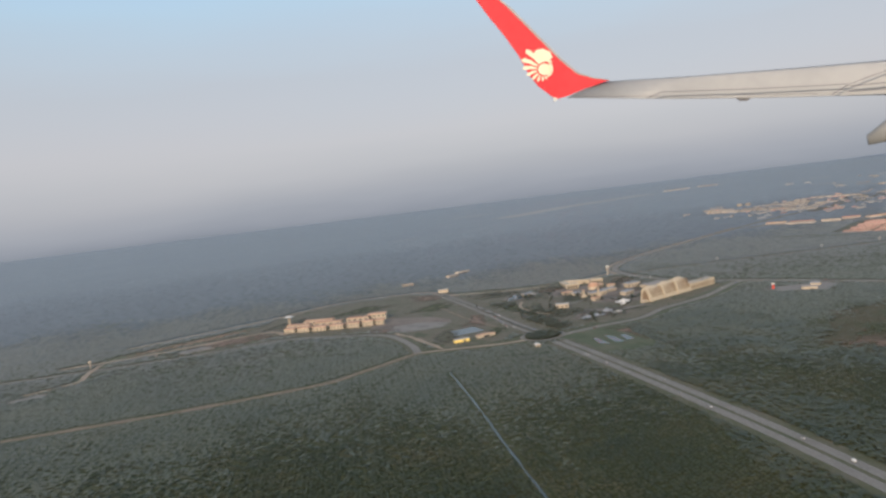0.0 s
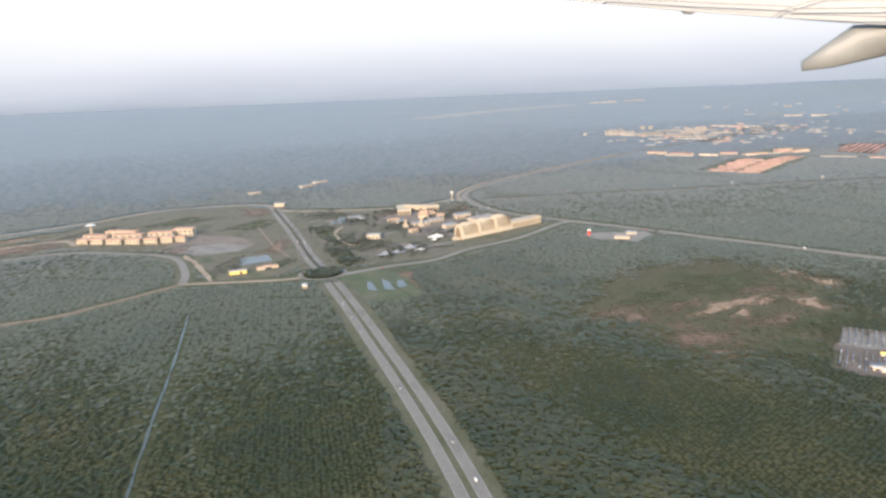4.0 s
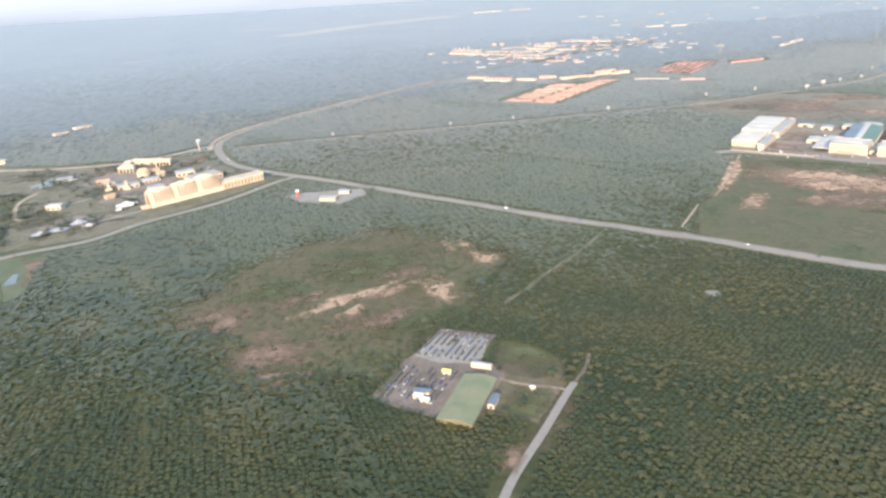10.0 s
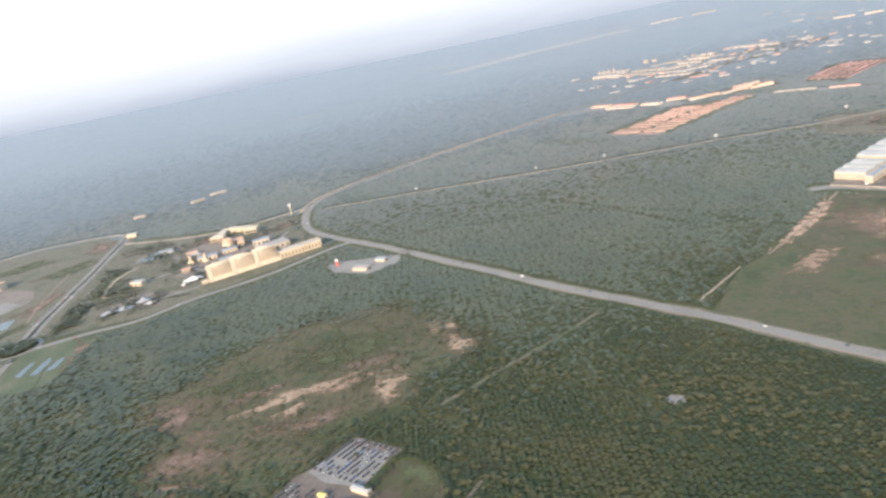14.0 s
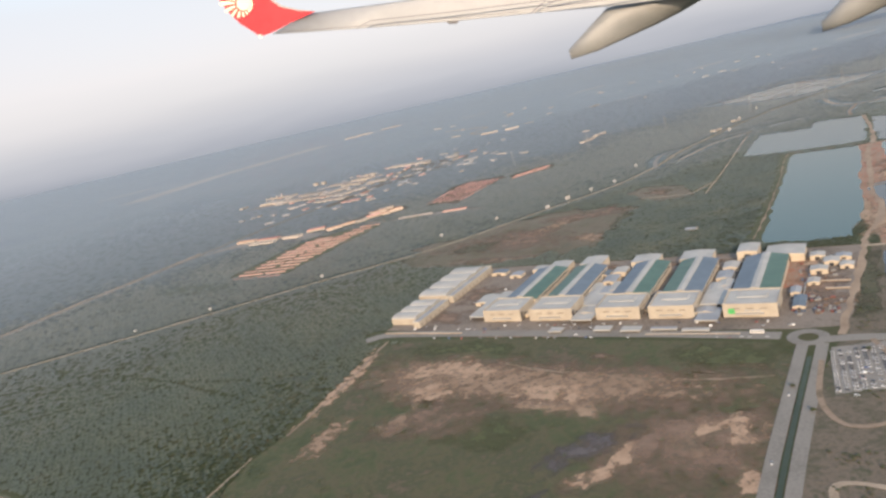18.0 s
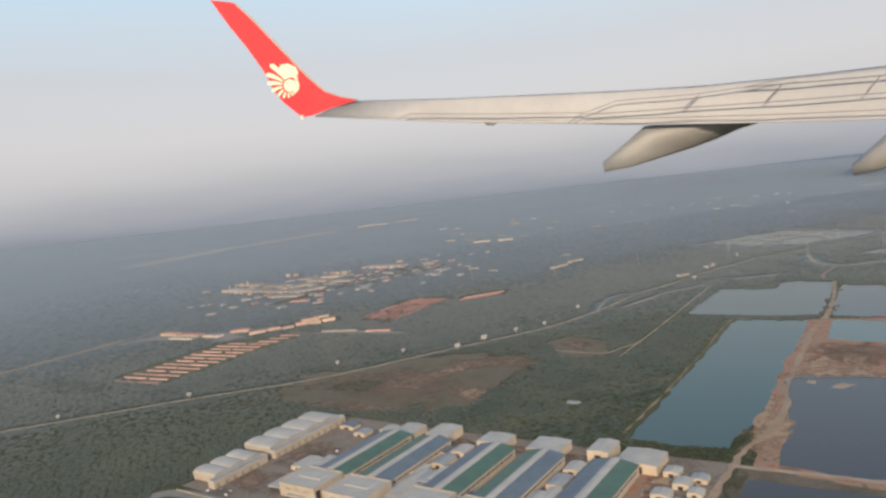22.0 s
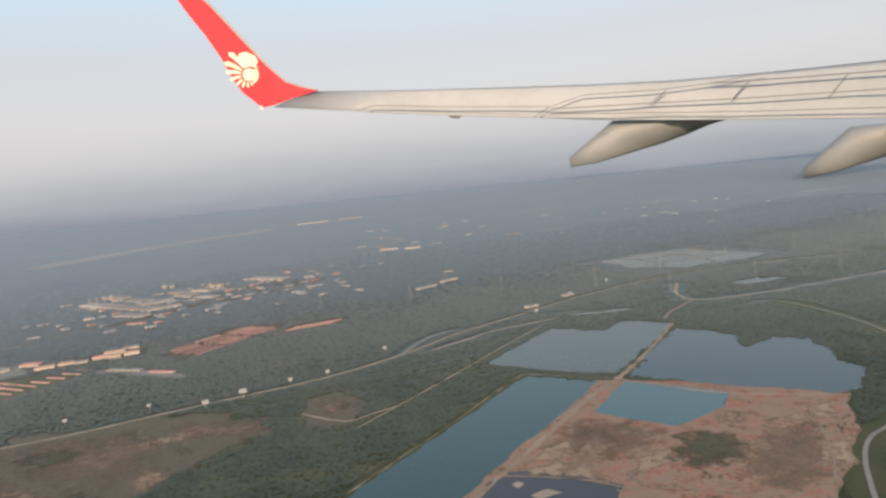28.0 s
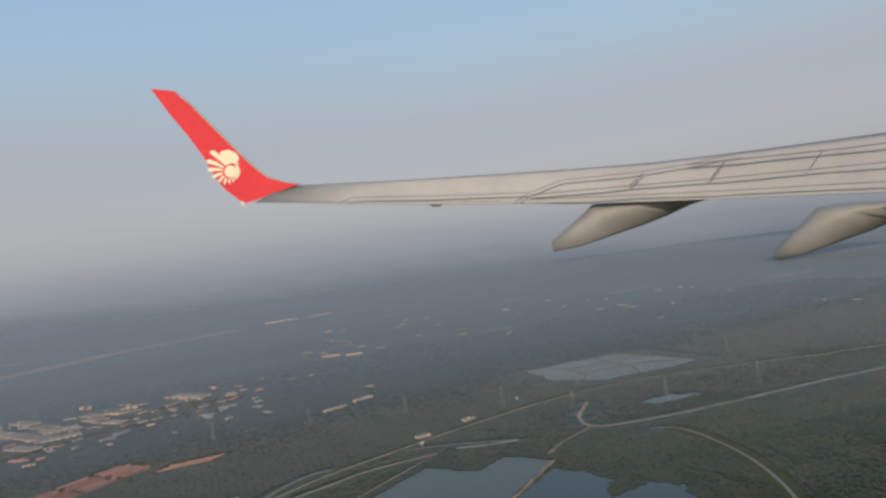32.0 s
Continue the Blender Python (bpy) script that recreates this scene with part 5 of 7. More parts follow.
part("roof", boxes((0, 0, 2.4, 12.6, 4.2, 0.3)), M_WHITE, ob)
part("door", boxes((2, -1.82, 0, 1.6, 0.1, 1.8)), M_DARK, ob)
low_shed(19, 549, 24, 15, 4, 1.8, M_REDTAN, "long low beige shed beside the pond", rise=0.4)
# school and park buildings
ob = thing("pavilion", 120, 734, 0, "cream arcaded pavilion with two colonnaded wings", "pavilion")
for px, py, w, d, h, turn in ((0, 4, 12, 9, 4.6, 0), (28, 17, 12, 8, 4.6, 0), (-4, 22, 6, 26, 3.2, 4), (10, 30, 26, 7, 3.6, -16)):
    part("wall", boxes((px, py, 0, w, d, h, turn)), M_CREAM, ob)
    part("roof", boxes((px, py, h, w + 1, d + 1, 0.7, turn)), M_HOTEL, ob)
for px, py in ((0, -1.2), (28, 12.2)):
    part("roof", boxes((px, py + 0.2, 4.0, 13.5, 2.6, 0.6)), M_HOTEL, ob)
    for k in range(5):
        part("column", boxes((px - 5.6 + 2.8 * k, py, 0, 0.8, 0.8, 4.0)), M_HOTEL, ob)
        # dark plate on the wall: the arcade's shade put into colour
        if k < 4:
            part("opening_shade", boxes((px - 4.2 + 2.8 * k, py + 0.66, 0.2, 1.5, 0.1, 3.2)), M_DARK, ob)
ob = thing("domed_hall", 138, 716, 0, "low round hall under a terracotta dome", "hall")
part("drum", rod((0, 0, 0), (0, 0, 3), 5.5, 5.5, 16), M_CREAM, ob)
for k, (z0, z1, r0, r1) in enumerate(((3, 5, 5.8, 4.8), (5, 6.6, 4.8, 2.8), (6.6, 7.2, 2.8, 0.3))):
    part("dome", rod((0, 0, z0), (0, 0, z1), r0, r1, 16), M_REDTAN, ob)
for px, py in ((120, 675), (134, 674)):
    ob = thing("gate_tower", px, py, 10, "slim cream gate tower on a wider base", "tower", "park gate towers")
    part("base", boxes((0, 0, 0, 5, 3, 2)), M_CREAM, ob)
    part("shaft", boxes((0, 0, 2, 1.6, 1.6, 4.5)), M_CREAM, ob)
    part("cap", boxes((0, 0, 6.5, 2.1, 2.1, 0.5)), M_REDTAN, ob)
block(196, 676, 34, 26, 16, 4.0, M_CREAM, M_TOWNROOF, "flat-roofed tan function hall behind the hotel", "hall", "", 6, 1)
block(92, 632, -12, 11, 6, 3.2, M_CREAM, M_WHITE, "small cream villa on the lawn", "house", "", 3, 1)
for x, y, w, d, h in ((74, 722, 16, 7, 3), (135, 676, 20, 9, 4), (150, 690, 16, 8, 3.5), (160, 660, 14, 8, 4), (118, 690, 10, 7, 3), (145, 720, 14, 8, 4), (110, 700, 12, 6, 3), (128, 650, 9, 6, 3), (175, 700, 18, 9, 5), (155, 705, 7, 7, 5)):
    block(x, y, random.choice((20, 34, 28)), w * 0.8, d * 0.8, h * 0.8, M_CREAM, random.choice((M_REDTAN, M_GREYROOF)), "low cream park building with a pale roof", "building", "park buildings", 4, 1)


def tent(x, y, r, h, mat, label):
    bm = bmesh.new()
    n = 14
    rings = []
    for k, (rr, hh) in enumerate(((1.0, 0.35), (0.7, 0.48), (0.35, 0.72), (0.08, 1.0))):
        rings.append([bm.verts.new((r * rr * (1 + (0.10 * math.cos(7 * a) if k == 0 else 0)) * math.cos(a), r * 0.7 * rr * math.sin(a), h * hh)) for a in np.linspace(0, 2 * math.pi, n, endpoint=False)])
    for a, b in zip(rings, rings[1:]):
        for i in range(n):
            bm.faces.new((a[i], a[(i + 1) % n], b[(i + 1) % n], b[i]))
    bm.faces.new(rings[-1])
    ob = thing("canopy_tent", x, y, 20, label, "canopy", "park canopies")
    part("canopy", bm, mat, ob)
    for a in range(6):
        part("pole", rod((r * 0.93 * math.cos(a), r * 0.65 * math.sin(a), 0), (r * 0.93 * math.cos(a), r * 0.65 * math.sin(a), h * 0.37), 0.15), M_STEEL, ob)


for x, y, r, h, m in ((145, 624, 8, 3.4, M_CANVAS), (143, 614, 3.6, 2.2, M_CANVAS), (112, 578, 7, 2.4, M_GREYROOF), (130, 582, 5, 2.2, M_WHITE), (122, 588, 6, 4, M_GREYROOF), (76, 724, 7, 2.4, M_WHITE), (103, 572, 6, 3, M_GREYROOF)):
    tent(x, y, r, h, m, "pale stretched canopy in the hotel park")
ob = thing("water_tower", 172, 800, 0, "pale slender tower with a widened head", "tower")
part("shaft", rod((0, 0, 0), (0, 0, 8), 0.6, 0.5), M_CREAM, ob)
part("head", rod((0, 0, 8), (0, 0, 11), 0.9, 2.2), M_CANVAS, ob)
ob = thing("gatehouse", -15, 822, 0, "pale cream gatehouse beside the highway", "gatehouse")
part("wall", boxes((0, 0, 0, 11, 5, 3.5)), M_CREAM, ob)
part("roof", boxes((0, 0, 3.5, 12, 6, 0.6)), M_WHITE, ob)
ob = thing("water_tower", -325, 612, 0, "slender pale tower beside the plantation track", "tower")
part("shaft", rod((0, 0, 0), (0, 0, 6), 0.6, 0.5), M_TOWNROOF, ob)
part("head", rod((0, 0, 6), (0, 0, 7.4), 1.3, 1.3), M_CREAM, ob)
# forecourt
ob = thing("sign_tower", 268, 603, 20, "red and white roadside sign tower", "sign")
part("pillar", boxes((0, 0, 0, 1.5, 1.5, 3.6)), M_REDPAINT, ob)
part("cap", boxes((0, 0, 3.6, 2.0, 2.0, 1.2)), M_CANVAS, ob)
low_shed(296, 584, 65, 8, 12, 1.8, M_TOWNROOF, "low pale-roofed roadside restaurant", "restaurant")
low_shed(306, 598, 65, 6, 8, 1.6, M_GREYROOF, "grey-roofed building on the forecourt", "building")
# green-roofed hall and yard
ob = thing("storage_hall", 319.5, 299, -30, "storage hall with a pale green sheet roof and yellow eaves", "hall")
bx = extrude([(0, 0), (12.5, 0), (12.5, 1.3), (10.9, 1.8), (8.6, 2.2), (6.25, 2.35), (3.9, 2.2), (1.6, 1.8), (0, 1.3)], 30)
part("wall", bx, M_YELLOWWALL, ob)
CURVE = [(-0.4, 1.5), (1.6, 2.05), (3.9, 2.45), (6.25, 2.6), (8.6, 2.45), (10.9, 2.05), (12.9, 1.5)]
for (a, za), (b, zb) in zip(CURVE, CURVE[1:]):
    bm = extrude([(a, za), (b, zb), (b, zb - 0.18), (a, za - 0.18)], 31)
    bmesh.ops.translate(bm, vec=(0, -0.5, 0), verts=bm.verts)
    part("roof", bm, M_PALEGREEN, ob)
part("gutter", boxes((12.95, 15, 1.4, 0.3, 31, 0.3)), M_YELLOWWALL, ob)
for k in range(6):
    part("roof_seam", boxes((6.25, 2.5 + 5 * k, 2.52, 0.5, 0.25, 0.18)), M_PALEGREEN, ob)
low_shed(346, 329, 60, 2.4, 8, 1.4, M_WHITE, "long low white-roofed cabin behind the hall", rise=0.4)
low_shed(315, 315, -28, 3.4, 1.6, 1.3, M_CANVAS, "white-roofed cabin in the scrap yard", rise=0.3)
low_shed(319, 312, 60, 1.8, 3.4, 1.3, M_CANVAS, "white-roofed cabin in the scrap yard", rise=0.3)
low_shed(320, 317, 62, 2.4, 6, 1.5, M_BLUE, "blue-roofed lean-to in the scrap yard", rise=0.3)
low_shed(330, 329, 60, 1.8, 3.2, 1.4, M_YELLOW, "small yellow-roofed cabin in the scrap yard", rise=0.4)
low_shed(339, 302, -30, 2.4, 7, 1.8, M_BLUE, "small blue-grey lean-to beside the hall", rise=0.3)
low_shed(52, 492, 10, 3.0, 4.5, 2.0, M_CANVAS, "small white roadside hut beside the highway", rise=0.5)
low_shed(357, 310, 10, 1.5, 1.2, 0.9, M_CANVAS, "tiny white hut on the grass plot", rise=0.3)

# ---- town and far estates ----
def terrace(x, y, turn, ln, wide, h, label, group, wall, roof):
    ob = thing("terrace_row", x, y, turn, label, "houses", group)
    part("wall", boxes((0, 0, 0, ln, wide, h)), wall, ob)
    w = wide / 2 + 0.3
    bm = extrude([(-w, h), (0, h + wide * 0.17), (w, h)], ln + 1, "x")
    bmesh.ops.translate(bm, vec=(-ln / 2 - 0.5, 0, 0), verts=bm.verts)
    part("roof", bm, roof, ob)
    n = max(3, int(ln / 5))
    for i in range(n):
        part("door", boxes((ln * ((i + 0.5) / n - 0.5), -wide / 2 - 0.03, 0, 1.4, 0.1, h * 0.7)), M_GLASS, ob)


for k in range(13):
    cx, cy = 529 + 8.2 * k, 903 + 8.75 * k
    for side, ln in ((-1, 26 + 5 * (k % 3)), (1, 29 - 4 * (k % 2))):
        terrace(cx + side * 12.6, cy - side * 10.6, -40, ln, 2.9, 0.75, "row of cream terraced houses under an orange tile roof", "terraced rows", M_TOWNWALL, M_REDROOF)
for k in range(4):
    terrace(650 + 12 * k, 1004 + 9 * k, -36, 26, 2.9, 0.65, "short row of terraced houses under an orange tile roof", "terraced rows", M_TOWNWALL, M_REDROOF)
patch("estate_ground", [(498, 938), (562, 878), (650, 968), (690, 1010), (640, 1040), (590, 1034)], 0.02, M_VERGE, "worn grassy ground of the terraced estate", 4)
for k in range(7):
    for j in range(3):
        along = (j - 1) * 42 + 3 * (k % 2)
        terrace(801 + 6.4 * k + along * 0.695, 1106 - 5.9 * k + along * 0.719, 46, 38 - 3 * ((k + j) % 3), 2.8, 0.6, "row of red-roofed terraced houses", "red terraced rows", M_TOWNWALL, M_REDROOF)
for k in range(3):
    terrace(920 + 6 * k, 1092 + 7 * k, 8, 58, 2.4, 0.5, "short row of red-roofed terraced houses", "red terraced rows", M_TOWNWALL, M_REDROOF)
patch("estate_ground", [(756, 1052), (786, 1008), (850, 1076), (890, 1106), (894, 1130), (846, 1157), (824, 1152)], 0.02, M_WASTE, "bare brown ground of the new estate", 4)
patch("bare_soil", [(760, 1052), (786, 1014), (846, 1080), (886, 1108), (890, 1128), (846, 1152), (826, 1148)], 0.035, M_REDSOIL, "reddish bare soil between the new terraces", 4, False)
patch("estate_ground", [(884, 1078), (955, 1084), (972, 1118), (900, 1116)], 0.02, M_WASTE, "bare brown ground of the new estate", 3)
patch("estate_ground", [(694, 1016), (698, 1026), (758, 990), (800, 943), (796, 936), (746, 975)], 0.02, M_LOT, "long pale levelled plot", 4)
patch("estate_ground", [(458, 1130), (505, 1122), (566, 1086), (600, 1040), (622, 1060), (600, 1100), (560, 1125), (512, 1152), (474, 1142)], 0.02, M_LOT, "pale levelled ground round the town blocks", 5)
patch("estate_ground", [(622, 1062), (690, 1070), (735, 1068), (738, 1100), (700, 1122), (660, 1096)], 0.02, M_WASTE, "worn ground round the shop rows", 5)
patch("estate_ground", [(528, 1508), (560, 1482), (615, 1450), (685, 1412), (700, 1436), (642, 1482), (612, 1505), (560, 1530)], 0.02, M_LOT, "pale yard of the far works", 6)
patch("estate_ground", [(640, 1285), (700, 1345), (760, 1400), (780, 1385), (710, 1325), (655, 1275)], 0.02, M_WASTE, "worn strip of ground in the far town", 8)
patch("estate_ground", [(700, 1420), (780, 1500), (900, 1545), (980, 1500), (900, 1400), (780, 1350)], 0.02, M_WASTE, "worn ground of the far town", 18, False)
for x, y, turn, w, d, h in ((520, 1140, -40, 30, 10, 8), (548, 1114, -40, 34, 10, 8), (578, 1085, -40, 26, 10, 9), (612, 1088, -20, 24, 10, 9), (540, 1100, -40, 40, 8, 6), (635, 1064, 5, 20, 10, 8), (655, 1070, 8, 16, 9, 7), (672, 1066, 5, 14, 9, 8), (690, 1075, 5, 18, 10, 9), (706, 1070, 5, 12, 9, 9), (722, 1076, 5, 16, 10, 11), (700, 1095, 5, 22, 10, 9), (715, 1110, 5, 18, 10, 8), (728, 1002, -32, 44, 6, 3), (770, 970, -32, 30, 5, 3)):
    block(x, y, turn, w, d, h * 0.3, M_TOWNWALL, random.choice((M_REDROOF, M_REDTAN, M_TOWNROOF)), "cream town block with a terracotta roof", "building", "town blocks", 6, 2)
rng = random.Random(4)
for x, y, w, d, h in ((572, 1500, 60, 22, 16), (600, 1470, 60, 26, 10), (650, 1420, 70, 20, 9), (690, 1450, 50, 24, 10), (720, 1490, 44, 20, 12), (745, 1525, 40, 22, 14), (640, 1500, 50, 24, 9), (590, 1570, 60, 20, 12), (850, 1575, 90, 26, 10), (700, 1540, 40, 24, 8), (660, 1350, 60, 20, 8), (710, 1385, 50, 22, 8), (760, 1440, 40, 18, 9)):
    block(x, y, rng.choice((-45, -40, 20)), w, d, h * 0.2, M_TOWNWALL, M_TOWNROOF, "pale warehouse of the far industrial estate", "warehouse", "far warehouses", 5, 1)
for x, y in ((670, 1640), (685, 1630), (764, 1562), (776, 1556)):
    ob = thing("storage_tank", x, y, 0, "white cylindrical storage tank", "tank", "storage tanks")
    part("shell", rod((0, 0, 0), (0, 0, 5), 6, 6, 20), M_TOWNROOF, ob)
    part("roof", rod((0, 0, 5), (0, 0, 6), 6, 1, 20), M_TOWNROOF, ob)
for k in range(4):
    ob = thing("chimney", 565 + 10 * k, 1530 + 8 * k, 0, "slender pale factory chimney", "chimney", "chimneys")
    part("shaft", rod((0, 0, 0), (0, 0, 10), 1.3, 1.0), M_TOWNROOF, ob)
    part("crown", rod((0, 0, 10), (0, 0, 10.7), 1.2, 1.2), M_TOWNWALL, ob)
for i in range(110):
    a = rng.random()
    x, y = 560 + 420 * a + rng.gauss(0, 70), 1230 + 320 * rng.random() + rng.gauss(0, 30) + 90 * a
    block(x, y, rng.choice((-45, 45, 10)), rng.uniform(6, 18), rng.uniform(4, 8), rng.uniform(0.8, 1.7), M_TOWNWALL, rng.choice((M_TOWNROOF, M_REDROOF, M_GREYROOF, M_GREYROOF)), "small pale building of the distant town", "building", "distant town buildings", 2, 1)
for i in range(34):
    x, y = rng.uniform(1000, 2150), rng.uniform(1230, 2300)
    if rng.random() < 0.5:
        y = rng.uniform(1700, 2500)
    block(x, y, rng.choice((-30, 20, 60)), rng.uniform(10, 26), rng.uniform(5, 7), rng.uniform(0.8, 1.4), M_TOWNWALL, rng.choice((M_TOWNROOF, M_GREYROOF)), "scattered pale building in the distant plantation", "building", "scattered distant buildings", 2, 1)
for x, y, turn, w in ((1098, 1250, 30, 34), (1140, 1285, 30, 30), (1120, 1815, -15, 40), (1168, 1785, -15, 34), (1180, 1020, 25, 16), (1240, 1055, 25, 14), (1000, 3090, 10, 120), (1150, 3130, 10, 90), (0, 960, 40, 16), (14, 992, 40, 20), (-60, 920, 20, 14)):
    block(x, y, turn, w, 8, 2.4, M_TOWNWALL, M_TOWNROOF, "long pale building standing alone in the plantation", "building", "lone buildings", 4, 1)


def billboard(x, y, turn, h):
    ob = thing("billboard", x, y, turn, "white roadside billboard on a steel post", "billboard", "roadside billboards")
    part("post", rod((0, 0, 0), (0, 0, h), 0.35), M_STEEL, ob)
    part("panel", boxes((0, -0.2, h * 0.62, h * 0.75, 0.5, h * 0.45)), M_BILL, ob)
    part("frame", boxes((0, 0.12, h * 0.6, h * 0.78, 0.12, h * 0.49)), M_STEEL, ob)


for x, y, h in ((590, 812, 9), (486, 812, 7), (718, 842, 9), (781, 848, 9), (829, 824, 14), (858, 836, 16), (897, 859, 10), (930, 866, 10), (989, 920, 10), (1170, 983, 12), (1237, 1049, 12), (1313, 1106, 10), (300, 812, 6), (420, 812, 6)):
    billboard(x, y, 10, h * 0.5)


def pylon(x, y, h):
    ob = thing("pylon", x, y, 25, "steel lattice power pylon", "pylon", "power pylons")
    b = h * 0.09
    for i, j in ((-1, -1), (1, -1), (1, 1), (-1, 1)):
        part("leg", rod((i * b, j * b, 0), (i * b * 0.15, j * b * 0.15, h), 0.16, 0.12, 4), M_STEEL, ob)
    for k in range(6):
        z0, z1 = h * k / 7, h * (k + 1) / 7
        r0, r1 = b * (1 - 0.85 * z0 / h), b * (1 - 0.85 * z1 / h)
        part("brace", rod((-r0, -r0, z0), (r1, -r1, z1), 0.08, 0.08, 4), M_STEEL, ob)
        part("brace", rod((r0, r0, z0), (r1, -r1, z1), 0.08, 0.08, 4), M_STEEL, ob)
    for k in (0.72, 0.84, 0.95):
        part("crossarm", boxes((0, 0, h * k, h * 0.3, 0.25, 0.2)), M_STEEL, ob)


for x, y, h in ((1345, 1000, 26), (1450, 985, 26), (1560, 975, 26), (1290, 1090, 26), (1400, 1120, 24), (1520, 1150, 24), (1650, 1170, 24), (1180, 1150, 22), (1060, 1180, 22), (940, 1200, 22)):
    pylon(x, y, h)

# yards with cabins and containers
for x, y, turn, w, d in ((996, 481, -45, 1.8, 4), (1004, 485, -45, 1.8, 5), (1010, 478, -45, 1.6, 4), (1015, 472, -45, 1.6, 3), (988, 472, 45, 1.6, 3)):
    low_shed(x, y, turn, w, d, 1.1, M_GREYROOF, "grey-roofed cabin in the fenced yard", "cabin", 0.3, "yard cabins")
low_shed(1072, 447, 40, 3.6, 8, 1.5, M_BLUE, "long blue-roofed shed on the mined ground", "shed", 0.5)
low_shed(1060, 466, 40, 2, 3, 1.2, M_WHITE, "small white-roofed hut on the mined ground", "hut", 0.3)
low_shed(868, 628, 40, 5, 8, 0.9, M_GREYROOF, "pale grey shed standing in the scrub forest", "shed", 0.5)
M_CONTAINERS = [material("container_" + n, [tuple(0.8 * v for v in c), c], 0.6, 0.5, 3) for n, c in (("red", (0.20, 0.07, 0.055)), ("blue", (0.09, 0.115, 0.16)), ("grey", (0.26, 0.25, 0.23)), ("rust", (0.14, 0.095, 0.068)))]
for i in range(58):
    s, v = rng.uniform(180, 207), rng.choice((rng.uniform(0, 28), rng.uniform(0, 28), rng.uniform(50, 86)))
    x, y = place(s, v)
    k = rng.choice((0, 1, 2, 2, 2, 3, 3, 3))
    ob = thing("container", x, y, FACT + rng.choice((0, 90)) + rng.uniform(-8, 8), ("dull red", "faded blue", "grey", "rusty brown")[k] + " storage container in the works yard", "container", "storage containers")
    part("body", boxes((0, 0, 0, 2.4, 1.0, 1.0)), M_CONTAINERS[k], ob)
    part("door", boxes((1.22, 0, 0.05, 0.05, 0.9, 0.9)), M_GREYROOF, ob)
    for q in range(5):
        part("rib", boxes((-0.9 + 0.45 * q, -0.52, 0.05, 0.12, 0.05, 0.9)), M_CONTAINERS[k], ob)

ob = thing("yard_wall", 1002, 472, 0, "low pale wall enclosing the dusty yard", "wall")
YARD = [(985, 471), (1002, 488), (1019, 471), (1003, 456)]
for (x0, y0), (x1, y1) in zip(YARD, YARD[1:] + YARD[:1]):
    part("wall_panel", boxes(((x0 + x1) / 2 - 1002, (y0 + y1) / 2 - 472, 0, math.hypot(x1 - x0, y1 - y0) * 0.94, 0.3, 0.9, math.degrees(math.atan2(y1 - y0, x1 - x0)))), M_DIRT, ob)
    part("post", boxes((x0 - 1002, y0 - 472, 0, 0.5, 0.5, 1.2)), M_CREAM, ob)

# ---- vehicles ----
M_CARS = [material("car_paint_" + n, [tuple(0.85 * v for v in c), c], 0.3, 1, 4) for n, c in (("white", (0.75, 0.75, 0.73)), ("silver", (0.45, 0.46, 0.47)), ("dark", (0.05, 0.05, 0.06)), ("red", (0.4, 0.06, 0.05)), ("blue", (0.08, 0.13, 0.3)))]
M_TYRE = material("tyre_rubber", [(0.02, 0.02, 0.02), (0.035, 0.035, 0.035)], 0.9, 2, 8)


def car(paint, label, van=False):
    ob = thing("car", 0, 0, 0, label, "car")
    h = 0.55 if van else 0.34
    part("body", boxes((0, 0, 0.1, 1.75, 0.74, h, 0, 0.95)), paint, ob)
    part("cabin", boxes((-0.08, 0, 0.1 + h, 1.0 if not van else 1.45, 0.66, 0.25, 0, 0.78)), paint if van else M_GLASS, ob)
    for i in (-0.55, 0.55):
        for j in (-0.34, 0.34):
            part("wheel", rod((i, j - 0.06, 0.14), (i, j + 0.06, 0.14), 0.14, 0.14, 8), M_TYRE, ob)
    return ob


CARS = [car(m, n + " car seen from above", v) for m, n, v in ((M_CARS[0], "small white", False), (M_CARS[1], "silver", False), (M_CARS[2], "dark", False), (M_CARS[3], "dull red", False), (M_CARS[0], "boxy white", True), (M_CARS[4], "dark blue", False))]
spots = []
for line, offs in ((HIGHWAY, (-3.4, 3.4)), (HIGHWAY_N, (-3.4, 3.4)), (ROAD_B[5:17], (-1.7, 1.7)), (ROAD_D, (-1.4, 1.4)), ([(612, 603), (670, 546), (741, 470)], (-2, 2)), ([(640, 285), (712, 352), (769, 404)], (-4.2, 4.2))):
    p = spline(line)
    for i in range(2, len(p) - 2, 5):
        d = p[i + 1] - p[i]
        d /= np.linalg.norm(d)
        o = rng.choice(offs)
        if rng.random() < 0.7:
            spots.append((p[i][0] + d[1] * o, p[i][1] - d[0] * o, math.degrees(math.atan2(d[1], d[0])), "cars on the roads", 0.12))
for r in range(8):
    for k in range(15):
        if rng.random() < 0.9:
            spots.append((754.5 + 2.95 * r + 1.72 * k, 371.5 + 2.05 * k - 1.5 * r + 1, 118 + rng.uniform(-3, 3), "parked cars on the lot", 0.05))
for r in range(9):
    for k in range(10):
        if rng.random() < 0.8:
            spots.append((302 + 2.2 * r + 1.5 * k * 0.9, 320 + 2.0 * k - 1.2 * r + 1, 60 + rng.uniform(-12, 12), "scrap cars in the yard", 0.04))
for r in range(9):
    for k in range(12):
        if rng.random() < 0.85:
            spots.append((320.5 + 2.35 * r + 1.1 * k, 347.5 + 1.6 * k - 1.45 * r + 1, 58 + rng.uniform(-6, 6), "scrap cars in the yard", 0.05))
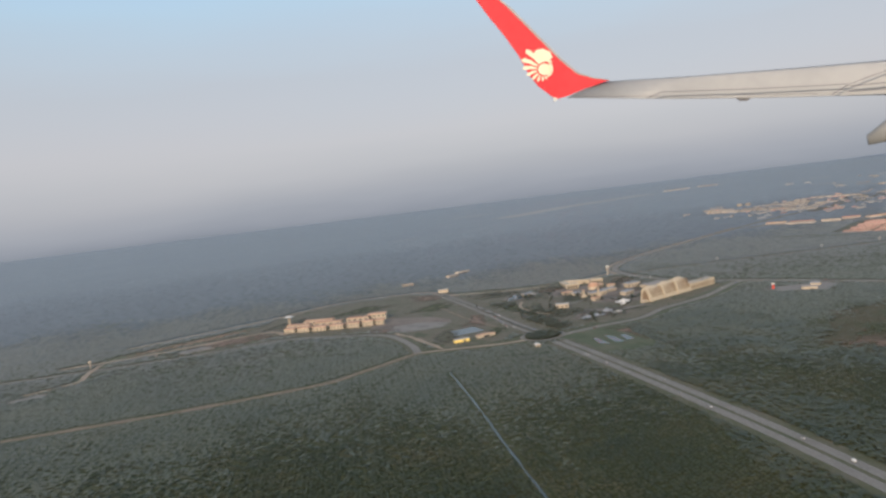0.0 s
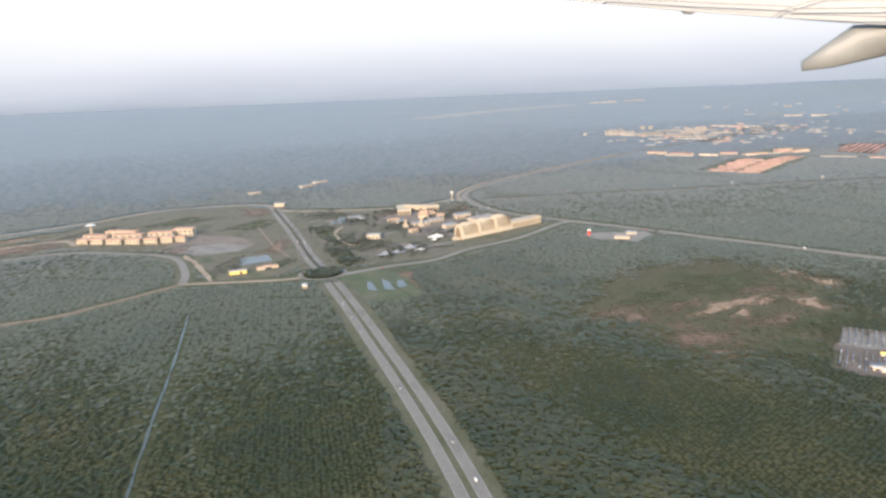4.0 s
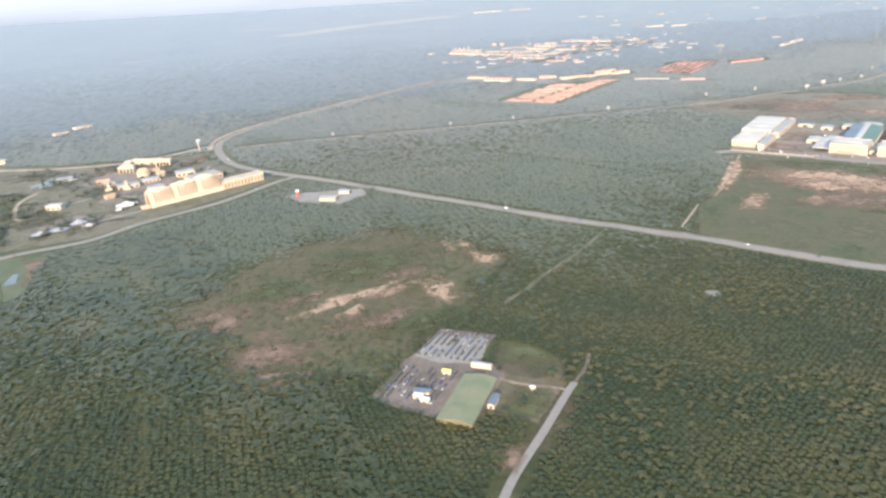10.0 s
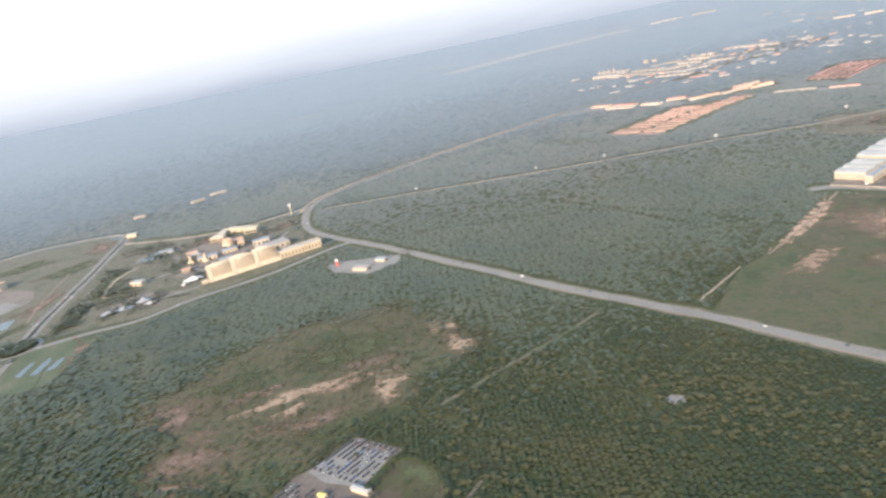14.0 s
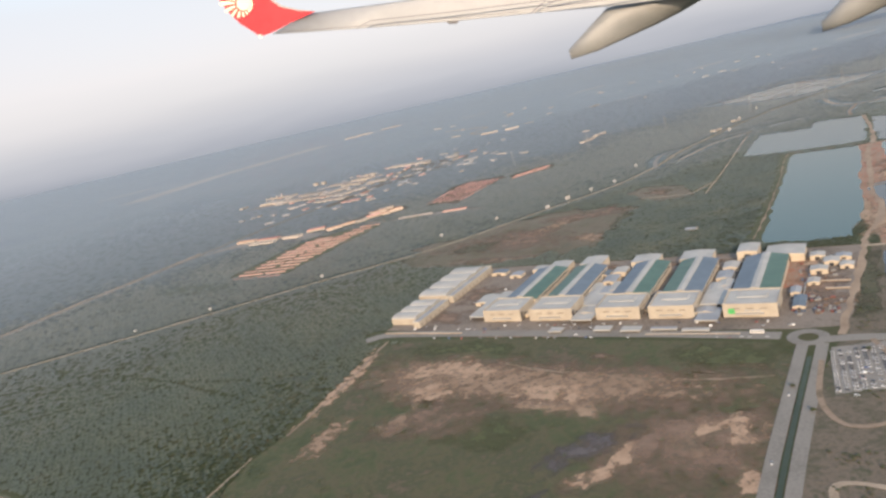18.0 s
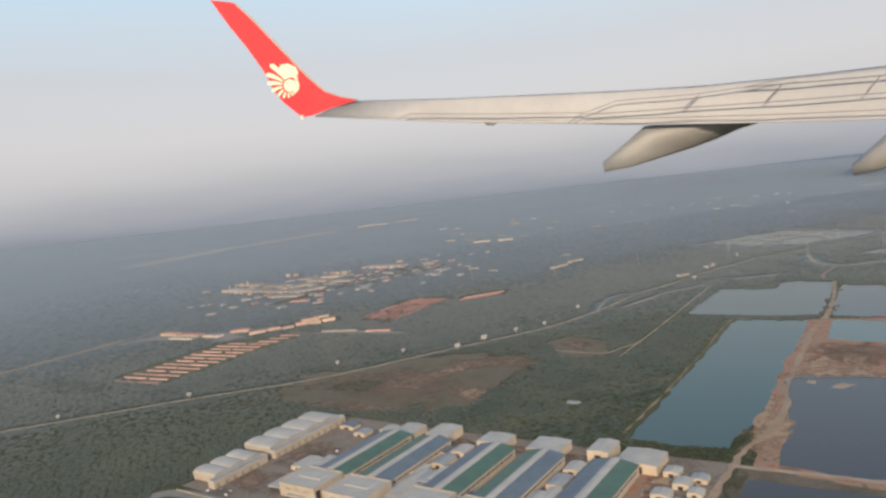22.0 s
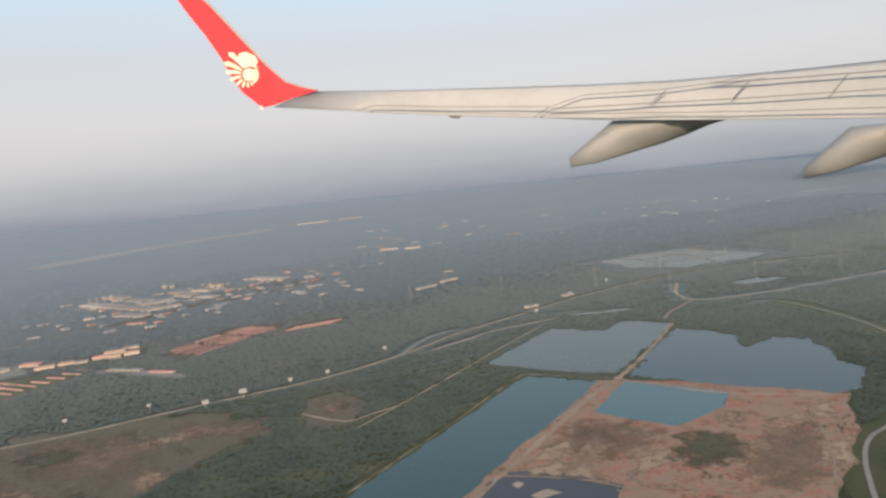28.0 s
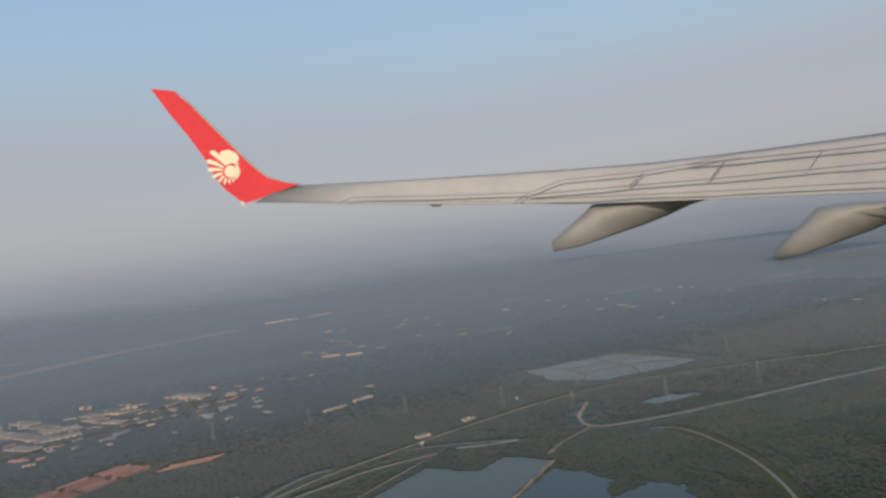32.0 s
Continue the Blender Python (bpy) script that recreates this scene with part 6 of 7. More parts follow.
for i in range(70):
    s, v = rng.uniform(-45, 185), rng.choice((-7, -12, -26, rng.uniform(0, 90)))
    if v > -5 and not (-45 < s < -2 or 64 < s < 77 or 178 < s < 195):
        continue
    x, y = place(s, v)
    spots.append((x, y, FACT + rng.choice((0, 90)), "cars in the factory yard", 0.14))
for k in range(10):
    spots.append((28 + 1.1 * k * rng.uniform(0.8, 1.2), 640 - 7 * k, 110, "parked cars beside the highway", 0.03))
for i, (x, y, turn, group, z) in enumerate(spots):
    tagged(copy_thing(CARS[rng.choice((2, 2, 1, 2, 2, 2, 1, 2, 2, 5) if group.startswith("scrap") else (1, 1, 1, 1, 2, 2, 0) if group.startswith("parked cars on") else (0, 0, 0, 1, 1, 2, 2, 3, 4, 5))], pose(x, y, z + 0.08, 0, 0, turn)), group=group)
for k, c in enumerate(CARS):
    c.matrix_basis = pose(757 + 4 * k, 366 + 5.0 * k * 0.6, 0.05, 0, 0, 118)
    tagged(c, group="parked cars on the lot")

# ---- trees ----
def inside(px, py, poly):
    hit = np.zeros(len(px), bool)
    for (x0, y0), (x1, y1) in zip(poly, np.roll(poly, -1, axis=0)):
        cross = (y0 > py) != (y1 > py)
        if cross.any():
            hit ^= cross & (px < (x1 - x0) * (py - y0) / (y1 - y0 + 1e-9) + x0)
    return hit


CELL, GX, GY, NX, NY = 1.5, -900, -450, 2200, 1550
open_land = np.zeros((NX, NY), bool)
for poly in CLEAR:
    i0, j0 = np.floor((poly.min(axis=0) - (GX, GY)) / CELL).astype(int)
    i1, j1 = np.ceil((poly.max(axis=0) - (GX, GY)) / CELL).astype(int) + 1
    i0, j0, i1, j1 = max(i0, 0), max(j0, 0), min(i1, NX), min(j1, NY)
    if i1 > i0 and j1 > j0:
        ii, jj = np.meshgrid(np.arange(i0, i1), np.arange(j0, j1), indexing="ij")
        open_land[i0:i1, j0:j1] |= inside(GX + CELL * (ii.ravel() + 0.5), GY + CELL * (jj.ravel() + 0.5), poly).reshape(ii.shape)


def bare(x, y):
    i, j = ((x - GX) / CELL).astype(int), ((y - GY) / CELL).astype(int)
    ok = (i >= 0) & (j >= 0) & (i < NX) & (j < NY)
    return np.where(ok, open_land[np.clip(i, 0, NX - 1), np.clip(j, 0, NY - 1)], False)


def wanted(x, y, near, far):
    """Land within sight of the flight line, between two distances from it."""
    d = (-255 * x + 1063 * y) / 1093 + 22 * np.sin(x * 0.031 + 1) + 16 * np.sin(x * 0.083 + y * 0.04) + 9 * np.sin(x * 0.21)
    d = d + nr.normal(0, 50, len(x)) * (near > 100) + nr.normal(0, 45, len(x)) * (near <= 100) * (d > 200)
    return (x > -0.72 * y - 60) & (x < 1120 + 1.1 * (y - 255)) & (y > 95 + 0.2 * x) & (d >= near) & (d < far) & ~bare(x, y)


def scatter(name, label, shapes, places, mat, category="trees"):
    """One mesh of many small trees: each of the shapes, sized and turned, at its places (x, y, size, turn, height)."""
    vs, fs, base = [], [], 0
    for k, (sv, sf) in enumerate(shapes):
        p = places[k::len(shapes)]
        if not len(p):
            continue
        c, s = np.cos(p[:, 3])[:, None], np.sin(p[:, 3])[:, None]
        x = (sv[None, :, 0] * c - sv[None, :, 1] * s) * p[:, 2:3] + p[:, 0:1]
        y = (sv[None, :, 0] * s + sv[None, :, 1] * c) * p[:, 2:3] + p[:, 1:2]
        z = sv[None, :, 2] * p[:, 4:5]
        vs.append(np.stack([x, y, z], axis=2).reshape(-1, 3))
        fs.append((sf[None] + (np.arange(len(p)) * len(sv))[:, None, None] + base).reshape(-1, 3))
        base += len(p) * len(sv)
    v, f = np.concatenate(vs), np.concatenate(fs)
    me = bpy.data.meshes.new(name)
    me.vertices.add(len(v))
    me.vertices.foreach_set("co", v.astype(np.float32).ravel())
    me.loops.add(f.size)
    me.loops.foreach_set("vertex_index", f.astype(np.int32).ravel())
    me.polygons.add(len(f))
    me.polygons.foreach_set("loop_start", np.arange(0, f.size, 3, dtype=np.int32))
    me.polygons.foreach_set("loop_total", np.full(len(f), 3, np.int32))
    me.update(calc_edges=True)
    me.materials.append(mat)
    return tagged(new(name, me), label, category, "", "stuff")


def bush_shape(clumps, seed, trunk=3, leaf=1.0):
    """An uneven crown of many small leaf clumps on a short trunk."""
    r = np.random.RandomState(seed)
    v, f = [], []
    for _ in range(clumps):
        d = r.normal(size=3)
        d /= np.linalg.norm(d)
        d[2] = abs(d[2]) * 0.8 + (0.1 if d[2] > 0 else -0.15)
        c = d * r.uniform(0.28, 0.46) + (0, 0, 0.52)
        tip = d * 0.45 + (0, 0, 1)  # leaf clumps spread towards the sky
        tip /= np.linalg.norm(tip)
        u = np.cross(tip, r.normal(size=3))
        u /= np.linalg.norm(u)
        w = np.cross(tip, u)
        s = leaf * r.uniform(0.14, 0.25)
        b = len(v)
        v += [c + s * u, c + s * w + 0.3 * s * d, c - s * u, c - s * w - 0.2 * s * d]
        f += [(b, b + 1, b + 2), (b, b + 2, b + 3)]
    b = len(v)
    for k in range(trunk):
        a = (2.1 if trunk == 3 else math.pi) * k
        v += [np.array((0.05 * math.cos(a), 0.05 * math.sin(a), 0)), np.array((0.03 * math.cos(a), 0.03 * math.sin(a), 0.5))]
    for k in range(3 if trunk == 3 else 1):
        i, j = b + 2 * k, b + 2 * ((k + 1) % trunk)
        f += [(i, j, j + 1), (i, j + 1, i + 1)]
    return np.array(v), np.array(f)


def far_palm_shape(fronds, seed, wide=0.2):
    """A palm for the middle distance: fronds of two facets each round a short trunk."""
    r = np.random.RandomState(seed)
    v, f = [], []
    for a in np.linspace(0, 2 * math.pi, fronds, endpoint=False):
        a += r.uniform(-0.3, 0.3)
        lift, reach, b = r.uniform(0.02, 0.2), r.uniform(0.46, 0.58), len(v)
        for d, z, w in ((0.0, 0.86, 0.0), (reach * 0.6, 0.82 + lift, -wide), (reach * 0.6, 0.82 + lift, wide), (reach, 0.68, 0.0)):
            v.append((d * math.cos(a) - w * math.sin(a), d * math.sin(a) + w * math.cos(a), z))
        f += [(b, b + 1, b + 3), (b, b + 3, b + 2)]
    b = len(v)
    v += [(-0.05, 0, 0), (0.05, 0, 0), (0, 0, 0.85)]
    f.append((b, b + 1, b + 2))
    return np.array(v), np.array(f)


PALMS = [far_palm_shape(7, s, 0.17) for s in range(6)]
FAR_PALMS = [far_palm_shape(6, s) for s in range(20, 24)]
BUSHES = [bush_shape(26, s) for s in range(6)]
FAR_BUSHES = [bush_shape(9, s, 2, 1.4) for s in range(30, 34)]
FARTHEST = [bush_shape(7, s, 2, 1.6) for s in range(40, 44)]
nr = np.random.RandomState(7)


def wild(x, y):
    """Where the plantation gives way to wild growth."""
    a = np.sin(x * 0.013 + 1.3) * np.cos(y * 0.017 + x * 0.006) + 0.5 * np.sin(x * 0.041 + y * 0.029)
    west = (x > 105) & (x < 292 - 0.35 * (y - 300)) & (y < 560)
    lake = (x > 800) & (y > 560) & (y < 830)
    a = a + nr.normal(0, 0.22, len(x))
    return (a > 1.25) | (west & (a > -0.4)) | lake


def planted(step, turn, near, far):
    """Straight plantation rows, each staggered against the next; every second gap is a wider harvest lane."""
    n = int(2600 / step)
    i, j = np.meshgrid(np.arange(-n, n), np.arange(-n, n), indexing="ij")
    u, v = (i + 0.5 * (j % 2)).ravel() * step, (j.ravel() + 0.07 * (j.ravel() % 2)) * step * 0.87
    c, s = math.cos(radians(turn)), math.sin(radians(turn))
    x, y = 600 + u * c - v * s, 700 + u * s + v * c
    keep = (np.abs(x - 650) < 1700) & (y > 90) & (y < 1850)
    x, y = x[keep] + nr.normal(0, step * 0.12, keep.sum()), y[keep] + nr.normal(0, step * 0.12, keep.sum())
    keep = wanted(x, y, near, far)
    return x[keep], y[keep]


def full(x, y, lo, hi, tall):
    size = nr.uniform(lo, hi, len(x))
    return np.c_[x, y, size, nr.uniform(0, 6.28, len(x)), size * nr.uniform(tall * 0.85, tall * 1.15, len(x))]


x, y = planted(2.35, 98, 60, 330)
SCRUB = np.array([(212, 420), (242, 468), (275, 503), (320, 508), (353, 488), (381, 446), (372, 418), (343, 388), (328, 362), (313, 345), (268, 332), (245, 345)])


def in_clearing(x, y):
    return inside(x + 9 * np.sin(y * 0.11), y + 9 * np.sin(x * 0.13), SCRUB)


def plant(x, y, palms, bushes, lo, hi, what, rest, tall=0.85, mat=M_PALM):
    free = ~in_clearing(x + nr.normal(0, 6, len(x)), y + nr.normal(0, 6, len(x)))
    x, y = x[free], y[free]
    w, gap = wild(x, y), nr.rand(len(x)) < 0.02
    pale = (hi < 3.5) & (x > 372) & (y < 420) & (nr.rand(len(x)) < 0.18 + 0.2 * np.sin(x * 0.05) * np.cos(y * 0.06)) & ~w
    a = ~w & ~gap & ~pale
    scatter("oil_palm_plantation", what, palms, full(x[a], y[a], lo, hi, tall), mat)
    if pale.any():
        scatter("yellowing_palms", "taller oil palms with yellowing crowns among the green", palms, full(x[pale], y[pale], lo * 1.1, hi * 1.3, tall * 1.1), M_PALM_PALE)
    scatter("scrub_forest", rest, bushes, full(x[w] + nr.normal(0, 0.7, w.sum()), y[w] + nr.normal(0, 0.7, w.sum()), lo * 0.8, hi * 1.45, tall * 0.9), M_LEAF)
    if hi < 3.5:
        scatter("undergrowth", "low undergrowth between the wild trees", FAR_BUSHES, full(x[w][::2] + nr.normal(0, 1.2, len(x[w][::2])), y[w][::2] + nr.normal(0, 1.2, len(x[w][::2])), lo * 0.9, hi * 1.1, 0.5), M_LEAF)


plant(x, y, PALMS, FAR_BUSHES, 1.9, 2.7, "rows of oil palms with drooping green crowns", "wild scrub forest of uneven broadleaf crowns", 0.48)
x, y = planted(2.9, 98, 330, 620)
plant(x, y, FAR_PALMS, FAR_BUSHES, 2.8, 3.6, "oil palm rows merging into a green carpet", "scrub forest of uneven crowns beyond the road", 0.20, M_PALM_HAZED)
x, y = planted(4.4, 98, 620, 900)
plant(x, y, FAR_PALMS, FAR_BUSHES, 4.8, 5.9, "distant oil palm rows under the haze", "distant scrub forest of uneven crowns", 0.22, M_PALM_FAR_HAZED)
x, y = planted(7.4, 12, 900, 1700)
x, y = x + nr.normal(0, 3, len(x)), y + nr.normal(0, 3, len(x))
fade = np.clip((1700 - (-255 * x + 1063 * y) / 1093) / 800, 0, 1)
thin = (nr.rand(len(x)) < 0.15 + 0.85 * fade) & ~bare(x, y)
trees = full(x[thin], y[thin], 7.0, 10, 0.09)
trees[:, 4] *= 0.3 + 0.7 * fade[thin]
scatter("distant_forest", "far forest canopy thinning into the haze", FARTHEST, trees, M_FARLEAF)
x, y = planted(2.6, 40, 60, 430)
few = in_clearing(x + nr.normal(0, 4, len(x)), y + nr.normal(0, 4, len(x)))
x, y = x[few], y[few]
mid = SCRUB.mean(axis=0)
rim = ~inside(x + 9 * np.sin(y * 0.11), y + 9 * np.sin(x * 0.13), mid + (SCRUB - mid) * 0.86)
few = nr.rand(len(x)) < 0.45 * rim + 0.30 + 0.55 * (np.sin(x * 0.09) * np.cos(y * 0.08 + 1) + nr.normal(0, 0.25, len(x)) > 0.25)
scatter("scrub_bushes", "low scattered bushes over the clearing", BUSHES, full(x[few] + nr.normal(0, 1.5, few.sum()), y[few] + nr.normal(0, 1.5, few.sum()), 0.6, 1.9, 0.6), M_SHRUB, "bushes")
rest = np.random.RandomState(11)
x, y = rest.uniform(0, 250, 2600), rest.uniform(545, 785, 2600)
PARK = np.array([(66, 552), (100, 550), (138, 561), (200, 616), (240, 655), (226, 690), (194, 735), (178, 785), (110, 762), (6, 778), (14, 740), (44, 640), (60, 572)])
ok = inside(x, y, PARK) & (np.sin(x * 0.08 + 2) * np.cos(y * 0.07) + rest.uniform(-0.7, 0.7, 2600) > 0.25)
near_hotel = ((x - 165) * 0.829 + (y - 606) * 0.559 > -12) & (np.abs(-(x - 165) * 0.559 + (y - 606) * 0.829 - 5) < 13)
ok &= ~near_hotel
scatter("park_trees", "small trees and shrubs dotted through the hotel park", BUSHES, full(x[ok], y[ok], 1.6, 4.2, 0.85), M_LEAF)
x, y = rest.uniform(44, 76, 420), rest.uniform(512, 544, 420)
ok = (x - 60) ** 2 + (y - 528) ** 2 < 165
scatter("island_trees", "dense low trees on the junction's island", BUSHES, full(x[ok], y[ok], 2, 3.6, 0.9), M_LEAF)
u, v = np.meshgrid(np.arange(-420, 1420, 9.6), np.arange(-420, 400, 8.4), indexing="ij")
x, y = u.ravel() + nr.normal(0, 0.5, u.size), v.ravel() + nr.normal(0, 0.5, u.size)
d = (-255 * x + 1063 * y) / 1093
ok = (y > -380 + 0.1 * np.abs(x - 500)) & ((d < 62) | (y < 95 + 0.2 * x)) & (d < 150) & ~bare(x, y)
scatter("oil_palm_plantation", "oil palm rows running on behind the flight line", FAR_PALMS, full(x[ok], y[ok], 8.4, 10.0, 0.36), M_PALM_HAZED)
hard_land = np.zeros((NX, NY), bool)
open_land, kept = hard_land, open_land
for poly in HARD:
    i0, j0 = np.floor((poly.min(axis=0) - (GX, GY)) / CELL).astype(int)
    i1, j1 = np.ceil((poly.max(axis=0) - (GX, GY)) / CELL).astype(int) + 1
    i0, j0, i1, j1 = max(i0, 0), max(j0, 0), min(i1, NX), min(j1, NY)
    if i1 > i0 and j1 > j0:
        ii, jj = np.meshgrid(np.arange(i0, i1), np.arange(j0, j1), indexing="ij")
        hard_land[i0:i1, j0:j1] |= inside(GX + CELL * (ii.ravel() + 0.5), GY + CELL * (jj.ravel() + 0.5), poly).reshape(ii.shape)
px, py = [], []
for poly, share in SOFT:
    lo, hi = poly.min(axis=0), poly.max(axis=0)
    n = int((hi - lo).prod() * share * 0.6)
    x, y = rest.uniform(lo[0], hi[0], n), rest.uniform(lo[1], hi[1], n)
    near_edge = np.sin(x * 0.07 + 1) * np.cos(y * 0.06) + 0.6 * np.sin(x * 0.21 + y * 0.17) + rest.normal(0, 0.3, n)
    ok = inside(x, y, poly) & ~bare(x, y) & (near_edge > 0.55)
    px.append(x[ok])
    py.append(y[ok])
open_land = kept
px, py = np.concatenate(px), np.concatenate(py)
scatter("weeds", "low weedy shrubs scattered over the open ground", FAR_BUSHES, full(px, py, 0.6, 1.9, 0.6), M_SHRUB, "shrubs")
line = spline(HIGHWAY_N, 40)
scatter("median_hedge", "dark clipped hedge along the highway's median", FAR_BUSHES, full(line[:, 0], line[:, 1], 1.3, 2.0, 0.6), M_LEAF, "hedge")
x, y = rest.uniform(40, 90, 500), rest.uniform(538, 612, 500)
ok = inside(x, y, np.array([(52, 606), (73, 600), (84, 548), (74, 543)]))
scatter("thicket", "dense thicket of small trees beside the junction", BUSHES, full(x[ok], y[ok], 2.0, 3.6, 0.85), M_LEAF)


def tree(seed, label):
    """A single tree: tapered trunk, limbs, and a crown of many small leaf clumps; about 1 m high."""
    ob = thing("tree", 0, 0, 0, label, "tree")
    part("trunk", rod((0, 0, 0), (0, 0, 0.5), 0.045, 0.028, 7), M_BARK, ob)
    r = np.random.RandomState(seed)
    for k in range(4):
        a = 1.57 * k + r.uniform(-0.4, 0.4)
        part("limb", rod((0, 0, 0.36 + 0.03 * k), (0.24 * math.cos(a), 0.24 * math.sin(a), 0.62 + 0.06 * k), 0.018, 0.008, 5), M_BARK, ob)
    v, f = bush_shape(80, seed, 2, 0.62)
    me = mesh_of("crown", v * (1, 1, 0.85) + (0, 0, 0.12), [tuple(int(i) for i in q) for q in f])
    me.materials.append(M_LEAF if seed % 2 else M_SHRUB)
    tagged(new("crown", me), "").parent = ob
    return ob


KINDS = [tree(50 + k, "single broadleaf tree with an uneven green crown") for k in range(4)]
SPOTS = [(345, 331, 2.6), (348, 326, 2.2), (343, 297, 2.4), (350, 300, 3.4), (366, 316, 3.6), (371, 312, 3.0), (374, 318, 3.2), (336, 353, 2.4), (300, 350, 2.8), (340, 290, 2.4), (345, 284, 2.0), (376, 306, 2.8)]
SPOTS += [(84, 604, 3.4), (98, 618, 3.0), (106, 606, 3.6), (118, 632, 3.2), (126, 600, 3.4), (140, 604, 2.8), (150, 634, 3.2), (104, 660, 3.4), (86, 668, 3.0), (92, 690, 3.4), (128, 664, 2.8), (152, 670, 3.2), (170, 678, 3.0), (186, 712, 3.6), (176, 740, 3.4), (110, 746, 3.2), (152, 776, 3.4), (98, 756, 3.0), (30, 640, 2.6), (24, 668, 2.8), (18, 694, 2.4), (-60, 690, 2.6), (-104, 646, 2.6), (-122, 650, 2.4), (-140, 655, 2.6), (-182, 668, 3.0), (-176, 690, 3.0), (-8, 556, 2.8), (26, 556, 2.4), (-22, 546, 2.4)]
SPOTS += [(256, 618, 3.0), (262, 598, 2.6), (322, 598, 3.0), (318, 584, 2.8), (300, 566, 3.0), (285, 572, 2.6), (736, 366, 2.4), (744, 386, 2.2), (790, 392, 2.4), (776, 352, 2.2)]
for i, (x, y, h) in enumerate(SPOTS[4:]):
    copy_thing(KINDS[i % 4], pose(x, y, 0, 0, 0, 77 * i) @ Matrix.Diagonal((h * 1.1, h * 1.1, h, 1)))
for k, (x, y, h) in zip(KINDS, SPOTS):
    k.matrix_basis = pose(x, y, 0) @ Matrix.Diagonal((h * 1.1, h * 1.1, h, 1))

# ---- aircraft wing: hangs in the sky ahead, far off and large, so that it keeps its place as the camera flies on ----
AIR = pose(805, 209, 167, 89.03, 7.4, -11.72)
ORIGIN = AIR @ Vector((200, 300, -4650))
M_WINGSKIN = material("pale_grey_wing_skin", [(0.305, 0.315, 0.322), (0.35, 0.358, 0.362)], 0.5, 0.004, 0.02, 0)
M_WINGEDGE = material("bare_metal_edge", [(0.17, 0.17, 0.175), (0.22, 0.22, 0.225)], 0.5, 0.004, 0.03, 0, 0.5, 0.4)
M_FAIRING = material("cream_grey_fairing_paint", [(0.22, 0.222, 0.212), (0.26, 0.26, 0.248)], 0.5, 0.004, 0.02, 0)
M_WINGRED = material("red_winglet_paint", [(0.70, 0.042, 0.052), (0.76, 0.055, 0.065)], 0.55, 0.004, 0.02, 0, 0.15)
M_EMBLEM = material("cream_emblem_paint", [(0.80, 0.72, 0.50), (0.84, 0.77, 0.56)], 0.5, 0.01, 0.05, 0)
M_GAP = material("dark_panel_gap", [(0.10, 0.10, 0.11), (0.14, 0.14, 0.15)], 0.6, 0.01, 0.05, 0)
wing = thing("aircraft_wing", *ORIGIN[:2], 0, "pale grey airliner wing with a red upturned winglet", "aircraft wing", "", ORIGIN[2])


def air(h, v, d):
    """A point by its bearing (thousandths of the distance to the right and up) and its distance."""
    return AIR @ Vector((h / 1000 * d, v / 1000 * d, -d)) - ORIGIN


def skin(h, v, r=4640.0):
    """Distance ahead of the wing's upper side on that bearing."""
    return (r + 1.2 * (v - 95)) / math.sqrt(1 + (h / 1000) ** 2 + (v / 1000) ** 2)


def sheet(name, outline, dist, depth, mat, parent, label="", nudge=0.0):
    """A plate with that outline, thick along the line of sight."""
    bm = bmesh.new()
    a = [bm.verts.new(air(h, v, dist(h, v) - nudge)) for h, v in outline]
    b = [bm.verts.new(air(h, v, dist(h, v) - nudge + depth)) for h, v in outline]
    faces = [bm.faces.new(a), bm.faces.new(b[::-1])]
    n = len(a)
    for i in range(n):
        bm.faces.new((a[i], b[i], b[(i + 1) % n], a[(i + 1) % n]))
    bmesh.ops.triangulate(bm, faces=faces)
    bmesh.ops.recalc_face_normals(bm, faces=bm.faces)
    return part(name, bm, mat, parent, label)

TRAILING = [(-199, 95), (-66, 92), (52, 91), (159, 92), (266, 92), (430, 98), (610, 106), (803, 114), (1041, 125)]
LEADING = [(-139, 119), (-20, 124), (110, 132), (230, 140), (350, 150), (500, 168), (690, 194), (906, 226), (1199, 268)]
bm = bmesh.new()
rows = []
for (h0, v0), (h1, v1) in zip(TRAILING, LEADING):
    d0, d1 = skin(h0, v0), skin(h1, v1)
    te, le = air(h0, v0, d0), air(h1, v1, d1)
    up = Vector((0, 0, 1))
    ch = (le - te).length
    ring = [te + (le - te) * k + up * ch * t for k, t in ((0, 0), (0.3, 0.035), (0.6, 0.04), (0.85, 0.02), (1, -0.02), (0.85, -0.07), (0.5, -0.07), (0.15, -0.025), (0, -0.008))]
    rows.append([bm.verts.new(p) for p in ring])
for a, b in zip(rows, rows[1:]):
    for i in range(len(a)):
        j = (i + 1) % len(a)
        bm.faces.new((a[i], a[j], b[j], b[i]))
bm.faces.new(rows[0])
bm.faces.new(rows[-1][::-1])
bmesh.ops.recalc_face_normals(bm, faces=bm.faces)
for f in bm.faces:
    f.smooth = True
part("wing_panel", bm, M_WINGSKIN, wing)

FIN = [(-342, 251), (-311, 248), (-287, 227), (-248, 188), (-210, 150), (-184, 129), (-161, 122), (-138, 119), (-172, 108), (-199, 97), (-215, 93), (-225, 101), (-241, 113), (-254, 129), (-269, 156), (-291, 186), (-317, 217), (-332, 237)]
winglet = sheet("winglet", FIN, lambda h, v: 4560.0, 10, M_WINGRED, wing, "bright red upturned winglet")
INNER = [(-311, 248), (-287, 227), (-248, 188), (-210, 150), (-184, 129), (-161, 122), (-138, 119)]
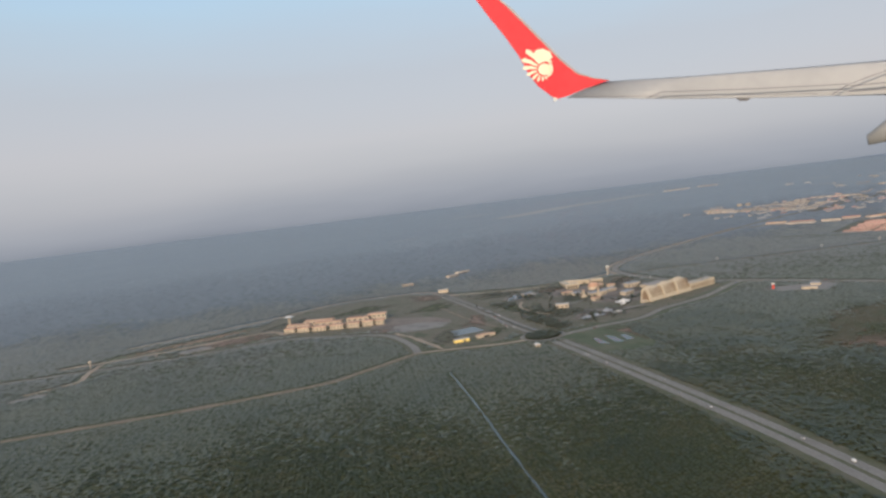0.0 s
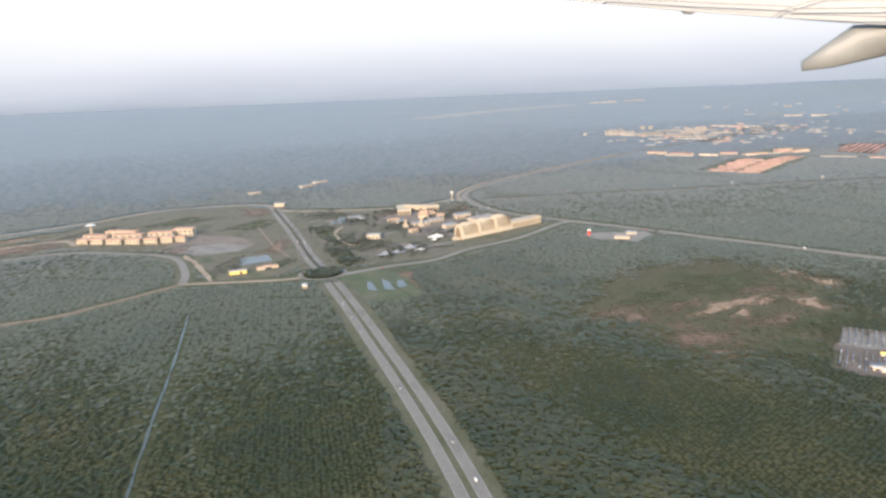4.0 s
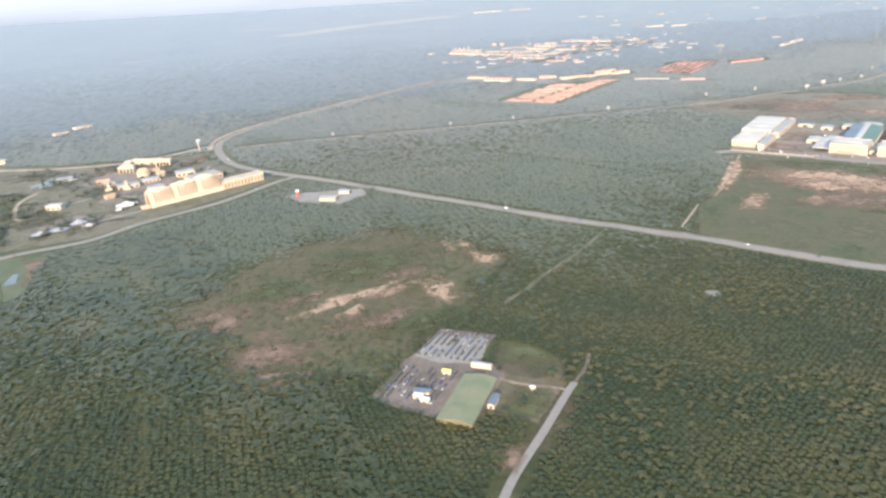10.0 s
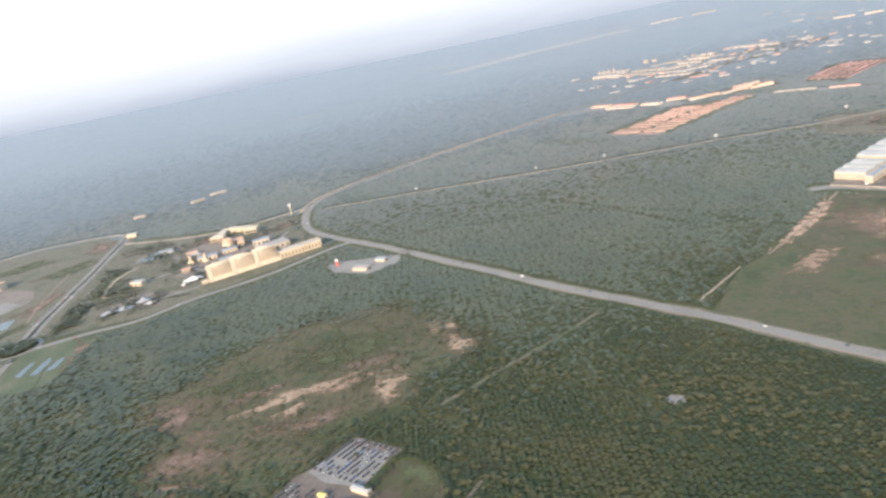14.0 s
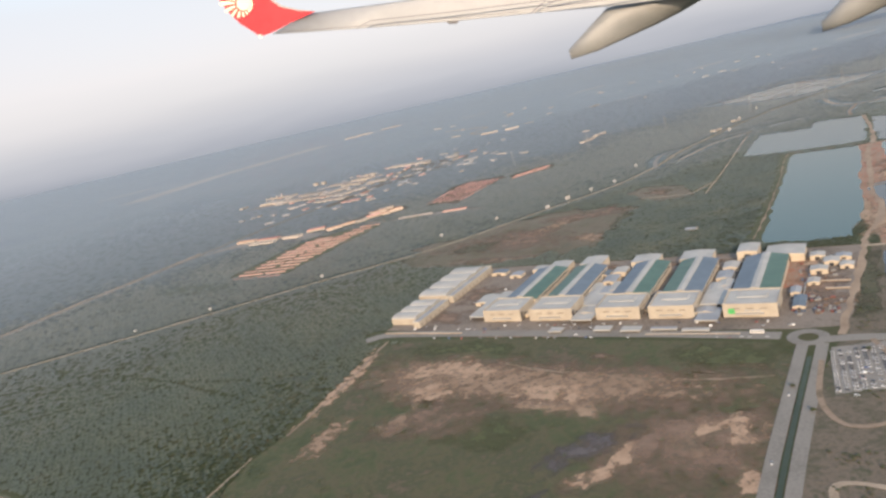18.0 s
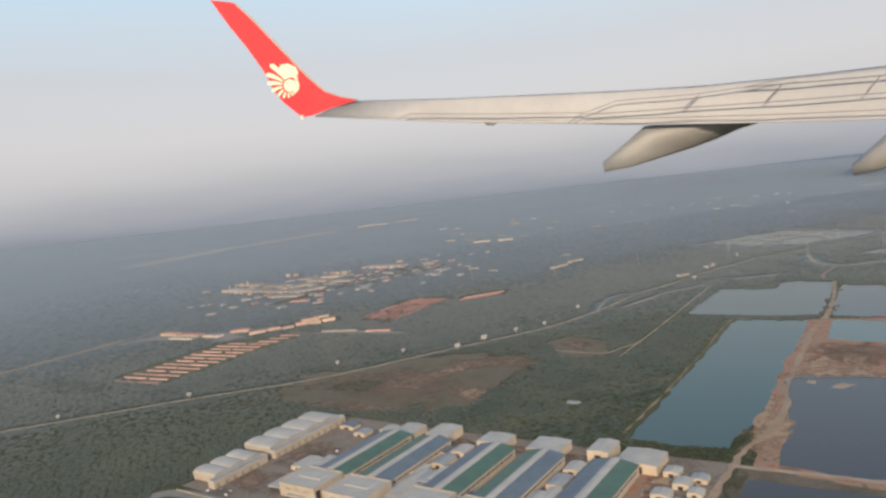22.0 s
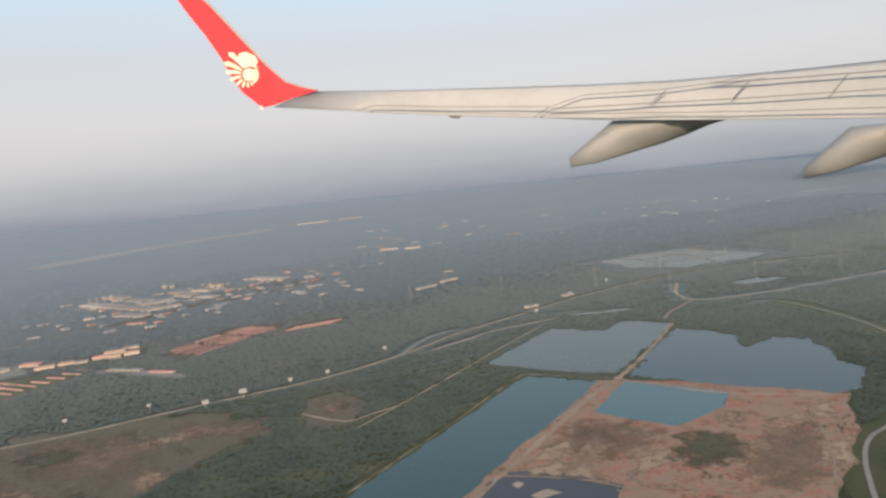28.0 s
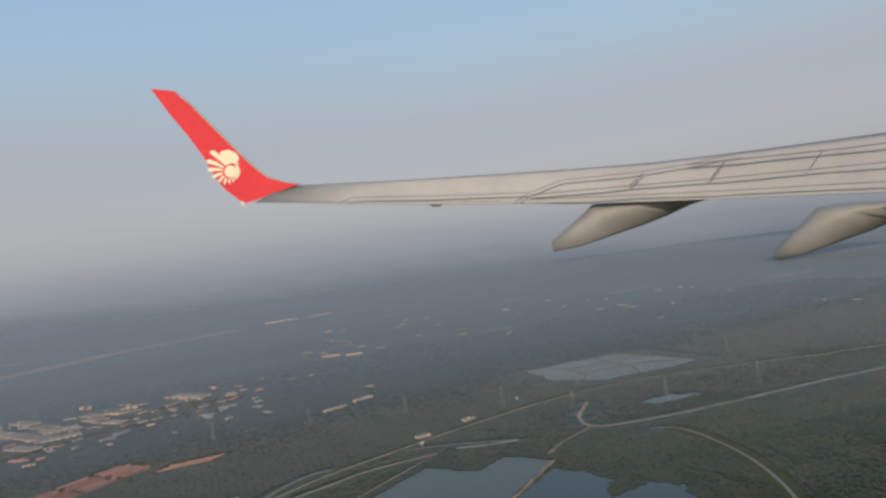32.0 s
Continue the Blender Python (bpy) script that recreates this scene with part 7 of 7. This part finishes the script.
OUTER = [(-308, 247.6), (-284, 228.7), (-245, 189.7), (-207, 151.7), (-182, 131), (-160.2, 123.5), (-137, 119.5)]
for k in range(6):
    sheet("leading_edge", [INNER[k], INNER[k + 1], OUTER[k + 1], OUTER[k]], lambda h, v: 4558.0, 12, M_WINGEDGE, winglet, "bare grey leading edge")
# emblem: a plain disc with a fan of petals
def emblem(h0, v0, r, a0=0.0, a1=2 * math.pi, squash=1.0):
    return [(h0 + r * math.cos(a), v0 + r * squash * math.sin(a)) for a in np.linspace(a0, a1, 18, endpoint=a1 - a0 < 6)]


EH, EV = -232.5, 137.0
sheet("emblem", emblem(EH, EV, 8.6), lambda h, v: 4556.0, 3, M_EMBLEM, winglet, "cream emblem disc")
sheet("emblem", [(EH + a, EV + b) for a, b in ((-17, 20), (-13, 28), (-3, 30), (8, 25), (12, 17), (8, 13), (13, 10), (7, 10), (1, 11.5), (-7, 8), (-13, 13))], lambda h, v: 4555.0, 3, M_EMBLEM, winglet, "cream emblem shape")
sheet("emblem", [(EH + r * math.cos(a), EV + r * math.sin(a)) for a, r in [(0.9 - 0.2 * i, 13.0) for i in range(11)] + [(-1.1 + 0.2 * i, 10.4) for i in range(11)]], lambda h, v: 4556.5, 3, M_EMBLEM, winglet, "cream emblem crescent")
for k, (deg, r) in enumerate(((131, 40), (153, 37), (173, 32), (195, 27), (218, 22.5), (240, 20), (262, 17.5), (284, 15.5))):
    a = radians(deg)
    p = [(10.5, -0.12), (r * 0.6, -0.15), (r * 0.9, -0.07), (r, 0.05), (r * 0.92, 0.13), (r * 0.6, 0.09), (10.5, 0.06)]
    sheet("emblem", [(EH + q * math.cos(a + w), EV + q * math.sin(a + w)) for q, w in p], lambda h, v: 4557.0 - 0.1 * k, 2, M_EMBLEM, winglet, "cream emblem petal")

def gap(pts, width=1.6):
    """A dark seam on the wing's upper side."""
    top = [(h, v + width / 2) for h, v in pts]
    sheet("panel_seam", top + [(h, v - width / 2) for h, v in reversed(pts)], skin, 6, M_GAP, wing, nudge=75)


gap([(180, 104), (315, 116), (435, 126), (610, 143), (803, 162)], 1.5)
gap([(221, 124), (330, 135), (400, 146)], 1.1)
gap([(400, 146), (512, 157), (625, 169), (803, 192)], 1.9)
gap([(400, 146), (440, 155), (478, 163)], 1.0)
gap([(-66, 101), (60, 103), (177, 107)], 1.1)
gap([(-180, 96), (-66, 95), (139, 95)], 0.6)
gap([(178, 97), (335, 104), (461, 110), (608, 119), (803, 130)], 1.3)
for a, b in (((155, 92), (176, 106)), ((176, 106), (222, 124)), ((316, 116), (336, 134)), ((429, 126), (450, 150)), ((568, 139), (586, 164)), ((-87, 92), (-66, 101))):
    sheet("panel_seam", [a, ((a[0] + b[0]) / 2, (a[1] + b[1]) / 2 + 0.5), b, (b[0] + 2, b[1]), ((a[0] + b[0]) / 2 + 2, (a[1] + b[1]) / 2), (a[0] + 2, a[1])], skin, 6, M_GAP, wing, nudge=75)


def fairing(h0, v0, wide, high, dist):
    """A flap-track fairing: blunt, low tail; slanting flank up to the wing; belly tucked under, in place of the wing's
    shadow, and sweeping forward to a thin nose.
    """
    bm = bmesh.new()
    rows = []
    # last value turns the belly away from the sun, imitating the wing's shadow
    for k, (ht, vt, hb, vb, fat, shade_tuck) in enumerate(((0, 13, 3, 0, 0.3, 0), (25, 36, 41, 8, 0.6, 8), (57, 65, 83, 22, 0.9, 40), (94, 70, 128, 37, 1.0, 90), (139, 72, 161, 50, 0.9, 120), (184, 73, 191, 64, 0.6, 90), (213, 74, 216, 72, 0.2, 30))):
        ring = []
        for across, deep, under in ((0.0, 0.0, 0.0), (0.25, -44.0, 0.0), (0.93, -30.0, 0.9), (1.0, -8.0, 1.0), (1.0, 40.0, 1.1), (0.5, 95.0, 1.0), (0.0, 70.0, 1.0)):
            h, v = h0 + wide * (ht + (hb - ht) * across), v0 + high * (vt + (vb - vt) * across)
            ring.append(bm.verts.new(air(h, v, skin(h, 95, dist + 6 * k) + deep * fat + under * shade_tuck)))
        rows.append(ring)
    for a, b in zip(rows, rows[1:]):
        for i in range(7):
            bm.faces.new((a[i], a[(i + 1) % 7], b[(i + 1) % 7], b[i]))
    bm.faces.new(rows[0])
    bm.faces.new(rows[-1][::-1])
    bmesh.ops.recalc_face_normals(bm, faces=bm.faces)
    for f in bm.faces:
        f.smooth = True
    part("flap_track_fairing", bm, M_FAIRING, wing, "cream-grey angular flap fairing")


fairing(207, 25, 1.0, 1.0, 4700)
fairing(546, 24, 1.05, 1.1, 2950)
sheet("tail_light", [(-218, 96), (-214, 96), (-213, 91), (-217, 90)], lambda h, v: 4550.0, 20, M_CANVAS, wing, "small white tail light")
sheet("drain_mast", [(38, 91), (58, 91), (53, 87), (43, 87)], lambda h, v: skin(h, 95, 4640), 20, M_GAP, wing, "small dark mast under the trailing edge")
